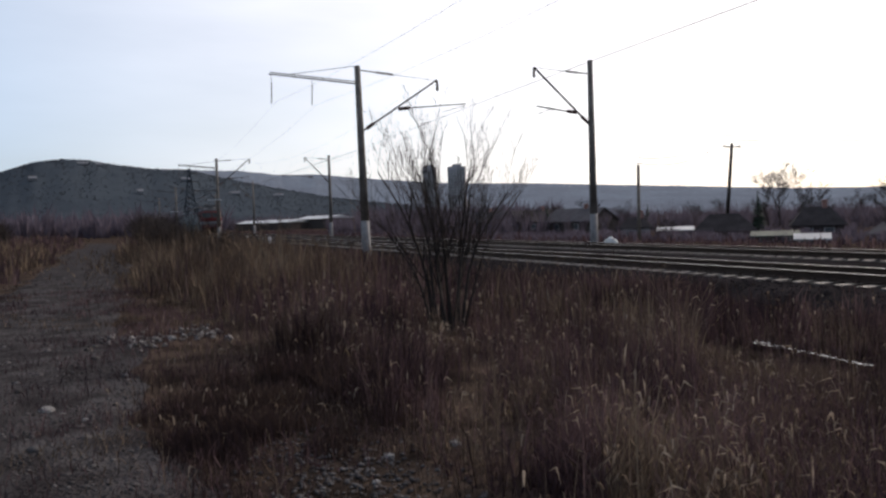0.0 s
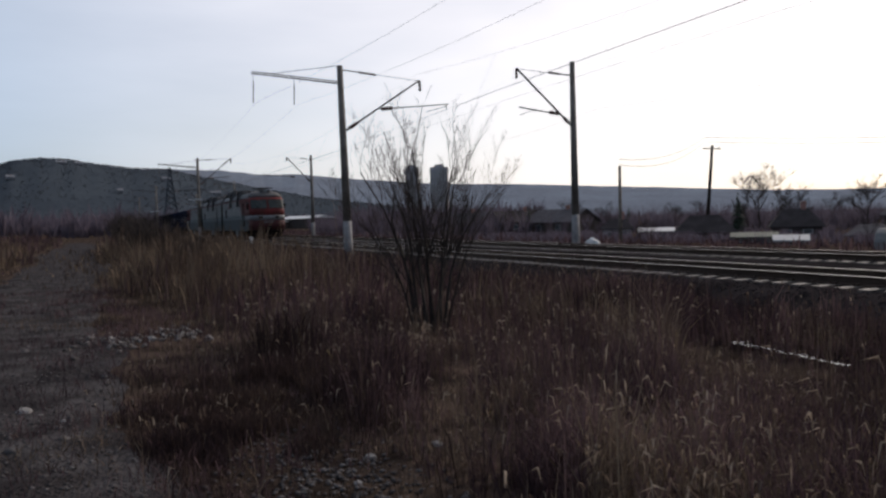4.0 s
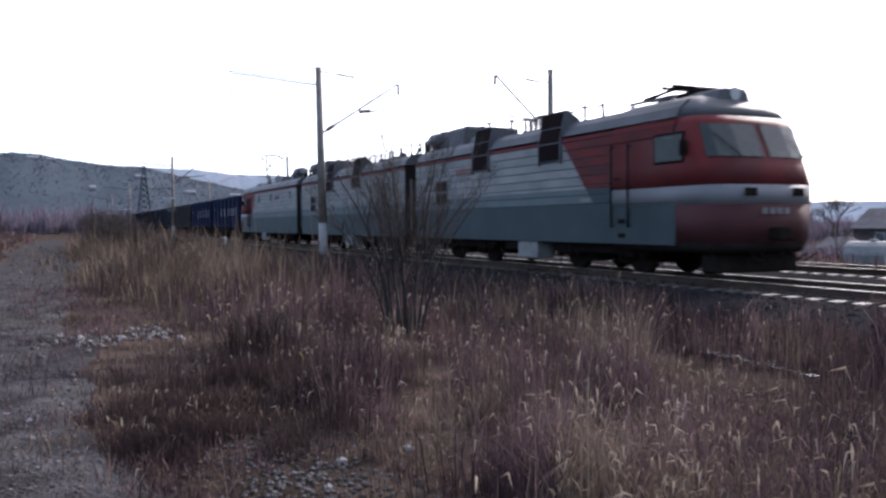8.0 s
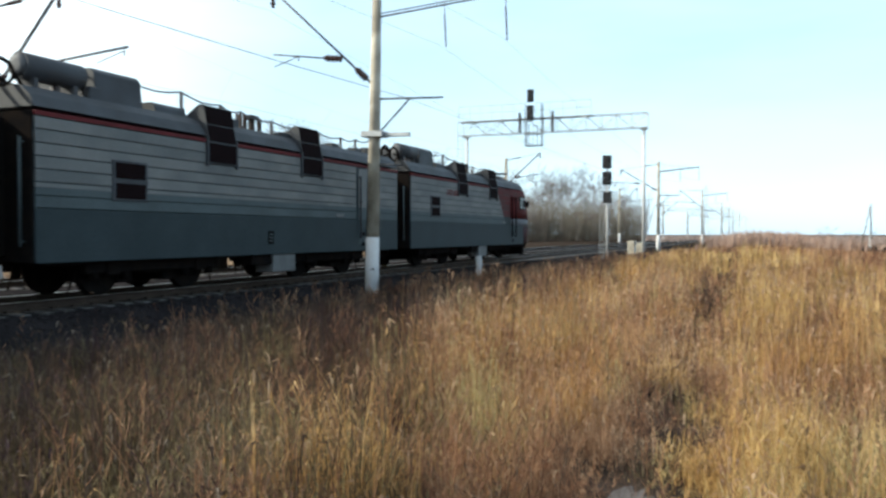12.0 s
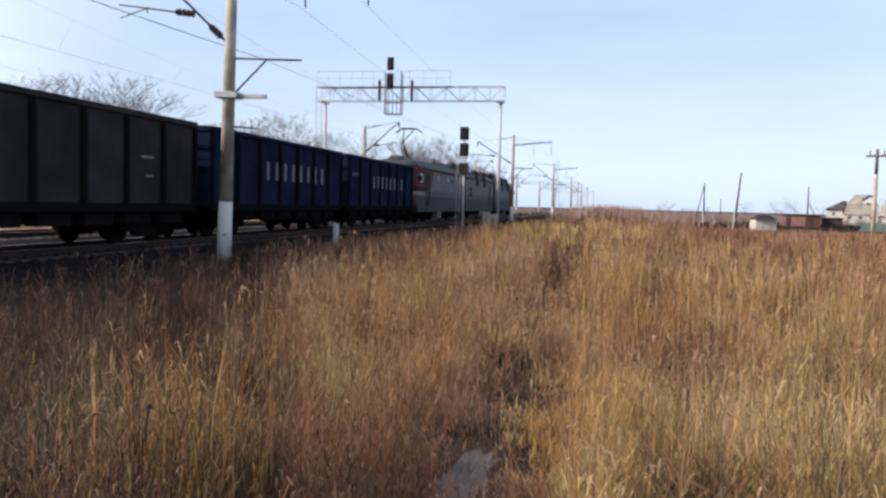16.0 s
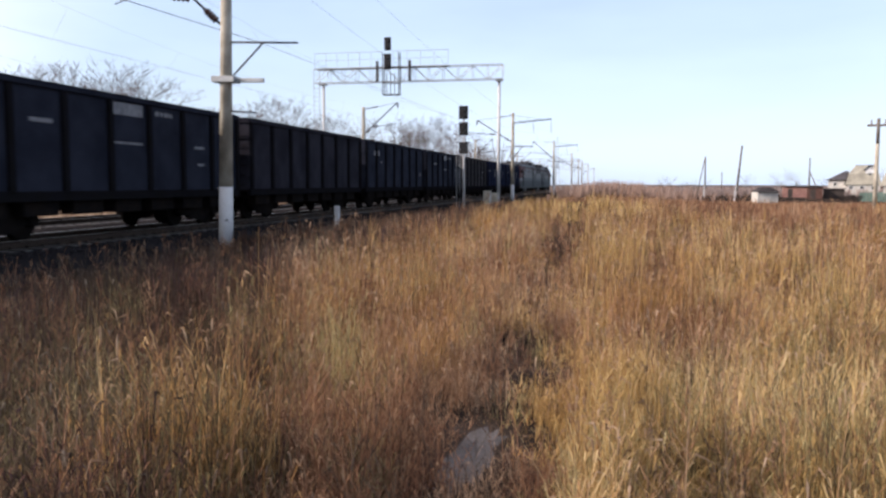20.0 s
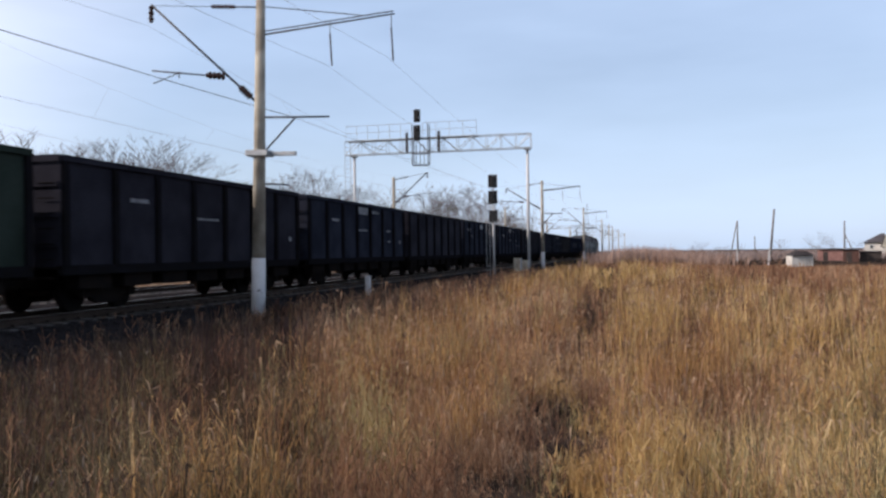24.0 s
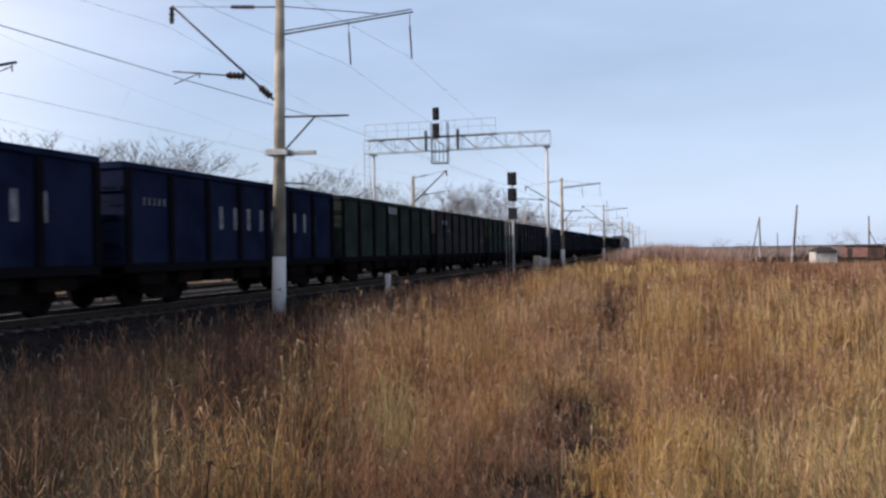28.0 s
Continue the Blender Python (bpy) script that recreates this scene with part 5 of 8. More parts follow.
def wagon_bogie():
    bm = bmesh.new()
    for s in (-1, 1):
        for p in (((-1.15, 0.62), (1.15, 0.62), (1.15, 0.42), (0.75, 0.4), (0.4, 0.2), (-0.4, 0.2), (-0.75, 0.4), (-1.15, 0.42)),):
            a = [bm.verts.new((x, s * 0.94, z)) for x, z in p]
            b = [bm.verts.new((x, s * 1.12, z)) for x, z in p]
            for i in range(len(p)):
                bm.faces.new((a[i], a[(i + 1) % len(p)], b[(i + 1) % len(p)], b[i]))
            bm.faces.new(a[::-1])
            bm.faces.new(b)
        for x in (-0.925, 0.925):
            tube(bm, (x, s * 0.9, 0.475), (x, s * 1.2, 0.475), 0.17, 0.15, 10)
        for x in (-0.2, 0.0, 0.2):
            tube(bm, (x, s * 1.03, 0.25), (x, s * 1.03, 0.72), 0.08, n=8)
    bx(bm, -0.25, 0.25, -1.1, 1.1, 0.55, 0.85)
    bmesh.ops.recalc_face_normals(bm, faces=bm.faces)
    return to_mesh("bogie", bm, M_UNDER)


def lettering(u0, u1, v0, v1, n):
    w = (u1 - u0) / n
    out = []
    for k in range(n):
        a = u0 + k * w
        out.append((a + w * 0.32, a + w * 0.58, v0, v1))
    return out


COMPANY = lettering(1.4, 8.9, 2.1, 2.78, 9)
NUMBER = lettering(11.0, 12.3, 2.65, 2.85, 6)
SIGN = [(5.85, 7.2, 3.17, 3.5)]
SMALL = [(4.3, 4.5, 3.27, 3.38), (4.56, 4.74, 3.27, 3.4), (4.8, 4.94, 3.28, 3.39), (5.0, 5.2, 3.27, 3.4), (2.4, 3.0, 2.42, 2.5), (2.4, 2.8, 1.9, 1.97), (0.6, 0.8, 1.85, 2.0), (5.9, 7.2, 2.4, 2.46), (9.6, 10.4, 2.75, 2.85)]
PATCH = [(10.4, 11.4, 2.9, 3.15), (10.7, 10.95, 2.45, 2.6), (9.9, 10.1, 2.5, 2.62), (0.7, 0.95, 1.9, 2.05)]
ORDER = ["blue", "blue", "brown_grey", "dark_slate", "dark_slate", "black_grey", "dark_slate", "dark_slate", "black_grey", "dark_slate", "black_grey", "dark_green", "brown_grey", "dark_green", "blue", "blue", "rust_brown", "black_grey", "dark_slate", "brown_grey", "black_grey", "dark_green"]
MARKS = {1: (COMPANY, NUMBER), 2: (COMPANY, NUMBER), 15: (COMPANY, NUMBER), 16: (COMPANY,), 4: (SIGN, SMALL), 7: (SIGN, SMALL), 10: (SIGN, SMALL), 5: (PATCH,), 8: (PATCH, SIGN), 3: (SMALL[4:6],), 11: (SMALL[6:],), 13: (PATCH,), 14: (SIGN,)}

TRAIN = []    # thing, distance of its datum behind the train's datum, its wheels


def add_vehicle(make, offset):
    WHEELS.clear()
    t = make()
    TRAIN.append((t, offset, list(WHEELS)))


add_vehicle(lambda: loco_section("locomotive", "red and grey electric locomotive section with driver's cab", 16.15, 1), 0.0)
add_vehicle(lambda: loco_section("locomotive_booster", "grey cabless electric locomotive middle section", 16.14, 0), 17.39)
add_vehicle(lambda: loco_section("locomotive", "grey and red electric locomotive section with raised pantograph", 17.05, -1), 34.78)
for k, colour in enumerate(ORDER, 1):
    add_vehicle(lambda: gondola(colour, MARKS.get(k, ())), 52.66 + W_PITCH * (k - 1))
for t, o, w in TRAIN:
    t.matrix_world = pose(-132.9 - o, TRACK_Y, 0)


def run(s):
    """Metres travelled by the train's datum along x, at s seconds."""
    return -133.04 + 14.844 * s - 0.00419 * (s - 10) ** 2 - 0.00056 * (s - 10) ** 3


# ---------------------------------------------------------------- dry grass
def lane(x):
    """Middle of the trodden strip through the grass."""
    return 0.82 + 0.035 * (x - 6)


def open_strip(x, y):
    """Low wet growth before the ditch water."""
    az, r = np.degrees(np.arctan2(-x, y)), np.hypot(x, y)
    return (az > 36) & (az < 51) & (r > 7.6) & (r < 12.4)


def stony(x, y):
    """Bare stony ground beside the cart track."""
    return ((x + 5.2) / 1.25) ** 2 + ((y - 1.35) / 0.6) ** 2 < 1


def cover(x, y):
    """How thickly grass grows at a place, 0 to 1."""
    c, w = track_path(x)
    yj = y + 0.3 * np.sin(x * 1.9 + 0.8 * np.sin(y * 2.1)) + 0.22 * np.sin(x * 4.7 + y * 2.9) + 0.12 * np.sin(x * 11.3 + y * 7.0)
    on_track = (np.abs(yj - c) < w * 0.95) & (x < 1.5)
    d = np.ones_like(x)
    d = np.where((x > -12) & (x < 4) & (y > 8.1 + 0.5 * np.sin(x * 0.8)), 0.75, d)
    d = np.where((y > 9.6) & (x < 4), d * 0.5, d)
    d = np.where((y > 9.6) & (x >= 4), np.maximum(d, 0.7), d)
    d = np.where(y > np.where(x < 4, 11.15, 11.25), 0.03, d)
    thin = (yj < 1.75 + 0.35 * np.sin(x * 1.3)) & (x < -3.5) & (x > -21)
    d = np.where(thin, 0.13, d)
    d = np.where((np.abs(y - c) < w * 1.4) & (x < -21) & ~on_track, 0.45, d)
    d = np.where(on_track, 0.02, d)
    d = np.where(((x + 12.7) / 1.5) ** 2 + ((y - 0.6) / 1.1) ** 2 < 1, 0.05, d)
    d = np.where(y > 11.6, 0.0, d)
    d = np.where(stony(x, y), 0.05, np.where(open_strip(x, y), d * 0.6, d))
    d = np.where((x > -10.4) & (x < -6.0) & (np.abs(y - 8.4) < 0.6), 0.01, d)
    trod = (x > 2) & (np.abs(y - lane(x)) < 0.35 + 0.15 * np.sin(x * 1.7))
    d = np.where(trod, d * np.where(x < 7.5, 0.45, 0.7), d)
    bare = ((x - 4.95) / 0.62) ** 2 + ((y - 0.86) / 0.17) ** 2 < 1
    d = np.where(bare, 0.02, d)
    d = np.where(np.hypot(x, y) < 2.6, 0.0, d)
    n = np.sin(x * 0.55 + 2.1 * np.sin(y * 0.41)) * np.cos(y * 0.62 + 1.7 * np.sin(x * 0.33))
    m = np.sin(x * 2.3 + 1.9 * np.sin(y * 1.9)) * np.cos(y * 2.7 + 1.3 * np.sin(x * 1.6))
    return d * np.clip(0.62 + 0.35 * n + 0.75 * m, 0.05, 1)


def sample(rng, n, r0, r1, a0, a1, power=1.0):
    """Places round the origin between two distances and two yaws, thinning outwards."""
    r = r0 + (r1 - r0) * rng.random(n) ** power
    a = np.radians(rng.uniform(a0, a1, n) + rng.normal(0, 6.0, n))
    x, y = -r * np.sin(a), r * np.cos(a)
    keep = rng.random(n) < cover(x, y)
    return x[keep], y[keep], r[keep]


def stalks(name, x, y, r, h0, h1, material, label, width=0.0035, bend=0.35, plume=0.0, plume_mat=None, seed=3, thick=0.00034, plain=False, leaf=0, leaf_r=10.0):
    """Tapering bent stalks as one mesh; a share of them carries a drooping plume."""
    rng = np.random.default_rng(seed)
    n = len(x)
    h = rng.uniform(h0, h1, n) * (0.75 + 0.35 * rng.random(n))
    h = np.where(rng.random(n) < (0.0 if plain else 0.45), h * rng.uniform(0.4, 0.75, n), h)
    tuft = np.sin(x * 1.9 + np.sin(y * 2.3)) * np.cos(y * 1.6 + 0.7 * np.sin(x * 2.1))
    t1, t2 = tuft_hash(x, y)
    full = h.copy()
    h *= (1 + 0.2 * tuft) * (0.48 + 0.92 * t2)
    yz = y + 0.3 * np.sin(x * 1.9 + 0.8 * np.sin(y * 2.1)) + 0.22 * np.sin(x * 4.7 + y * 2.9)
    h = np.where((yz < 1.7) & (x < -3) & (x > -21), h * 0.3, h)
    trod = (x > 2) & (np.abs(y - lane(x)) < 0.55)
    h = np.where(trod, h * np.where(x < 7.5, 0.36, 0.6), h)
    c, tw = track_path(x)
    h = np.where((np.abs(y - c) < tw * 1.15) & (x < 1.5), h * 0.3, h)
    h = np.where((y > 9.4) & (x > 0), h * 0.55, h)
    h = np.where((np.hypot(x + 10.6, y - 4.35) < 1.5), h * 0.55, h)
    h = np.where(open_strip(x, y), h * 0.33, np.where(stony(x, y), h * 0.4, h))
    h = full if plain else h
    w = np.maximum(width, thick * r) * rng.uniform(0.7, 1.5, n)
    a = rng.uniform(0, 2 * np.pi, n)
    f = rng.uniform(0, 2 * np.pi, n)
    lean = rng.normal(0, bend, n) * h * 0.5
    lx, ly = lean * np.cos(a), lean * np.sin(a)
    wx, wy = np.cos(f) * w, np.sin(f) * w
    z = height(x, y) - 0.03
    P = np.stack
    b0 = P([x - wx, y - wy, z], 1)
    b1 = P([x + wx, y + wy, z], 1)
    mx, my, mz = x + lx * 0.35, y + ly * 0.35, z + h * 0.6
    m0 = P([mx - wx * 0.8, my - wy * 0.8, mz], 1)
    m1 = P([mx + wx * 0.8, my + wy * 0.8, mz], 1)
    tip = P([x + lx, y + ly, z + h * (1 - 0.12 * np.abs(lean / h))], 1)
    V = P([b0, b1, m0, m1, tip], 1).reshape(-1, 3)
    k = 5 * np.arange(n)
    Q = P([k, k + 1, k + 3, k + 2], 1)
    Tt = P([k + 2, k + 3, k + 4], 1)
    if leaf:
        i = np.repeat(np.nonzero(r < leaf_r)[0], leaf)
        m = len(i)
        u = rng.uniform(0.12, 0.92, m)
        ang, ln = rng.uniform(0, 2 * np.pi, m), rng.uniform(0.05, 0.17, m) * (1.15 - 0.5 * u)
        c, sn = np.cos(ang), np.sin(ang)
        q0 = P([x[i] + lx[i] * u ** 1.6, y[i] + ly[i] * u ** 1.6, z[i] + h[i] * u], 1)
        q1 = q0 + P([c * ln * 0.5, sn * ln * 0.5, ln * rng.uniform(0.2, 0.8, m)], 1)
        q2 = q1 + P([c * ln * 0.5, sn * ln * 0.5, ln * rng.uniform(-0.8, 0.35, m)], 1)
        lw = np.maximum(width, thick * r[i])[:, None] * rng.uniform(0.6, 1.5, (m, 1))
        sd = P([-sn, c, np.zeros(m)], 1) * lw
        k = len(V) + 5 * np.arange(m)
        V = np.concatenate([V, P([q0 - sd * 0.5, q0 + sd * 0.5, q1 - sd, q1 + sd, q2], 1).reshape(-1, 3)])
        Q, Tt = np.concatenate([Q, P([k, k + 1, k + 3, k + 2], 1)]), np.concatenate([Tt, P([k + 2, k + 3, k + 4], 1)])
    ob = tagged(new(name, fast_mesh(name, V, [Q, Tt], material)), label, "grass", kind="stuff")
    if plume:
        s = rng.random(n) < plume
        m = int(s.sum())
        t0, hh, aa = tip[s], h[s], a[s] + rng.normal(0, 0.6, m)
        ln = rng.uniform(0.07, 0.19, m)
        pw = np.maximum(0.005, 0.0009 * r[s]) * rng.uniform(0.7, 1.3, m)
        dx, dy = np.cos(aa), np.sin(aa)
        droop = rng.uniform(0.1, 0.7, m)
        sx, sy = -dy * pw, dx * pw
        mid = t0 + P([dx * ln * 0.35 * droop, dy * ln * 0.35 * droop, ln * 0.5], 1)
        end = t0 + P([dx * ln * 1.1 * droop, dy * ln * 1.1 * droop, ln * (0.9 - droop)], 1)
        side = P([sx, sy, np.zeros(m)], 1)
        up = P([np.zeros(m), np.zeros(m), pw], 1)
        V = P([t0, mid - side, mid + side, mid - up, mid + up, end], 1).reshape(-1, 3)
        k = 6 * np.arange(m)
        F = np.concatenate([P([k, k + 1, k + 5, k + 2], 1), P([k, k + 3, k + 5, k + 4], 1)])
        tagged(new(name + "_plumes", fast_mesh(name + "_plumes", V, [F], plume_mat)), "pale feathery seed plumes on dry stalks", "grass plumes", kind="stuff")
    return ob


def tuft_hash(x, y, cell=0.62):
    """Two random numbers shared by all stalks of one tuft."""
    i = np.floor((x + 0.33 * np.sin(2.3 * y + 0.7) + 0.15 * np.sin(5.1 * y)) / cell)
    j = np.floor((y + 0.33 * np.sin(1.9 * x) + 0.15 * np.sin(4.3 * x + 1)) / cell)
    a, b = np.sin(i * 127.1 + j * 311.7) * 43758.5453, np.sin(i * 269.5 + j * 183.3) * 24634.6345
    return a - np.floor(a), b - np.floor(b)


g = np.random.default_rng(21)
# the meadow: ochre with russet drifts
x, y, r = sample(g, 240000, 2.8, 27, -128, -50, 1.25)
t1, t2 = tuft_hash(x, y)
v, w = tuft_hash(x, y, 1.7)
pick = 0.6 * t1 + 0.3 * v + 0.1 * g.random(len(x))
# towards the rails the train's shade is put in as darker grass colours
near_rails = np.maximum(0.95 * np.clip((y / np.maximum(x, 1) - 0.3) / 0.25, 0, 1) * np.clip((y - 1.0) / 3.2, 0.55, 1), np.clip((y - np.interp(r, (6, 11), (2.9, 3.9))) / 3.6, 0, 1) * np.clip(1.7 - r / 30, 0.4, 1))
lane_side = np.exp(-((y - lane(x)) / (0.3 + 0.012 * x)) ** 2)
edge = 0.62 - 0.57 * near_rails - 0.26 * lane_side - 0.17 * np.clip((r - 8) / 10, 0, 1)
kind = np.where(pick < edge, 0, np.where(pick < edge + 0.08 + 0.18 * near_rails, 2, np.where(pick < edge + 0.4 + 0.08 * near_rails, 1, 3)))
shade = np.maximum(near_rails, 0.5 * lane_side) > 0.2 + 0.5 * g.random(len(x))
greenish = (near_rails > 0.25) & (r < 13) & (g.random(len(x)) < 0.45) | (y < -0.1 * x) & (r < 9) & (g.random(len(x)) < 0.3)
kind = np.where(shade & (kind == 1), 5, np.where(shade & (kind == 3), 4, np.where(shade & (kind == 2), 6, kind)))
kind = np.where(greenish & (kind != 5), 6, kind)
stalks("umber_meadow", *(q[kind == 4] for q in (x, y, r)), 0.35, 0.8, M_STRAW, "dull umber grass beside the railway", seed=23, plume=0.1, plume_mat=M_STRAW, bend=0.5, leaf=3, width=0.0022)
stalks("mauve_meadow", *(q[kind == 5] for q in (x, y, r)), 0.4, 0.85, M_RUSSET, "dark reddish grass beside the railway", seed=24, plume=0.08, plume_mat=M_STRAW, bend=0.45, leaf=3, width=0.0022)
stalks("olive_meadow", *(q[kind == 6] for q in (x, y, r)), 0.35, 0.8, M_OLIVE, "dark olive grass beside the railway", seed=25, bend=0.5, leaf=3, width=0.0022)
orange = (y > lane(x) - 0.2 + 0.5 * g.normal(0, 1, len(x))) | (w < 0.18)
kind = np.where((kind == 0) & orange, 7, kind)
kind = np.where((kind == 0) & (y < -0.06 * x) & (r < 9) & (g.random(len(x)) < 0.45), 2, kind)
stalks("ochre_meadow", *(q[kind == 0] for q in (x, y, r)), 0.45, 0.92, M_GRASS_OCHRE, "thick stand of tall ochre dry grass", seed=4, plume=0.12, plume_mat=M_PALE_STRAW, bend=0.38, leaf=3, width=0.0022)
stalks("orange_meadow", *(q[kind == 7] for q in (x, y, r)), 0.45, 0.9, M_GRASS_ORANGE, "thick stand of orange-brown dry grass", seed=22, plume=0.12, plume_mat=M_PALE_STRAW, bend=0.4, leaf=3, width=0.0022)
stalks("russet_meadow", *(q[kind == 1] for q in (x, y, r)), 0.45, 0.9, M_GRASS_RED, "tall reddish-brown dry grass beside the railway", seed=5, plume=0.1, plume_mat=M_PALE_STRAW, bend=0.4, leaf=3, width=0.0022)
stalks("dull_meadow", *(q[kind == 2] for q in (x, y, r)), 0.35, 0.8, M_GRASS_GREEN, "dull greenish-brown grass in the meadow", seed=15, bend=0.5, leaf=3, width=0.0022)
stalks("straw_meadow", *(q[kind == 3] for q in (x, y, r)), 0.35, 0.8, M_PALE_STRAW, "dull brown straw-like grass in the meadow", seed=18, plume=0.06, plume_mat=M_PALE_STRAW, bend=0.5, leaf=3, width=0.0022)
# taller growth at the foot of the ballast, coloured dark for the train's shade
x, y = np.concatenate([g.uniform(2.5, 46, 15000), g.uniform(-9, 2.5, 9000)]), np.concatenate([g.uniform(5.6, 10.9, 15000), g.uniform(5.4, 10.7, 9000)])
t1, t2 = tuft_hash(x, y, 0.8)
tall = (1.92 - 0.125 * y) * np.where(x > 2.5, 0.85, 1.14) * np.where(open_strip(x, y), 0.33, 1)
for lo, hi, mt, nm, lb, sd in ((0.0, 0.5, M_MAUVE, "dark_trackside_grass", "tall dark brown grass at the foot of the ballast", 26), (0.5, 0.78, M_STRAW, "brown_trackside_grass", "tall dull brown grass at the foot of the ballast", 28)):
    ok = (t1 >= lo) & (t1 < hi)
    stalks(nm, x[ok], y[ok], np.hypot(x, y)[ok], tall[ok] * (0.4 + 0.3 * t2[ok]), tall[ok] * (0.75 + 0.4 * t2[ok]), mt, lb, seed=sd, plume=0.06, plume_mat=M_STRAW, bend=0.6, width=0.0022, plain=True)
# growth on the foot of the ballast bank, up to the sleeper ends, shade in its colour
x, y = g.uniform(-62, 0.5, 26000), 11.75 - 3.6 * g.random(26000) ** 1.5
t1, t2 = tuft_hash(x, y, 0.8)
bank = (0.5 + 0.36 * t2) * np.where(y > 10.9, 0.6, 1.0) * np.where(open_strip(x, y), 0.4, 1) * np.where(x > -9, 0.6, 1)
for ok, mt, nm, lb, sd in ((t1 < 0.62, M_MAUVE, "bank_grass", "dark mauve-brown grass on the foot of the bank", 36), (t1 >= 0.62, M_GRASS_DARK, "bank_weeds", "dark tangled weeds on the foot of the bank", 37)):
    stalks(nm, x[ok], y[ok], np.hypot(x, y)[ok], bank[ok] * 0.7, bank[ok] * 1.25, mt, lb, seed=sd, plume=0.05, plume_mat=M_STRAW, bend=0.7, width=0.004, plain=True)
# taller tangle on the bank beside the wheels, in the same shaded colours
x, y = g.uniform(-17, -0.5, 10000), g.uniform(8.8, 11.7, 10000)
t1, t2 = tuft_hash(x, y, 0.7)
tangle = (1.62 - 0.075 * y) * np.interp(x, (-17, -9, -4, -2, -0.5), (0.9, 1.2, 1.6, 1.4, 0.6)) * np.where(np.abs(np.degrees(np.arctan2(-x, y)) - 43.5) < 6.5, 0.25, 1) * (0.85 + 0.3 * t2)
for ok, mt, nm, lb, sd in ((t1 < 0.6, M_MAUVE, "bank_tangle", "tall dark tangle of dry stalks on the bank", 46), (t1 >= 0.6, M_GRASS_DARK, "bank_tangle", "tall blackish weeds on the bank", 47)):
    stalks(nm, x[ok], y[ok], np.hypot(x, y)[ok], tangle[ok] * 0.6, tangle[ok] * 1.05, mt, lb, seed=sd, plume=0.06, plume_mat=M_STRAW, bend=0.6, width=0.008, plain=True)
# broken and bent stems between
x, y, r = sample(g, 110000, 2.8, 18, -128, 75, 1.2)
t1, t2 = tuft_hash(x, y)
tan = (t1 < 0.55) & (x > 1) & (y < 0.3 * x)
stalks("bent_stems", x[tan], y[tan], r[tan], 0.15, 0.58, M_PALE_STRAW, "bent and broken pale stems in the grass", seed=16, bend=2.2, width=0.0022)
dull = ~tan & ((x < -2) | (y > 0.4 * x))
stalks("bent_brown_stems", x[dull], y[dull], r[dull], 0.2, 0.6, M_MAUVE, "bent dark brown stems in the grass", seed=17, bend=2.2, width=0.0022)
dull = ~tan & ~dull
stalks("bent_russet_stems", x[dull], y[dull], r[dull], 0.2, 0.6, M_GRASS_RED, "bent reddish-brown stems in the grass", seed=19, bend=2.2, width=0.0022)
x, y, r = sample(g, 190000, 25, 105, -128, -55, 1.5)
mix = (np.sin(x * 0.09 + y * 0.21) + 0.6 * np.sin(y * 0.5 - x * 0.04) + g.normal(0, 0.5, len(x))) > 0.1
mix |= (y > 6) | (r > 48 + 12 * np.sin(y * 0.3))
far = np.where(r > 52, 0.45, 1.0)
stalks("ochre_field", x[~mix], y[~mix], r[~mix], 0.5 * far[~mix], 0.85 * far[~mix], M_GRASS_OCHRE, "tall ochre dry grass across the field", seed=6, thick=0.0003)
stalks("russet_field", x[mix], y[mix], r[mix], 0.5 * far[mix], 0.85 * far[mix], M_GRASS_RED, "reddish-brown dry grass across the field", seed=7, thick=0.0003)
# the verge towards the tracks and the shrub
x, y, r = sample(g, 170000, 2.8, 15, -55, 92, 1.15)
side = np.degrees(np.arctan2(-x, y))
low = np.clip((x + 16) / 8, 0, 1)
green = (side < 15 + g.normal(0, 20, len(x))) & (g.random(len(x)) < 0.72)
t1, t2 = tuft_hash(x, y)
pale = ~green & (t1 + g.normal(0, 0.15, len(x)) < 0.36)
rust = ~green & ~pale
stalks("green_verge", x[green], y[green], r[green], 0.3, 0.68, M_OLIVE, "dull greenish dry grass in the verge", seed=14, plume=0.03, plume_mat=M_PLUME, bend=0.6, leaf=1, leaf_r=8.0)
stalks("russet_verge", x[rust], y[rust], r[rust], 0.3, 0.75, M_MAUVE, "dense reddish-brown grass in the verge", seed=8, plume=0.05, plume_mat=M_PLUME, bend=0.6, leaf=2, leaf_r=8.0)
stalks("plumed_verge", x[pale], y[pale], r[pale], 0.3, 0.8, M_STRAW, "dry brown reeds with pale plumes in the verge", seed=9, plume=0.14, plume_mat=M_PLUME, bend=0.55, leaf=2, leaf_r=8.0)
x, y, r = sample(g, 120000, 13, 130, 35, 130, 1.5)
yel = (np.sin(x * 0.35) * np.cos(y * 0.8) + g.normal(0, 0.35, len(x))) > 0.35
stalks("russet_strip", x[~yel], y[~yel], r[~yel], 0.45, 0.9, M_MAUVE, "reddish-brown grass along the track", seed=10, thick=0.0007, bend=0.5)
stalks("straw_strip", x[yel], y[yel], r[yel], 0.5, 0.95, M_STRAW, "tufts of russet dry grass along the track", seed=11, thick=0.0006, bend=0.5)
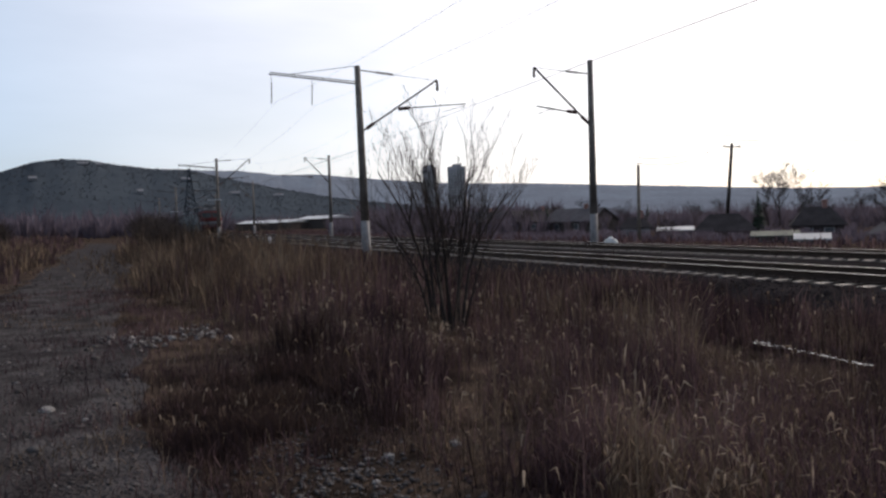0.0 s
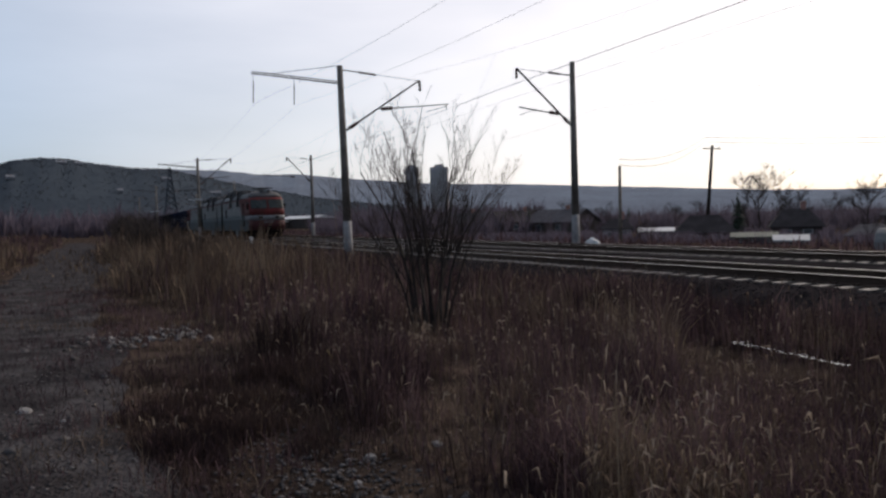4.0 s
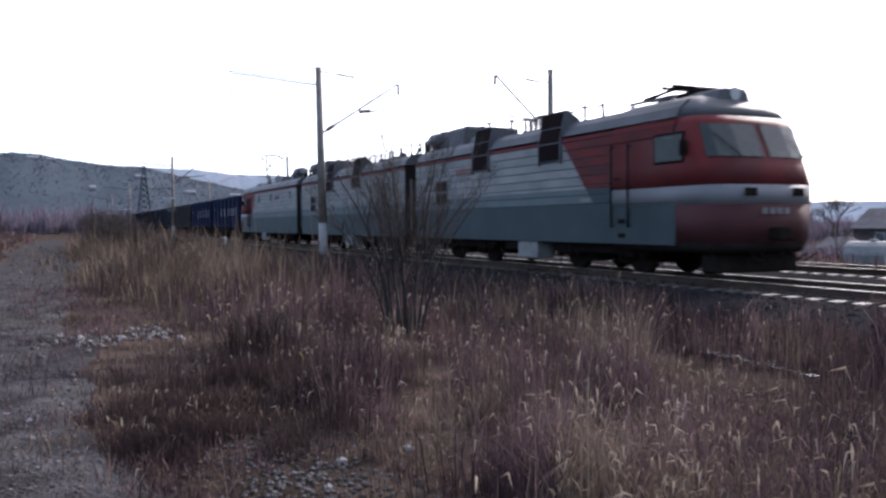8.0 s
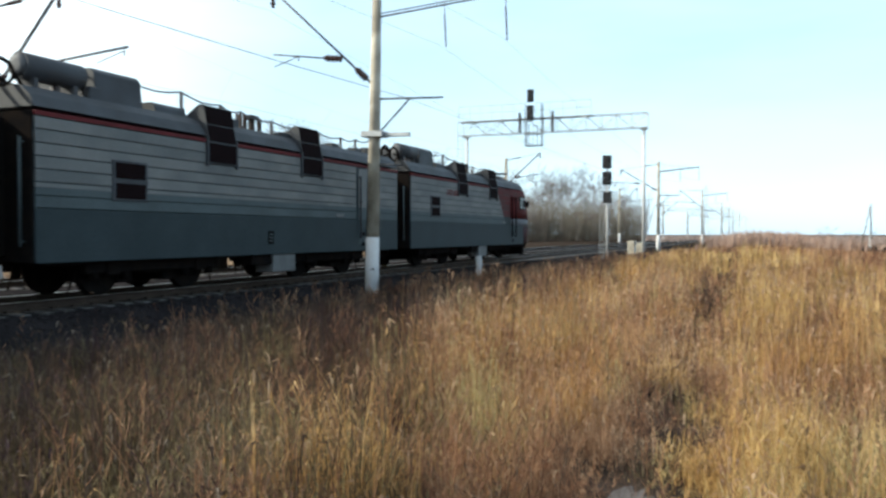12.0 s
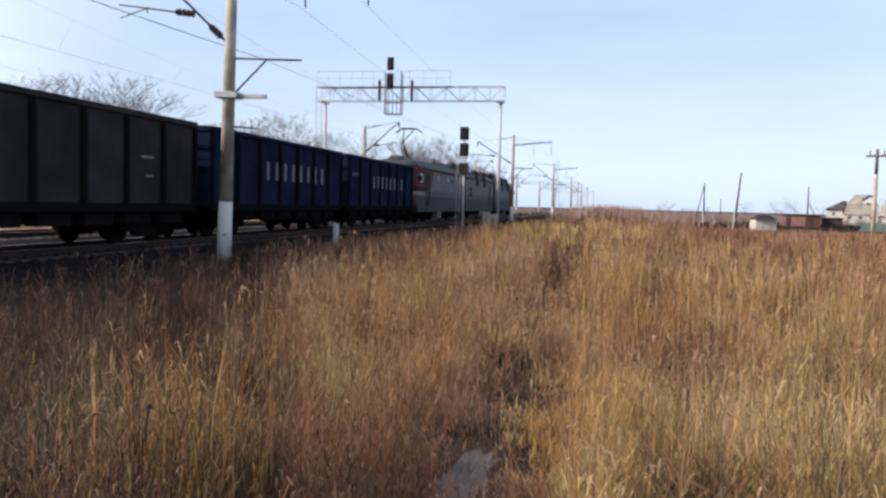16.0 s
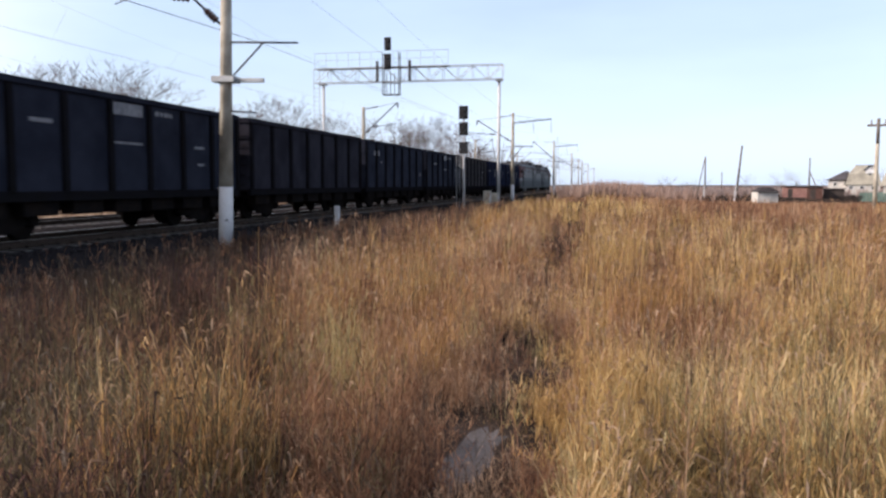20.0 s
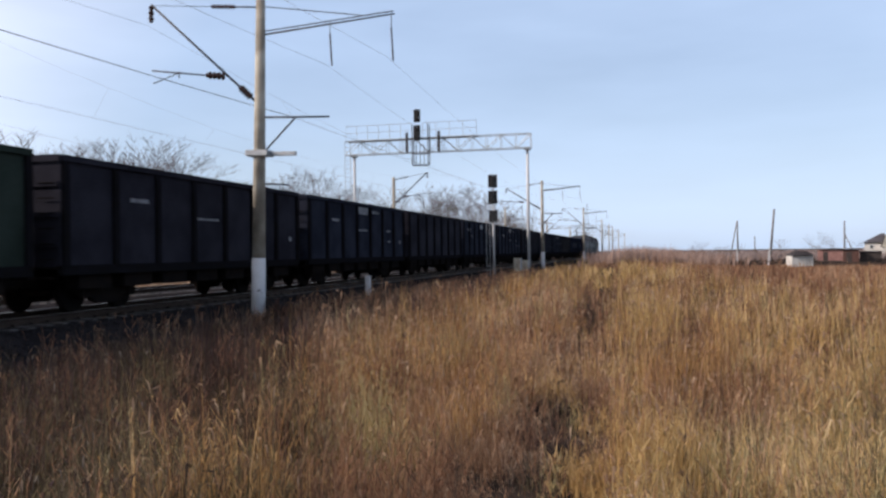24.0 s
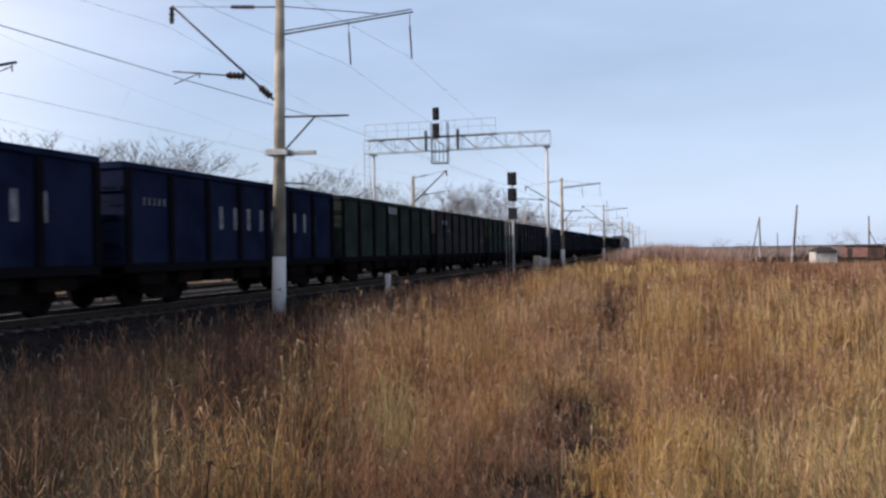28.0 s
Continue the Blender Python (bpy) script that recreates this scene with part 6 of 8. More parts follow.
# branching brown weeds standing in the grass
def weeds(name, x, y, h0, h1, material, label, seed, limbs=10):
    rng = np.random.default_rng(seed)
    n = len(x)
    h = rng.uniform(h0, h1, n)
    z = height(x, y) - 0.03
    w = np.maximum(0.0022, 0.0003 * np.hypot(x, y))
    lx, ly = rng.normal(0, 0.12, n) * h, rng.normal(0, 0.12, n) * h
    V, F, k = [], [], 0

    def strip(p, q, wa, wb):
        nonlocal k
        f = rng.uniform(0, np.pi, n)
        s = np.stack([np.cos(f), np.sin(f), np.zeros(n)], 1)
        V.append(np.stack([p - s * wa[:, None], p + s * wa[:, None], q + s * wb[:, None], q - s * wb[:, None]], 1).reshape(-1, 3))
        i = k + 4 * np.arange(n)
        F.append(np.stack([i, i + 1, i + 2, i + 3], 1))
        k += 4 * n

    base, top = np.stack([x, y, z], 1), np.stack([x + lx, y + ly, z + h], 1)
    strip(base, top, w, w * 0.6)
    for _ in range(limbs):
        u = rng.uniform(0.3, 1.0, n)[:, None]
        a, ln = rng.uniform(0, 2 * np.pi, n), h * rng.uniform(0.12, 0.3, n) * (1.25 - u[:, 0])
        p = base + (top - base) * u
        q = p + np.stack([np.cos(a) * ln * 0.7, np.sin(a) * ln * 0.7, ln * 0.9], 1)
        strip(p, q, w * 0.6, w * 0.9)
        e = q + np.stack([np.cos(a) * ln * 0.15, np.sin(a) * ln * 0.15, ln * 0.3], 1)
        strip(q, e, w * 1.2, w * 0.6)
    return tagged(new(name, fast_mesh(name, np.concatenate(V), [np.concatenate(F)], material)), label, "weeds", kind="stuff")


x, y, r = sample(g, 9000, 3.2, 40, -128, -45, 1.3)
weeds("brown_weeds", x[::2], y[::2], 0.4, 0.95, M_GRASS_RED, "branching reddish-brown dead weeds", 41)
weeds("dark_weeds", x[1::3], y[1::3], 0.4, 0.85, M_STRAW, "branching brown dead weeds", 42)
x, y, r = sample(g, 5000, 3.2, 30, -40, 92, 1.3)
ok = ~(open_strip(x, y) | stony(x, y))
x, y = x[ok], y[ok]
weeds("verge_weeds", x[::2], y[::2], 0.35, 0.75, M_GRASS_DARK, "branching weeds in the verge, coloured dark for shade", 43)
weeds("pale_verge_weeds", x[1::2], y[1::2], 0.35, 0.75, M_STRAW, "pale dry branching weeds in the verge", 44)
# fallen stems on the ground
x, y, r = sample(g, 70000, 2.8, 16, -128, -45, 1.2)
t1, t2 = tuft_hash(x, y)
near = y < 0.3 * x
x, y, r, t1 = x[near], y[near], r[near], t1[near]
for sel, mt, nm, sd in ((t1 < 0.4, M_GRASS_OCHRE, "fallen_straw", 61), (t1 >= 0.4, M_PALE_STRAW, "fallen_brown_straw", 62)):
    stalks(nm, x[sel], y[sel], r[sel], 0.1, 0.22, mt, "fallen dry stems matted on the ground", seed=sd, bend=3.5, width=0.003)
# thin growth south of the cart track
x, y, r = sample(g, 14000, 2.8, 45, 130, 235, 1.4)
stalks("sparse_meadow", x, y, r, 0.5, 0.9, M_GRASS_OCHRE, "ochre dry grass beside the cart track", seed=12, thick=0.001)
# weeds; the near clumps carry their shade in the colour
for cx, cy, sx, sy, n, h in ((-6.9, 0.95, 0.95, 0.42, 15000, 0.78), (-8.6, 1.9, 0.9, 0.5, 4000, 0.7), (-24, 2.4, 4.5, 0.9, 5000, 1.0), (-42, 4.5, 12, 2.2, 7000, 1.7), (-48, -6.0, 9, 1.5, 3500, 0.9)):
    x, y = g.normal(cx, sx, n), g.normal(cy, sy, n)
    ok = np.hypot(x, y) > 3
    stalks("weed_thicket", x[ok], y[ok], np.hypot(x, y)[ok], h * 0.5, h, M_STRAW if cx < -20 else M_GRASS_DARK, "tangled thicket of dead weeds", seed=int(13 - cx), bend=0.8, thick=0.0006)
# a bare dusty patch in the trodden strip, and pale stones beside the cart track
bm = bmesh.new()
ring = []
for i in range(22):
    a = 2 * math.pi * i / 22
    q = 1 + 0.9 * noise.noise((math.cos(a) * 2.4, math.sin(a) * 2.4, 4.0))
    ring.append((4.95 + 0.68 * q * math.cos(a), 0.86 + 0.17 * q * math.sin(a) - 0.05 * q * math.cos(a)))
loops = []
for u, dz in ((1.0, -0.02), (0.85, 0.004), (0.7, 0.006), (0.55, 0.008), (0.38, 0.008), (0.2, 0.006)):
    loops.append([bm.verts.new((4.95 + (x - 4.95) * u, 0.86 + (y - 0.86) * u, float(height(4.95 + (x - 4.95) * u, 0.86 + (y - 0.86) * u)) + dz + 0.012 * noise.noise((x * u * 9, y * u * 9, u * 5)))) for x, y in ring])
for la, lb in zip(loops, loops[1:]):
    for i in range(22):
        bm.faces.new((la[i], la[(i + 1) % 22], lb[(i + 1) % 22], lb[i])).smooth = True
bm.faces.new(loops[-1])
tagged(new("bare_patch", to_mesh("bare_patch", bm, M_DUST)), "bare patch of grey dusty earth in the grass", "bare earth", kind="structure")

x, y = g.normal(4.95, 0.5, 1000), g.normal(0.86, 0.17, 1000)
stalks("patch_straw", x, y, np.hypot(x, y), 0.05, 0.24, M_STRAW, "short broken straw on the bare patch", seed=27, bend=2.0, width=0.0022)


def pale_stone(x, y, r, seed):
    rnd = random.Random(seed)
    bm = bmesh.new()
    bmesh.ops.create_icosphere(bm, subdivisions=2, radius=r)
    for v in bm.verts:
        v.co *= 1 + 0.28 * noise.noise(v.co * (1.4 / r) + Vector((seed, 0, 0)))
        v.co.z *= 0.6
    ob = new("stone", to_mesh("stone", bm, M_PALE_STONE))
    ob.matrix_world = pose(x, y, float(height(x, y)) + r * 0.35, 0, 0, rnd.uniform(0, 360))
    tagged(ob, "pale angular stone lying beside the cart track", "stone", "pale stones by the track")


for i, (x, y, r) in enumerate(((-8.5, -0.65, 0.075), (-8.0, -0.3, 0.03), (-8.35, -0.5, 0.03), (-5.6, 2.3, 0.045), (-9.8, 0.1, 0.03), (-13.2, 0.2, 0.06), (-12.7, 0.75, 0.07), (-13.0, 1.35, 0.065), (-12.6, 1.1, 0.05), (-13.4, -0.1, 0.05), (-5.5, 1.75, 0.04), (-5.0, 1.5, 0.03))):
    pale_stone(x, y, r, i)
# low growth on the stony ground
x, y = g.uniform(-24, -2.5, 42000), g.uniform(-4.5, 2.4, 42000)
t1, t2 = tuft_hash(x, y, 0.9)
c, tw = track_path(x)
ok = (t1 + 0.5 * np.clip((tw - np.abs(y - c)) / tw, 0, 1) < g.uniform(0.15, 0.95, len(x))) & (np.hypot(x, y) > 2.6)
x, y, t2 = x[ok], y[ok], t2[ok]
d = t2 < 0.72
stalks("low_dark_weeds", x[d], y[d], np.hypot(x, y)[d], 0.06, 0.26, M_MAUVE, "low dark weeds on the stony ground", seed=33, bend=1.2, plain=True)
stalks("low_straw", x[~d], y[~d], np.hypot(x, y)[~d], 0.05, 0.2, M_STRAW, "low dry straw on the stony ground", seed=34, bend=1.2, plain=True)
# thin growth on the far side of the tracks
x = g.uniform(-220, 160, 15000)
y = g.uniform(25.2, 48, 15000)
dark = x < -4
stalks("trackside_grass", x[dark], y[dark], np.hypot(x, y)[dark], 0.3, 0.7, M_MAUVE, "low brown grass beyond the tracks", seed=30, thick=0.0009)
x, y = g.uniform(-4, 90, 16000), g.uniform(24.6, 50, 16000)
stalks("straw_beyond_tracks", x, y, np.hypot(x, y), 0.3, 0.6, M_PALE_STRAW, "pale straw-coloured grass beyond the tracks", seed=32, thick=0.0012)


def brush(name, pts, h0, h1, w, material, label, seed, twigs=7):
    """Fans of bare twigs rising from many places, as one mesh."""
    rng = np.random.default_rng(seed)
    P = np.repeat(pts, twigs, 0)
    n = len(P)
    h = rng.uniform(h0, h1, len(pts)).repeat(twigs) * rng.uniform(0.6, 1.1, n)
    a, sp = rng.uniform(0, 2 * np.pi, n), rng.uniform(0.05, 0.5, n) * h
    f = rng.uniform(0, np.pi, n)
    ww = w * rng.uniform(0.5, 1.4, n)
    side = np.stack([np.cos(f) * ww, np.sin(f) * ww, 0 * f], 1)
    mid = P + np.stack([np.cos(a) * sp * 0.45, np.sin(a) * sp * 0.45, h * 0.55], 1)
    tip = P + np.stack([np.cos(a) * sp, np.sin(a) * sp, h], 1)
    V = np.stack([P - side * 0.5, P + side * 0.5, mid + side, mid - side, tip], 1).reshape(-1, 3)
    k = 5 * np.arange(n)
    return tagged(new(name, fast_mesh(name, V, [np.stack([k, k + 1, k + 2, k + 3], 1), np.stack([k + 3, k + 2, k + 4], 1)], material)), label, "brush", kind="stuff")


# ---------------------------------------------------------------- shrubs and trees
def branch_net(rng, height_m, spread, levels, stems, droop=0.0, start=0.0, fork=(3, 5), thin=1.0, girth=1.0):
    """Tapered limbs: a list of (p0, p1, r0, r1, level)."""
    segs = []

    def grow(p, d, ln, r, lv):
        steps = 3 if lv < 2 else 2
        for i in range(steps):
            q = p + d * (ln / steps)
            r1 = r * (0.86 if lv else 0.88)
            segs.append((p, q, r, r1, lv))
            p, r = q, r1
            d = (d + Vector((rng.uniform(-1, 1), rng.uniform(-1, 1), rng.uniform(-0.4, 0.8) - droop)) * 0.16).normalized()
            if lv < levels:
                k = rng.randint(*fork) if i == steps - 1 else rng.randint(1, 2)
                for _ in range(k):
                    side = Vector((rng.uniform(-1, 1), rng.uniform(-1, 1), rng.uniform(-0.1, 0.6))).normalized()
                    nd = (d * (1.1 - spread) + side * spread).normalized()
                    grow(p, nd, ln * rng.uniform(0.5, 0.72), max(r * 0.55 * thin, 0.003), lv + 1)

    for _ in range(stems):
        a = rng.uniform(0, 2 * math.pi)
        lean = rng.uniform(0.15, 0.45) if stems > 1 else 0.05
        root = Vector((0.15 * math.cos(a), 0.15 * math.sin(a), start)) if stems > 1 else Vector((0, 0, start))
        grow(root, Vector((lean * math.cos(a), lean * math.sin(a), 1)).normalized(), height_m, height_m * (0.018 if stems > 1 else 0.03) * girth, 0)
    return segs


def bare_tree(name, seed, h, spread, levels, stems, fork=(2, 4), twig_r=0.004, mats=(None, None), droop=0.0, slim=False, girth=1.0):
    rnd = random.Random(seed)
    segs = branch_net(rnd, h, spread, levels, stems, droop, fork=fork, girth=girth)
    trunk, crown = bmesh.new(), bmesh.new()
    tv, tf = [], []
    for p, q, r0, r1, lv in segs:
        if lv < 2:
            tube(trunk, p, q, max(r0, twig_r), max(r1, twig_r), 6, False)
        else:
            d = (q - p).normalized()
            s = d.cross(Vector((rnd.uniform(-1, 1), rnd.uniform(-1, 1), 0.3))).normalized()
            u = d.cross(s)
            a, b = max(r0, twig_r), max(r1 * 0.7, twig_r * 0.6)
            k = len(tv)
            if slim:
                tv += [p + s * a, p - s * a, q - s * b, q + s * b]
                tf.append((k, k + 1, k + 2, k + 3))
                continue
            for c, w in ((p, a), (q, b)):
                tv += [c + s * w, c - s * w * 0.5 + u * w * 0.86, c - s * w * 0.5 - u * w * 0.86]
            tf += [(k, k + 1, k + 4, k + 3), (k + 1, k + 2, k + 5, k + 4), (k + 2, k, k + 3, k + 5)]
    crown.free()
    return (to_mesh("trunk", trunk, mats[0] or M_BARK), fast_mesh("crown", np.array([tuple(v) for v in tv]), [np.array(tf)], mats[1] or M_TWIG))


def plant(name, meshes, at, scale, turn, label, group=""):
    t = thing(name, label, "tree" if "tree" in name else "shrub", at, turn, group)
    t.scale = (scale,) * 3
    part("trunk", meshes[0], None, t)
    part("crown", meshes[1], None, t, "bare twigs")
    return t


def stout_shrub(seed, leans):
    """A shrub of several stout stems from one root, each leaning its own way, with upswept side twigs."""
    rnd = random.Random(seed)
    trunk = bmesh.new()
    tv, tf = [], []

    def twig(p, q, a, b):
        d = (q - p).normalized()
        sd = d.cross(Vector((rnd.uniform(-1, 1), rnd.uniform(-1, 1), 0.3))).normalized()
        up = d.cross(sd)
        k = len(tv)
        for c, w in ((p, a), (q, b)):
            tv.extend([c + sd * w, c - sd * w * 0.5 + up * w * 0.86, c - sd * w * 0.5 - up * w * 0.86])
        tf.extend([(k, k + 1, k + 4, k + 3), (k + 1, k + 2, k + 5, k + 4), (k + 2, k, k + 3, k + 5)])

    def limb(p, d, ln, r, lv, pull=Vector((0, 0, 0))):
        steps = 9 if lv == 0 else 5 if lv == 1 else 3
        for i in range(steps):
            q = p + d * (ln / steps)
            r1 = r * (0.86 if lv < 2 else 0.75)
            if lv < 2 and r > 0.008:
                tube(trunk, p, q, r, r1, 6, False)
            else:
                twig(p, q, max(r, 0.0022), max(r1, 0.0016))
            p, r = q, r1
            d = (d + Vector((rnd.uniform(-1, 1), rnd.uniform(-1, 1), rnd.uniform(0.0, 0.7))) * (0.1 if lv == 0 else 0.15) + (pull if i > 2 else pull * 0.1)).normalized()
            if lv < 3 and (lv or i > 1):
                for _ in range(rnd.randint(1, 2) if lv < 2 else rnd.randint(1, 2)):
                    out = Vector((rnd.uniform(-1, 1), rnd.uniform(-1, 1), rnd.uniform(0.1, 0.6))).normalized()
                    limb(p, (d * 0.75 + out * 0.5).normalized(), ln * rnd.uniform(0.3, 0.52) * (1 - 0.3 * i / steps), r * 0.5, lv + 1)

    for side, depth, ln, r in leans:
        limb(Vector((0.17 * side, depth * 0.4, 0)), Vector((side * 0.1, depth * 0.3, 1)).normalized(), ln * 1.12, r, 0, Vector((side * 0.075, depth * 0.12, 0)))
    return (to_mesh("trunk", trunk, M_BARK), fast_mesh("crown", np.array([tuple(v) for v in tv]), [np.array(tf)], M_TWIG))


shrub = stout_shrub(11, ((-1.2, 0.1, 2.75, 0.048), (-0.95, -0.2, 2.5, 0.042), (-0.55, 0.2, 2.6, 0.045), (-0.25, -0.25, 2.5, 0.036), (0.15, 0.1, 2.9, 0.05), (0.45, -0.2, 2.6, 0.04), (0.8, 0.2, 2.6, 0.044), (1.1, -0.1, 2.4, 0.042), (1.4, 0.15, 2.1, 0.034), (-1.5, -0.1, 2.1, 0.034)))
plant("shrub", shrub, (-11.9, 4.85, -0.62), 0.94, 68, "bare many-stemmed shrub with stout dark stems and thin upright twigs")
THICKET = bare_tree("shrub", 19, 1.3, 0.5, 3, 9, fork=(2, 3), twig_r=0.009, slim=True)
for sx, sy, sc in ((-44, 2.2, 0.75), (-47, 3.2, 0.85), (-51, 1.9, 0.9), (-55, 3.0, 1.0), (-40, 3.4, 0.7), (-60, 2.4, 1.0), (-37, 4.6, 0.6), (-66, 3.0, 1.1), (-30, 3.2, 0.5), (-74, 2.5, 1.1), (-58, -6.5, 0.7), (-68, -7.5, 0.8)):
    plant("shrub", THICKET, (sx, sy, float(height(sx, sy)) - 0.05), sc, sx * 37 % 360, "bare tangled shrub beside the cart track", "roadside shrubs")
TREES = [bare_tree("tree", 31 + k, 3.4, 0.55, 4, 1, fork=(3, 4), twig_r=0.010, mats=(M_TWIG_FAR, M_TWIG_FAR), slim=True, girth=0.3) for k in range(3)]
VILLAGE = [bare_tree("tree", 51 + k, 3.6, 0.55, 4, 1, fork=(2, 4), twig_r=0.02, mats=(M_BARK, M_TWIG), slim=True) for k in range(3)]
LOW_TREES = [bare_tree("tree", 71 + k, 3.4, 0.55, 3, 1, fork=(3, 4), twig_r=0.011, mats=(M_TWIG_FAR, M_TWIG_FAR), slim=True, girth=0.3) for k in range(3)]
LOW_GARDEN = [bare_tree("tree", 81 + k, 3.6, 0.55, 3, 1, fork=(3, 4), twig_r=0.028, mats=(M_BARK, M_TWIG), slim=True) for k in range(3)]


def polar(az, d):
    a = radians(az)
    return -d * math.sin(a), d * math.cos(a)


def top_of(meshes):
    return max(v.co.z for v in meshes[1].vertices)


# the wood beyond the far track, seen over the wagons
rt = random.Random(4)
for az, el, d in ((-50, 7.0, 90), (-53.5, 7.0, 92), (-55, 6.9, 97), (-57, 6.7, 99), (-58.5, 6.0, 104), (-61, 4.6, 115), (-64.5, 5.0, 125), (-66.5, 5.2, 128), (-68.4, 4.7, 134), (-70, 4.2, 142), (-72, 3.7, 160), (-74, 3.9, 175), (-75.2, 4.1, 185), (-76.4, 4.2, 190), (-77.4, 4.2, 200), (-78.6, 3.8, 205), (-79.6, 3.2, 215), (-47, 6.5, 92), (-44, 6.0, 95), (-40, 6.2, 90), (-35, 5.5, 95), (-30, 5.6, 100), (-25, 5.2, 100), (-18, 4.5, 110), (-80.6, 2.4, 240), (-73, 3.2, 150), (-62.6, 4.4, 118)):
    x, y = polar(az, d)
    m = rt.choice(TREES)
    h = (EYE_Z + d * math.tan(radians(el)) + 0.7) * 1.18
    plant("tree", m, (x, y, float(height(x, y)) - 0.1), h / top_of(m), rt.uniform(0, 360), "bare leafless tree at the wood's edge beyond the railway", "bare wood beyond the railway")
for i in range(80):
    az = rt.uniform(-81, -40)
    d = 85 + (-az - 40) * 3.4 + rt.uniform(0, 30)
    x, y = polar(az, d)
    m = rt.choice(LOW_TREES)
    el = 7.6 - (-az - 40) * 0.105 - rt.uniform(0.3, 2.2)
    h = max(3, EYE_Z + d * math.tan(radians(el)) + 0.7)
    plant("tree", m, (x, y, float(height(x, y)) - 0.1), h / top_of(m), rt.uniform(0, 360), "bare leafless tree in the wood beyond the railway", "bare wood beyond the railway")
n = 2000
hw = np.random.default_rng(77)
az = hw.uniform(-82, -20, n)
dist = 92 + np.clip(-az - 40, 0, 99) * 3.3 + hw.uniform(0, 30, n)
X, Y = -dist * np.sin(np.radians(az)), dist * np.cos(np.radians(az))
top = (EYE_Z + dist * np.tan(np.radians(np.clip(6.6 - np.clip(-az - 40, 0, 99) * 0.075, 2.4, 7)))) / 11.0 * (1.0 + 0.3 * np.sin(az * 1.3) * np.sin(az * 0.41 + 1))
for lo, hi in ((0, 0.55), (0.55, 0.8), (0.8, 1.0), (1.0, 2.0)):
    ok = (top >= lo) & (top < hi)
    m = float(top[ok].mean()) * 11 if ok.any() else 0
    if ok.any():
        brush("wood_twigs", np.stack([X, Y, height(X, Y)], 1)[ok], m * 0.45, m * 1.05, 0.03, M_WOOD, "fine bare twigs of the wood beyond the railway", int(hi * 100), twigs=22)
n = 1300
az = hw.uniform(33, 60, n)
dist = hw.uniform(66, 112, n)
ok = np.sin(az * 2.9) + 0.6 * np.sin(az * 7.1 + 1) > -0.1
X, Y = -dist * np.sin(np.radians(az)), dist * np.cos(np.radians(az))
brush("garden_bushes", np.stack([X, Y, height(X, Y) - 0.1], 1)[ok], 0.5, 1.3, 0.03, M_BRUSH, "bare bushes before the village houses", 78, twigs=12)
# garden trees in the village
for az, el, d in ((45.71, 3.29, 120), (43.9, 1.9, 118), (44.6, 1.5, 119), (39.4, 2.2, 95), (46.4, 1.0, 120), (58, 1.3, 130), (62, 0.9, 140), (64.5, 0.8, 150), (55.5, 1.0, 135), (51, 0.8, 140), (47, 0.8, 145), (36, 2.2, 110), (33, 2.6, 100), (30, 2.0, 110), (26, 2.2, 110), (20, 2.4, 105), (14, 2.0, 115), (8, 2.4, 105), (2, 2.0, 110), (-6, 2.2, 110), (-12, 2.6, 108), (66, 0.6, 160), (69, 0.5, 170), (71.5, 0.6, 170), (60.2, 1.0, 145), (49.5, 1.0, 150), (41.4, 1.2, 130)):
    x, y = polar(az, d)
    m = rt.choice(VILLAGE)
    h = EYE_Z + d * math.tan(radians(el)) + 1.6
    plant("tree", m, (x, y, float(height(x, y)) - 0.1), h / top_of(m), rt.uniform(0, 360), "bare garden tree among the village houses", "garden trees")
for i in range(80):
    az = rt.uniform(30, 84)
    d = rt.uniform(60, 130) if i % 2 and az < 70 else rt.uniform(130, 330)
    x, y = polar(az, d)
    m = rt.choice(LOW_GARDEN)
    plant("tree", m, (x, y, float(height(x, y)) - 0.1), rt.uniform(1.2, 2.4) * (1 if d < 130 else 1.6) / top_of(m), rt.uniform(0, 360), "bare low tree in the village gardens", "garden trees")


def fir(x, y, h):
    t = thing("fir_tree", "dark narrow fir tree in a garden", "tree", (x, y, float(height(x, y))))
    part("trunk", T(((0, 0, 0), (0, 0, h * 0.9), 0.12, 0.03, 6)), M_BARK, t)
    rnd = random.Random(int(x * 10))
    bm = bmesh.new()
    for k in range(260):
        u = rnd.random() ** 0.8
        z = h * (0.08 + 0.92 * u)
        R = (1 - u) * h * 0.26 + 0.1
        a = rnd.uniform(0, 2 * math.pi)
        c, s = math.cos(a), math.sin(a)
        p0 = Vector((0, 0, z))
        p1 = Vector((c * R, s * R, z - R * 0.35))
        w = Vector((-s, c, 0)) * R * 0.22
        bm.faces.new([bm.verts.new(v) for v in (p0, p0.lerp(p1, 0.6) + w, p1, p0.lerp(p1, 0.6) - w)])
    part("crown", bm, M_FIR, t, "dark needle boughs")


for az, d, el in ((47, 115, 1.35), (60.8, 130, 0.75), (63.5, 150, 0.6), (54, 150, 0.6)):
    x, y = polar(az, d)
    fir(x, y, EYE_Z + d * math.tan(radians(el)) + 1.5)


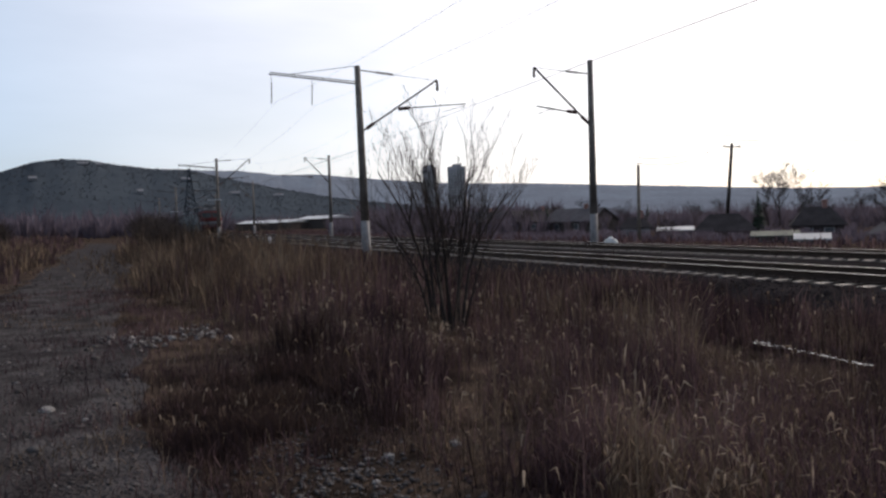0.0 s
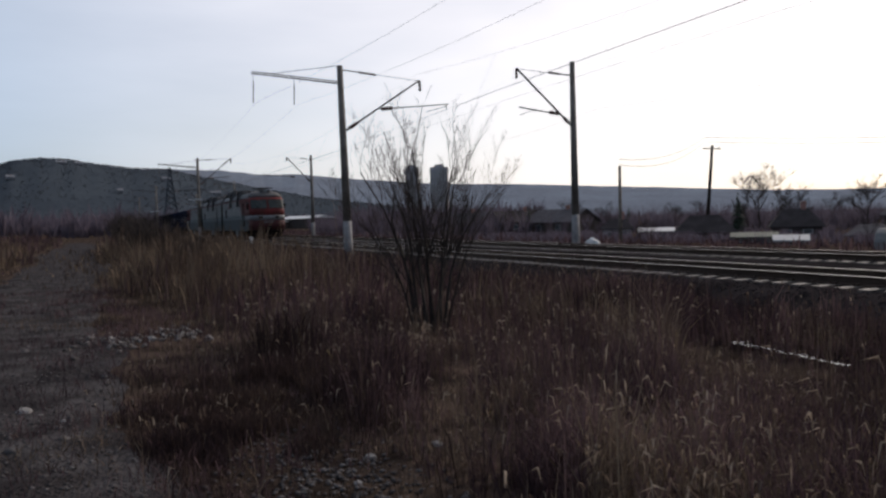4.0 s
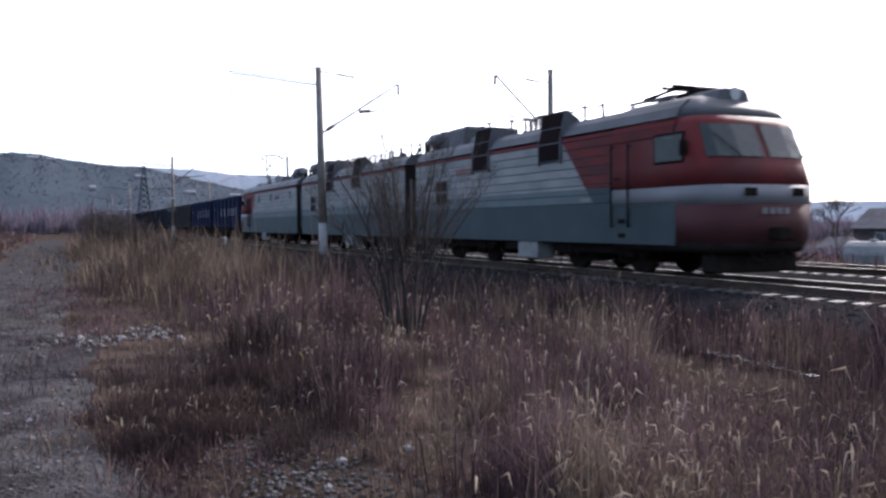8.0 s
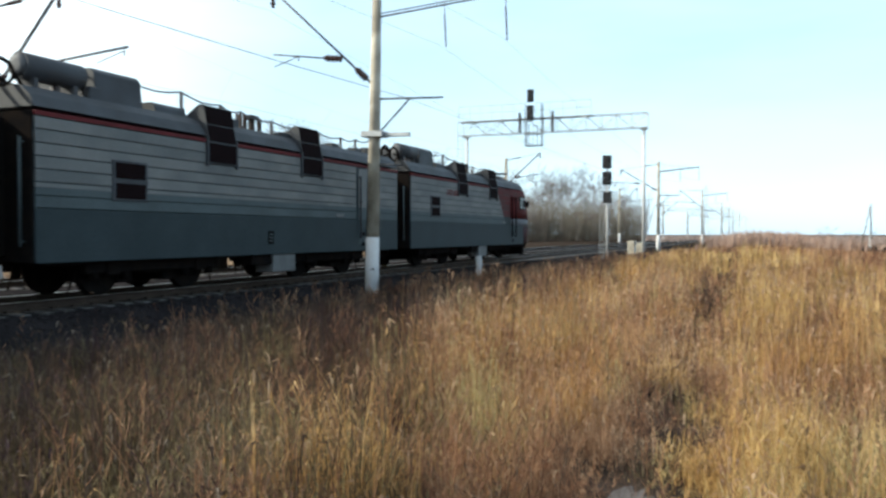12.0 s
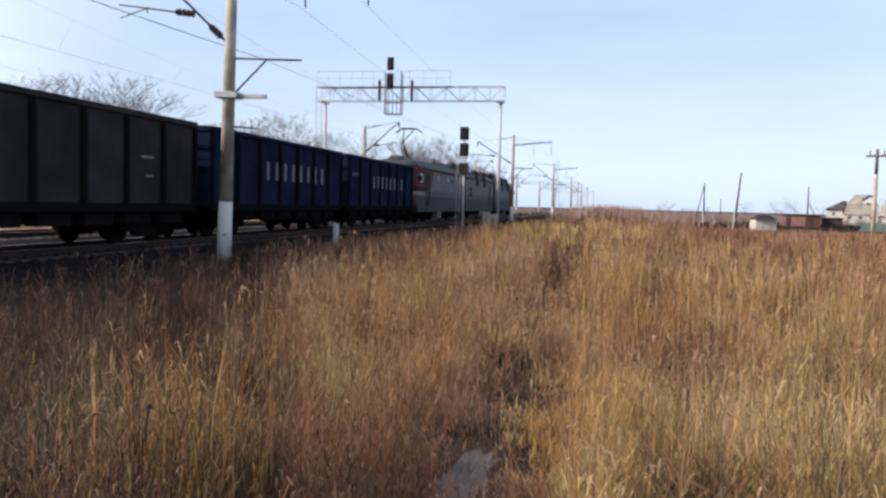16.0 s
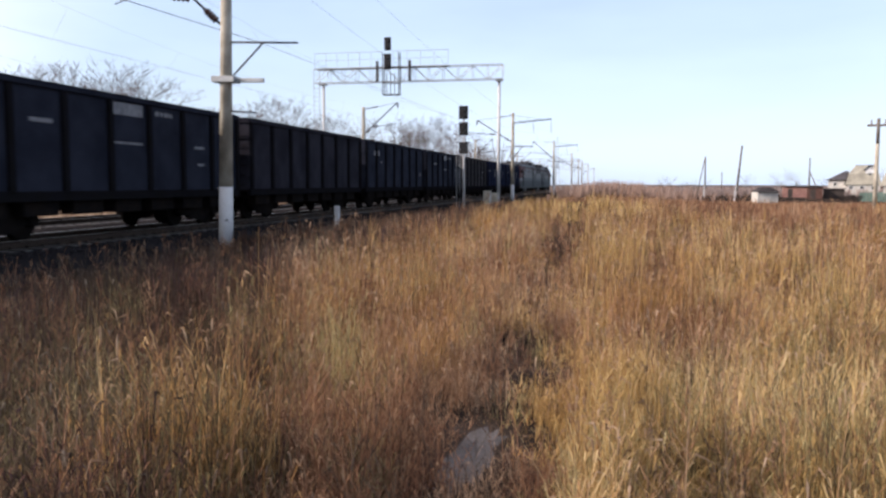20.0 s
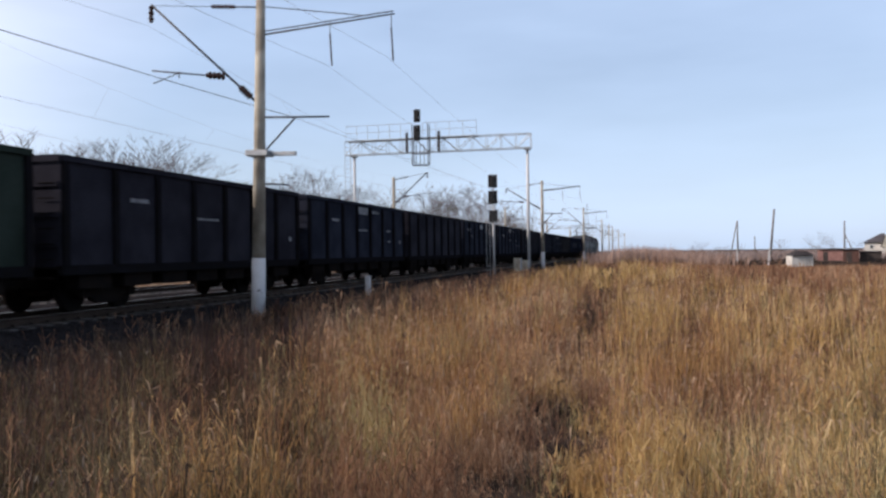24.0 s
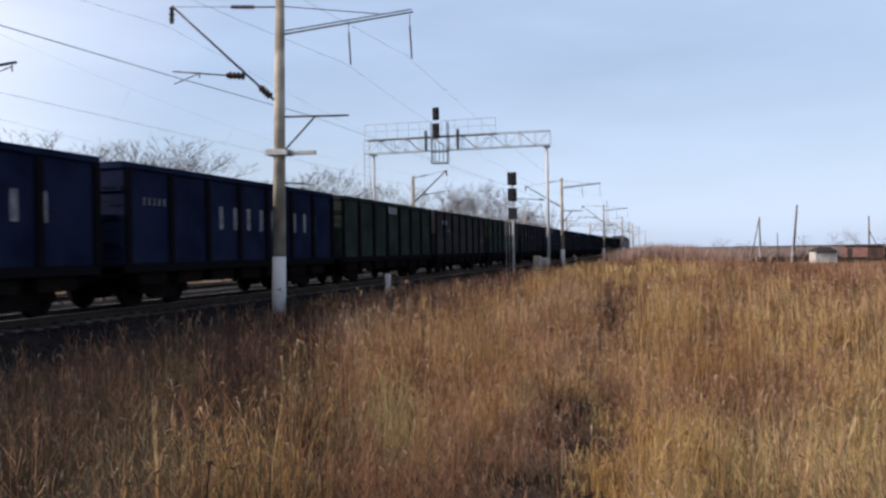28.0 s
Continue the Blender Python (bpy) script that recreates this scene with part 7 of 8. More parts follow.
# ---------------------------------------------------------------- houses and distance
def tiers(levels):
    """A roof of stacked rectangles (x0, x1, y0, y1, z)."""
    bm = bmesh.new()
    rings = [[bm.verts.new(p) for p in ((a, c, z), (b, c, z), (b, d, z), (a, d, z))] for a, b, c, d, z in levels]
    for lo, hi in zip(rings, rings[1:]):
        for i in range(4):
            bm.faces.new((lo[i], lo[(i + 1) % 4], hi[(i + 1) % 4], hi[i]))
    bm.faces.new(rings[0][::-1])
    bm.faces.new(rings[-1])
    return bm


def house(x, y, w, l, wall_h, roof_h, turn, wall, roof, label, windows=2, chimney=True, base=None, hip=0.0):
    z = float(height(x, y)) - 0.15 if base is None else base
    t = thing("house", label, "house", (x, y, z), turn, "village houses")
    part("wall", B((-l / 2, l / 2, -w / 2, w / 2, 0, wall_h)), wall, t)
    e = 0.35
    k = roof_h / (w / 2)
    if hip:
        bm = tiers(((-l / 2 - e, l / 2 + e, -w / 2 - e, w / 2 + e, wall_h - 0.05), (-l / 2 - e, l / 2 + e, -w / 2 - e, w / 2 + e, wall_h + 0.03), (-l / 2 + l * hip, l / 2 - l * hip, -0.08, 0.08, wall_h + roof_h)))
    else:
        bm = bmesh.new()
        prism(bm, [(-w / 2, wall_h), (w / 2, wall_h), (0, wall_h + roof_h)], -l / 2 + 0.05, l / 2 - 0.05)
        part("gable", bm, wall, t)
        bm = bmesh.new()
        prism(bm, [(-w / 2 - e, wall_h - e * k), (-w / 2 - e, wall_h - e * k + 0.1), (0, wall_h + roof_h + 0.12), (w / 2 + e, wall_h - e * k + 0.1), (w / 2 + e, wall_h - e * k), (0, wall_h + roof_h + 0.01)], -l / 2 - 0.3, l / 2 + 0.3)
    rf = part("roof", bm, roof, t)
    if chimney:
        part("chimney", B((l * 0.1, l * 0.1 + 0.5, -0.25, 0.25, wall_h + roof_h * 0.5, wall_h + roof_h + 0.7)), M_WALL_BRICK, rf)
    frame_mat = M_TOWER if base is None else M_ROOF_DARK
    for s in (-1, 1):
        for i in range(windows):
            u = -l / 2 + l * (i + 0.7) / (windows + 0.4)
            wd = part("window", B((u - 0.5, u + 0.5, s * (w / 2 + 0.02) - 0.04, s * (w / 2 + 0.02) + 0.04, wall_h * 0.38, wall_h * 0.8)), frame_mat, t)
            part("pane", B((u - 0.4, u + 0.4, s * (w / 2 + 0.05) - 0.02, s * (w / 2 + 0.05) + 0.02, wall_h * 0.42, wall_h * 0.76)), M_GLASS, wd)
    for s in (-1, 1):
        wd = part("window", B((s * (l / 2 + 0.02) - 0.04, s * (l / 2 + 0.02) + 0.04, -0.45, 0.45, wall_h * 0.4, wall_h * 0.8)), frame_mat, t)
        part("pane", B((s * (l / 2 + 0.05) - 0.02, s * (l / 2 + 0.05) + 0.02, -0.36, 0.36, wall_h * 0.44, wall_h * 0.76)), M_GLASS, wd)
    return t


for az, d, w, l, wh, rh, turn, wall, roof, lb in (
        (54.8, 90, 2.6, 2.9, 1.4, 1.1, 54, M_TOWER, M_ROOF_DARK, "small pale house with a dark gable roof"),
        (52.2, 95, 3.0, 3.4, 1.05, 0.28, 52, M_WALL_WOOD, M_ROOF_WHITE, "low dark shed with a pale metal roof"),
        (49.1, 88, 4.4, 5.5, 0.95, 1.75, 51, M_WALL_WOOD, M_ROOF_DARK, "dark wooden house with a broad dark roof"),
        (46.0, 66, 1.8, 2.8, 0.72, 0.22, 46, M_WALL_WOOD, M_ROOF_GREENISH, "low dark lean-to with a dull greenish roof"),
        (43.8, 62, 1.3, 1.8, 0.56, 0.22, 44, M_WALL_WOOD, M_ROOF_WHITE, "low shed with a shining pale roof"),
        (43.5, 95, 4.2, 4.8, 1.2, 1.95, 47, M_WALL_WOOD, M_ROOF_DARK, "dark wooden house with a steep roof"),
        (39.2, 80, 3.2, 3.4, 0.65, 0.95, 36, M_WALL_WOOD, M_ROOF_SLATE, "old wooden house with a grey roof"),
        (35.0, 92, 7, 9, 2.3, 1.8, 10, M_WALL_WOOD, M_ROOF_SLATE, "dark house with a slate-grey roof"),
        (30.0, 85, 6, 8, 2.2, 1.7, 80, M_WALL_WOOD, M_ROOF_DARK, "small dark wooden village house"),
        (24.0, 90, 7, 9, 2.3, 1.8, 20, M_WALL_BRICK, M_ROOF_SLATE, "red brick house with a grey roof"),
        (15.0, 88, 7, 9, 2.4, 1.8, 0, M_WALL_PALE, M_ROOF_DARK, "pale plastered house with a dark roof"),
        (5.0, 92, 7, 10, 2.4, 1.9, 12, M_WALL_WOOD, M_ROOF_SLATE, "wooden house with a grey roof"),
        (-8.0, 90, 7, 9, 2.4, 1.8, -10, M_WALL_PALE, M_ROOF_DARK, "pale plastered house with a dark roof"),
        (58.5, 130, 7, 9, 2.2, 1.8, 20, M_WALL_WOOD, M_ROOF_SLATE, "old wooden house with a grey roof"),
        (61.5, 145, 7, 9, 2.2, 1.8, 80, M_WALL_WOOD, M_ROOF_DARK, "dark wooden house among trees"),
        (65.0, 160, 7, 9, 2.2, 1.8, 30, M_WALL_WOOD, M_ROOF_SLATE, "dark house among bare trees"),
        (-112.5, 155, 8, 10, 2.8, 2.6, 50, M_WALL_PALE, M_ROOF_SLATE, "pale village house with a grey roof")):
    x, y = polar(az, d)
    house(x, y, w, l, wh, rh, turn, wall, roof, lb, chimney=wh > 1.15 and rh > 1, hip=0.24 if 39 < az < 55 and rh > 0.9 else 0.0)

kx, ky = polar(-99.4, 101)
k = thing("garden_hut", "small pale hut with a dark hipped roof", "hut", (kx, ky, float(height(kx, ky))), 10)
part("wall", B((-1.0, 1.0, -1.15, 1.15, 0, 1.35)), M_WALL_PALE, k)
bm = bmesh.new()
tube(bm, (0, 0, 1.32), (0, 0, 1.85), 1.75, 0.75, 4)
bmesh.ops.rotate(bm, verts=bm.verts, cent=(0, 0, 0), matrix=Matrix.Rotation(math.pi / 4, 3, "Z"))
part("roof", bm, M_ROOF_DARK, k)
part("door", B((-1.03, -1.0, -0.35, 0.35, 0.05, 1.15)), M_WALL_PALE, k)
for j in range(6):
    fx, fy = polar(-105.55 - j * 1.37, 118 - j * 2)
    t = thing("fence_panel", "blue-green board fence panel before the houses", "fence", (fx, fy, float(height(fx, fy)) - 0.1), -102, "village fence")
    for i in range(9):
        part("board", B((-1.4 + i * 0.31, -1.4 + i * 0.31 + 0.28, -0.02, 0.02, 0.05, 1.25 + 0.05 * ((i * 7) % 3))), M_FENCE_GREEN, t)
    part("fence_rail", B((-1.4, 1.4, 0.02, 0.07, 0.4, 0.48), (-1.4, 1.4, 0.02, 0.07, 0.95, 1.03)), M_FENCE_GREEN, t)


def small_window(t, x, y, z, w, h):
    wd = part("window", B((x - w / 2, x + w / 2, y - 0.05, y + 0.02, z, z + h)), M_WHITE_PAINT, t)
    part("pane", B((x - w / 2 + 0.08, x + w / 2 - 0.08, y - 0.07, y - 0.05, z + 0.08, z + h - 0.08)), M_GLASS, wd)


def mansard_house(az, d):
    """A house under a broad two-pitched roof, with a white dormer and a lower wing."""
    x, y = polar(az, d)
    g = float(height(x, y)) - 0.1
    t = thing("house", "village house with a broad weathered beige roof and a white dormer", "house", (x, y, g), az, "village houses")
    e = -g
    part("wall", B((-2.6, 3.6, -2.8, 2.8, 0, 1.4 + e)), M_WALL_PALE, t, "pale plastered wall")
    rf = part("roof", tiers(((-2.85, 3.85, -3.05, 3.05, 1.3 + e), (-2.15, 3.4, -2.4, 2.4, 3.6 + e), (-0.95, 2.7, -0.3, 0.3, 5.25 + e))), M_ROOF_SUNNY, t, "weathered beige sheet roof")
    part("ridge_cap", B((-1.0, 2.75, -0.33, 0.33, 5.25 + e, 5.33 + e)), M_ROOF_SLATE, rf)
    part("verge_board", T(((-2.9, -3.06, 1.3 + e), (-2.2, -2.44, 3.6 + e), 0.09, 0.09, 5)), M_ROOF_DARK, rf)
    dormer = part("dormer", B((0.85, 2.75, -2.35, 0, 3.5 + e, 4.5 + e)), M_WHITE_PAINT, t, "white dormer under the ridge")
    bm = bmesh.new()
    va = [bm.verts.new((x2, -2.6, z + e)) for x2, z in ((0.55, 4.4), (1.8, 5.42), (3.05, 4.75), (3.05, 4.65), (1.8, 5.28), (0.55, 4.28))]
    vb = [bm.verts.new((v.co.x, 0.2, v.co.z)) for v in va]
    for i in range(6):
        bm.faces.new((va[i], va[(i + 1) % 6], vb[(i + 1) % 6], vb[i]))
    bm.faces.new((va[0], va[5], va[4], va[1]))
    bm.faces.new((va[1], va[4], va[3], va[2]))
    bm.faces.new((vb[0], vb[1], vb[4], vb[5]))
    bm.faces.new((vb[1], vb[2], vb[3], vb[4]))
    bmesh.ops.recalc_face_normals(bm, faces=bm.faces)
    part("dormer_roof", bm, M_ROOF_DARK, dormer)
    bm = bmesh.new()
    va = [bm.verts.new((x2, -2.3, z + e)) for x2, z in ((0.7, 4.4), (2.95, 4.7), (1.8, 5.26))]
    vb = [bm.verts.new((v.co.x, 0.1, v.co.z)) for v in va]
    for i in range(3):
        bm.faces.new((va[i], va[(i + 1) % 3], vb[(i + 1) % 3], vb[i]))
    bm.faces.new(va[::-1])
    bm.faces.new(vb)
    bmesh.ops.recalc_face_normals(bm, faces=bm.faces)
    part("gable", bm, M_WHITE_PAINT, dormer)
    small_window(t, 1.7, -2.42, 3.1 + e, 0.7, 0.7)
    for wx2 in (-1.6, 0.4, 2.4):
        small_window(t, wx2, -2.8, 0.3 + e, 0.8, 0.8)
    wing = part("wing", B((-5.9, -2.3, -1.6, 2.0, 0, 2.35 + e)), M_WALL_PALE, t, "pale lower wing")
    part("wing_roof", tiers(((-6.3, -2.2, -2.0, 2.3, 2.25 + e), (-2.9, -2.2, -0.3, 1.4, 4.1 + e))), M_ROOF_SLATE, wing, "grey hipped roof")
    small_window(t, -4.6, -1.62, 1.0 + e, 0.7, 0.8)


mansard_house(-104.9, 190)
x, y = polar(-107.3, 170)
g = float(height(x, y)) - 0.1
t = thing("house", "village house with a steep weathered roof", "house", (x, y, g), -107.3, "village houses")
part("wall", B((-3.2, 3.2, -2.6, 2.6, 0, 1.3 - g)), M_WALL_PALE, t)
rf = part("roof", tiers(((-3.9, 3.9, -2.9, 2.9, 1.1 - g), (-2.7, 2.7, -0.2, 0.2, 4.3 - g))), M_ROOF_SUNNY, t, "steep weathered sheet roof")
part("chimney", B((0.8, 1.3, -0.25, 0.25, 3.9 - g, 5.0 - g)), M_WALL_BRICK, rf)
for wx in (-1.8, 0.0, 1.8):
    small_window(t, wx, -2.62, 0.2 - g, 0.8, 0.8)


def low_shed(az, d, w, top, wall, roof, label, over=0.15):
    x, y = polar(az, d)
    g = float(height(x, y)) - 0.1
    t = thing("shed", label, "shed", (x, y, g), az, "village sheds")
    part("wall", B((-w / 2, w / 2, -1.2, 1.2, 0, top - g)), wall, t)
    part("roof", tiers(((-w / 2 - over, w / 2 + over, -1.4, 1.4, top - g), (-w / 2 - over, w / 2 + over, -1.2, 1.4, top - g + 0.14))), roof, t)
    part("door", B((-w * 0.3, -w * 0.3 + 0.75, -1.24, -1.2, 0.05, (top - g) * 0.85)), M_WALL_WOOD, t)


low_shed(-101.25, 152, 4.2, 0.92, M_WALL_BRICK, M_ROOF_DARK, "low reddish brick shed with a dark flat roof", -0.35)
low_shed(-102.35, 136, 2.1, 0.95, M_WALL_RUST, M_ROOF_DARK, "small dark brown shed among the gardens")
low_shed(-103.45, 139, 2.9, 0.62, M_WALL_WOOD, M_ROOF_DARK, "low dark wooden lean-to among the gardens")
for az, d, sc in ((-104.45, 113, 0.42), (-104.85, 112, 0.38), (-103.9, 114, 0.34)):
    x, y = polar(az, d)
    plant("shrub", THICKET, (x, y, float(height(x, y)) - 0.05), sc, az * 37 % 360, "bare tangled shrub before the garden fence", "garden shrubs")

wooden_pole(*polar(49.0, 96), 10.5, 4.3, "leaning dark wooden power pole with a crossarm above the houses", 1, axis_turn=45, girth=1.5)
wooden_pole(*polar(54.6, 62), 5.9, 0.5, "thin greyish wooden power pole beside the railway", 0, axis_turn=45, foot=False, pale=True)
wooden_pole(*polar(-97.6, 110), 7.3, 5.0, "leaning wooden power pole with a pale foot", 0, axis_turn=0)
wooden_pole(*polar(-95.7, 150), 7.2, -0.8, "wooden power pole propped by a strut", 0, (-1.5, 6.9), axis_turn=10)
wooden_pole(*polar(-96.75, 210), 5.3, -1, "thin distant wooden pole", 0, foot=False)
wooden_pole(*polar(-102.0, 160), 7.1, 0.3, "wooden power pole propped by a strut", 0, (2.1, 4.6), axis_turn=190)
wooden_pole(*polar(-105.75, 52), 5.6, 0.3, "pale concrete power pole with a dark crossarm head", 1, axis_turn=5, painted=True)
wooden_pole(*polar(-108.0, 95), 7.5, 6, "leaning wooden power pole", 1, axis_turn=0)
a, b, c = Vector((*polar(49.0, 96), 9.6)), Vector((*polar(54.6, 62), 5.4)), Vector((*polar(20, 100), 8.2))
wire("power_line", [tuple(b), tuple(a), tuple(c)], 0.022, "thin village power line", sag=0.8)
wire("power_line", [tuple(b - Vector((0, 0, 0.4))), tuple(a - Vector((0, 0, 0.5))), tuple(c)], 0.022, "thin village power line", sag=1.0)

wx, wy = polar(56.5, 50)
k = thing("white_cistern", "white round-topped steel cistern beside the railway", "tank", (wx, wy, float(height(wx, wy)) - 0.05), -35)
bm = bmesh.new()
prism(bm, [(-0.5, 0), (0.5, 0), (0.5, 0.3), (0.36, 0.55), (0.12, 0.66), (-0.12, 0.66), (-0.36, 0.55), (-0.5, 0.3)], -0.45, 0.45)
k.scale = (0.95,) * 3
part("body", bm, M_WHITE_PAINT, k, bevel=0.03)
part("hatch", T(((0, 0, 0.63), (0, 0, 0.74), 0.14, 0.14, 12)), M_WHITE_PAINT, k)

wx, wy = polar(37.6, 47)
k = thing("garden_tank", "large dull grey round-topped tank in a garden", "tank", (wx, wy, float(height(wx, wy)) - 0.05), 20)
bm = bmesh.new()
prism(bm, [(-0.9, 0), (0.9, 0), (0.9, 0.55), (0.7, 0.95), (0.3, 1.18), (-0.3, 1.18), (-0.7, 0.95), (-0.9, 0.55)], -1.0, 1.0)
part("body", bm, M_BOX_WHITE, k, bevel=0.06)
part("hatch", T(((0.2, 0, 1.14), (0.2, 0, 1.3), 0.22, 0.22, 12)), M_BOX_WHITE, k)
# long pale sheds far along the line
for az0, az1, d, h, lb in ((81.5, 77.9, 330, 3.6, "long low shed with a pale roof"), (77.4, 75.0, 320, 4.6, "storage building with white end wall")):
    p, q = Vector((*polar(az0, d), 0)), Vector((*polar(az1, d * 0.93), 0))
    m = (p + q) / 2
    t = thing("shed", lb, "building", (m.x, m.y, float(height(m.x, m.y)) - 0.3), math.degrees(math.atan2(q.y - p.y, q.x - p.x)), "sheds by the line")
    L = (q - p).length
    part("wall", B((-L / 2, L / 2, -5, 5, 0, h - 0.6)), M_WALL_WOOD, t)
    bm = bmesh.new()
    prism(bm, [(-5.3, h - 0.6), (5.3, h - 0.6), (0, h + 0.5)], -L / 2 - 0.3, L / 2 + 0.3)
    part("roof", bm, M_ROOF_WHITE, t)
    for i in range(6):
        u = -L / 2 + L * (i + 0.5) / 6
        part("gate", B((u - 1.2, u + 1.2, -5.06, -5.0, 0.1, h - 1.2)), M_WALL_WOOD, t)

# two apartment towers on the skyline
for az, d, w, h, lb in ((68.85, 950, 15, 64, "distant narrow apartment tower"), (66.95, 940, 20, 63, "distant broad apartment tower")):
    x, y = polar(az, d)
    t = thing("apartment_tower", lb, "tower block", (x, y, -2), az - 5, "apartment towers on the skyline")
    part("wall", B((-w / 2, w / 2, -8, 8, 0, h)), M_TOWER, t)
    part("roof_house", B((-w / 4, w / 4, -4, 4, h, h + 3)), M_TOWER, t)
    bm = B(*[(-w / 2 + w * (i + 0.25) / 6, -w / 2 + w * (i + 0.75) / 6, -8.15, -7.95, 3 + j * 3.2, 4.8 + j * 3.2) for i in range(6) for j in range(18)])
    part("window_rows", bm, M_GLASS, t)["kind"] = "stuff"

# power pylon
px0, py0 = polar(85.1, 330)
t = thing("pylon", "dark lattice power pylon before the hill", "pylon", (px0, py0, -1))
bm = bmesh.new()
H = 25.0
for k in range(12):
    z0, z1 = H * k / 12, H * (k + 1) / 12
    w0, w1 = 3.0 * (1 - k / 12) ** 1.2 + 0.35, 3.0 * (1 - (k + 1) / 12) ** 1.2 + 0.35
    for sx, sy in ((1, 1), (1, -1), (-1, 1), (-1, -1)):
        tube(bm, (sx * w0, sy * w0, z0), (sx * w1, sy * w1, z1), 0.17, n=4)
        tube(bm, (sx * w0, sy * w0, z0), (-sx * w1, sy * w1, z1), 0.14, n=4)
        tube(bm, (sx * w0, sy * w0, z0), (sx * w1, -sy * w1, z1), 0.14, n=4)
# pylon steel takes the hill's haze-tinted colour
part("lattice", bm, M_FOREST, t)
for z in (16.5, 20, 23):
    part("crossarm", T(((0, -3.4, z), (0, 3.4, z), 0.14, 0.14, 4)), M_STEEL, t)


def ridge(name, outline, d, depth, material, label, rough, seed):
    """A wooded ridge: its skyline given as yaw and height in degrees, falling to the plain towards the viewer."""
    az = np.arange(outline[0][0], outline[-1][0], -0.12) if outline[0][0] > outline[-1][0] else np.arange(outline[0][0], outline[-1][0], 0.12)
    k = np.array(sorted(outline))
    el = np.interp(az, k[:, 0], k[:, 1])
    us = np.linspace(0, 1, 34 if d < 2000 else 12)
    V = []
    for a, e in zip(az, el):
        x0, y0 = polar(a, 1)
        for u in us:
            dist = d - depth * (1 - u) if u <= 1 else d
            zt = EYE_Z + d * math.tan(radians(e))
            f = math.sin(u * math.pi / 2) ** 1.3
            bump = noise.noise((a * 1.1 + seed, u * 4, 1.0)) * 0.05 + noise.noise((a * 6 + seed, u * 30, 7.0)) * rough
            z = -6 + (zt + 6) * f * (1 + bump * 0.5 * (1 - u * 0.6)) + noise.noise((a * 9, u * 40, seed)) * 3.0 * rough * 10 * 0.2
            V.append((x0 * dist, y0 * dist, z))
        V.append((x0 * (d + 300), y0 * (d + 300), -20))
    n = len(us) + 1
    i, j = np.meshgrid(np.arange(len(az) - 1), np.arange(n - 1), indexing="ij")
    q = (i * n + j).ravel()
    F = np.stack([q, q + n, q + n + 1, q + 1], 1)
    return tagged(new(name, fast_mesh(name, np.array(V), [F], material, True)), label, "hill", kind="structure")


ridge("hill", [(112, 1.40), (104, 2.42), (99, 3.07), (96.3, 3.50), (94.4, 4.09), (92.8, 4.28), (91.1, 4.19), (89.8, 3.95), (87.4, 3.67), (85.2, 3.58), (83, 3.07), (80, 2.42), (76, 1.67), (72, 1.12), (68, 0.65)], 1300, 800, M_FOREST, "wooded hill with blue haze put into its colour", 0.003, 3)
ridge("hazy_ridge", [(100, 3.2), (88, 3.6), (85.2, 3.75), (81.6, 3.6), (79, 3.3), (76.7, 3.3), (72.8, 2.9), (70.4, 2.7), (67.3, 2.45), (61.4, 2.25), (57.2, 2.0), (52, 1.72), (45, 1.3), (39.8, 1.15), (30, 1.2), (10, 1.0), (-20, 0.8), (-45, 0.5)], 2300, 900, M_FOREST_FAR, "low wooded ridge on the skyline, tinted for blue haze", 0.03, 9)
# tree crowns on the hill
hx = np.random.default_rng(8)
n = 13000
az = hx.uniform(70, 104, n)
u = hx.random(n) ** 0.7
k = np.array(sorted([(104, 2.42), (99, 3.07), (96.3, 3.50), (94.4, 4.09), (92.8, 4.28), (91.1, 4.19), (89.8, 3.95), (87.4, 3.67), (85.2, 3.58), (83, 3.07), (80, 2.42), (76, 1.67), (72, 1.12), (70, 0.88)]))
zt = EYE_Z + 1300 * np.tan(np.radians(np.interp(az, k[:, 0], k[:, 1])))
dist = 1300 - 800 * (1 - u)
zz = -6 + (zt + 6) * np.sin(u * np.pi / 2) ** 1.3
pts = np.stack([-dist * np.sin(np.radians(az)), dist * np.cos(np.radians(az)), zz - 1.5], 1)
brush("hill_trees", pts[(u > 0.03) & (u < 0.94)], 1.2, 3.2, 0.5, M_HILL_BRUSH, "bare trees covering the hill, tinted bluish for haze", 71, twigs=5)
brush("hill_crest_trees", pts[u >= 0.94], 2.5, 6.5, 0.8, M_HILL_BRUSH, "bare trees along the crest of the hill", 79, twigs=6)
# a few pale houses scattered on the hillside
for az, u, w in ((91.6, 0.62, 22), (90.6, 0.64, 16), (86.6, 0.66, 14), (85.3, 0.5, 20), (88.2, 0.35, 9), (82.2, 0.42, 18), (94.5, 0.45, 14), (79.3, 0.5, 20)):
    dd = 1300 - 800 * (1 - u) - 14
    e = float(np.interp(az, k[:, 0], k[:, 1]))
    z = -6 + (EYE_Z + 1300 * math.tan(radians(e)) + 6) * math.sin(u * math.pi / 2) ** 1.3
    x, y = polar(az, dd)
    house(x, y, 7, w * 0.5, 2.4, 1.8, az + 4, M_HILL_HOUSE, M_HILL_HOUSE, "greyish house on the wooded hillside", base=z - 2)
# brush before the hill and along the horizon
n = 5200
az = hx.uniform(60, 110, n)
dist = hx.uniform(170, 520, n)
X, Y = -dist * np.sin(np.radians(az)), dist * np.cos(np.radians(az))
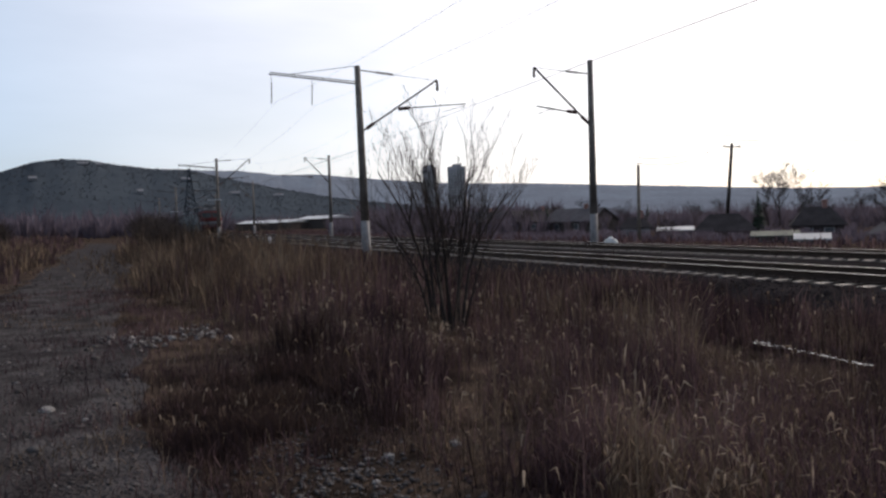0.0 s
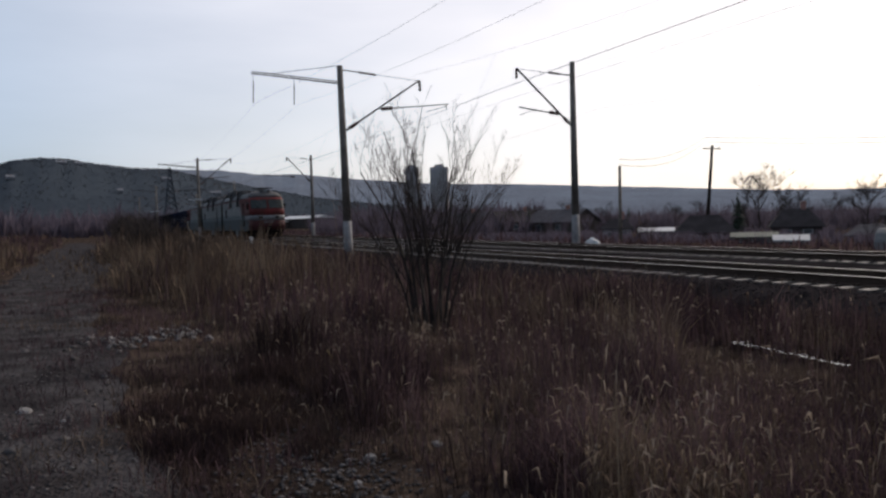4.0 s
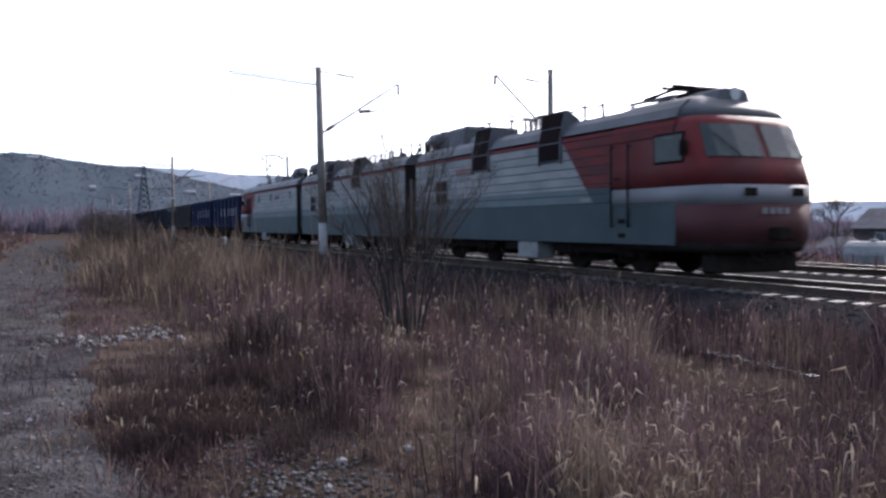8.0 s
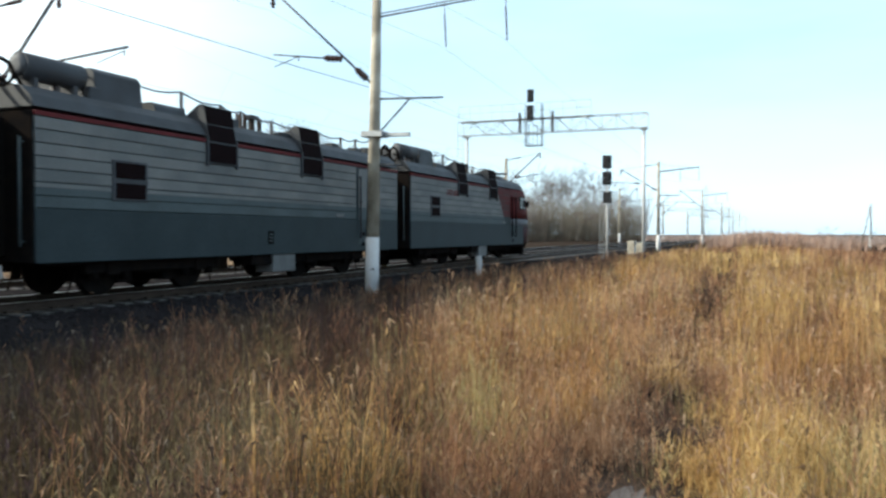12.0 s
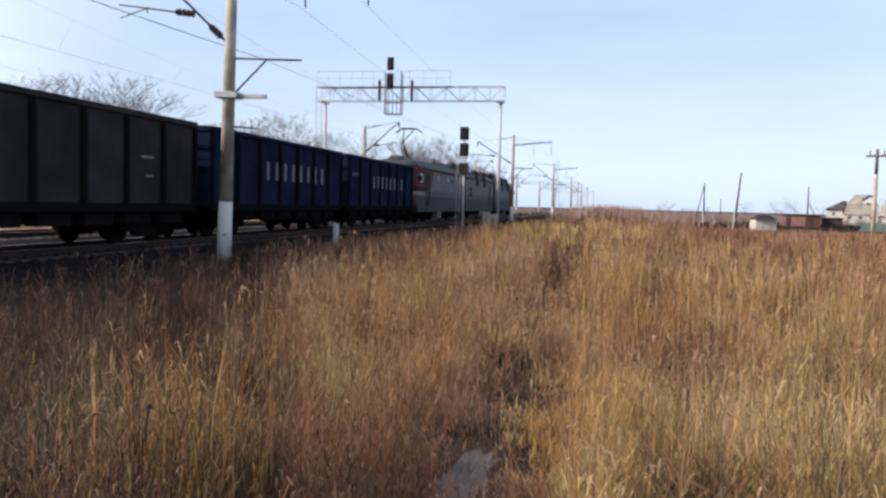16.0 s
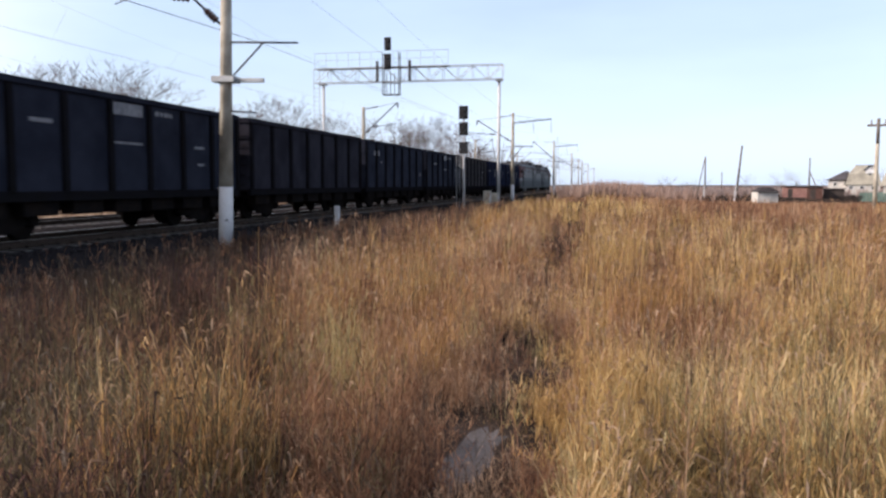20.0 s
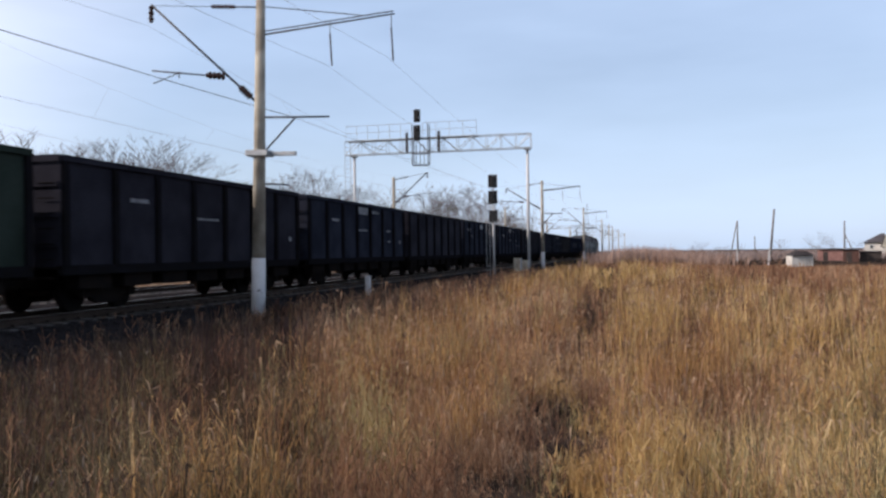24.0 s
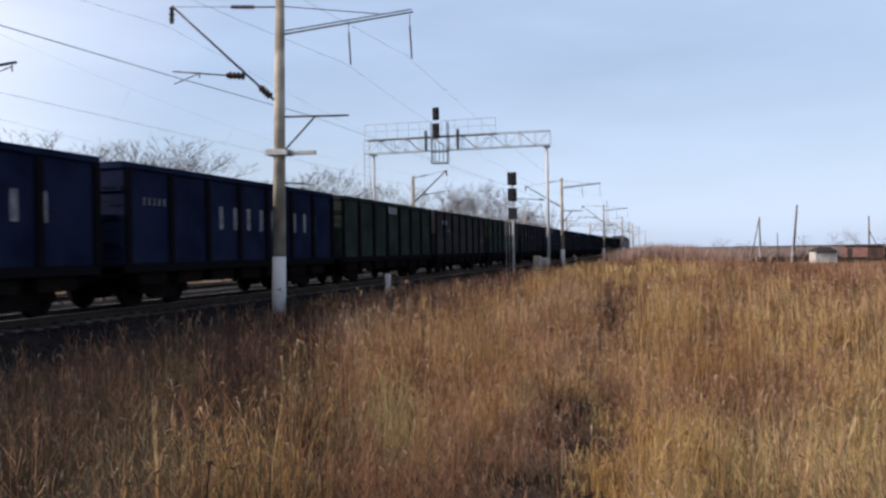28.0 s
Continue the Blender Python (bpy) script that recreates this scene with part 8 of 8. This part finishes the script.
brush("hill_foot_brush", np.stack([X, Y, height(X, Y) - 0.2], 1)[(dist > 345) | (az < 74) | (az > 83)], 2.5, 7.5, 0.2, M_BRUSH, "dark bare brush at the foot of the hill", 72)
n = 1500
az = np.concatenate([hx.uniform(34, 76, 1000), hx.uniform(84, 112, 500)])
dist = np.where(az < 76, hx.uniform(120, 240, n), hx.uniform(180, 320, n))
X, Y = -dist * np.sin(np.radians(az)), dist * np.cos(np.radians(az))
brush("village_thicket", np.stack([X, Y, height(X, Y) - 0.2], 1), 1.8, 4.8, 0.05, M_BRUSH, "tall dark bare thicket behind the village gardens", 76, twigs=20)
n = 4200
az = hx.uniform(24, 76, n)
dist = hx.uniform(62, 190, n)
X, Y = -dist * np.sin(np.radians(az)), dist * np.cos(np.radians(az))
ok = Y > 30
brush("garden_brush", np.stack([X, Y, height(X, Y) - 0.1], 1)[ok], 0.4, 1.2, 0.035, M_BRUSH, "dark tangled brush round the village gardens", 73)
n = 4200
az = -hx.uniform(82, 120, n)
dist = hx.uniform(150, 420, n)
X, Y = -dist * np.sin(np.radians(az)), dist * np.cos(np.radians(az))
brush("field_brush", np.stack([X, Y, height(X, Y) - 0.1], 1), 0.8, 2.0, 0.07, M_PINK_BRUSH, "low bare brush along the field's edge", 74)
n = 900
az = -np.abs(hx.normal(90.0, 2.4, n))
dist = hx.uniform(80, 150, n)
X, Y = -dist * np.sin(np.radians(az)), dist * np.cos(np.radians(az))
ok = Y < 7
brush("rosy_brush", np.stack([X, Y, height(X, Y) - 0.1], 1)[ok], 0.8, 2.1, 0.04, M_ROSY_BRUSH, "reddish bare brush at the meadow's far edge", 75)
for az, d, h in ((-93.2, 150, 3.8), (-94.8, 155, 3.3), (-101.06, 170, 5.6), (-98.3, 165, 3.4)):
    x, y = polar(az, d)
    m = LOW_TREES[int(d) % len(LOW_TREES)]
    plant("tree", m, (x, y, float(height(x, y)) - 0.2), h / top_of(m), az * 31 % 360, "bare bushy tree beyond the meadow", "field edge trees")
for i in range(46):
    az = rt.uniform(-116, -84)
    d = rt.uniform(190, 330)
    x, y = polar(az, d)
    m = rt.choice(LOW_TREES)
    plant("tree", m, (x, y, float(height(x, y)) - 0.3), rt.choice((2.4, 3.0, 3.4, 4.2, 6.0)) / top_of(m), rt.uniform(0, 360), "low bare bush-like tree at the field's edge", "field edge trees")


# ---------------------------------------------------------------- what moves
def motions():
    times = [i * 0.5 for i in range(57)]
    for t, o, wheels in TRAIN:
        walk(t, [(s, pose(run(s) - o, TRACK_Y, 0)) for s in times])
        for w, x, r in wheels:
            walk(w, [(i / 30, pose(x, 0, r, 0, math.degrees(run(i / 30) / r) % 360, 0)) for i in range(841)])


motions()
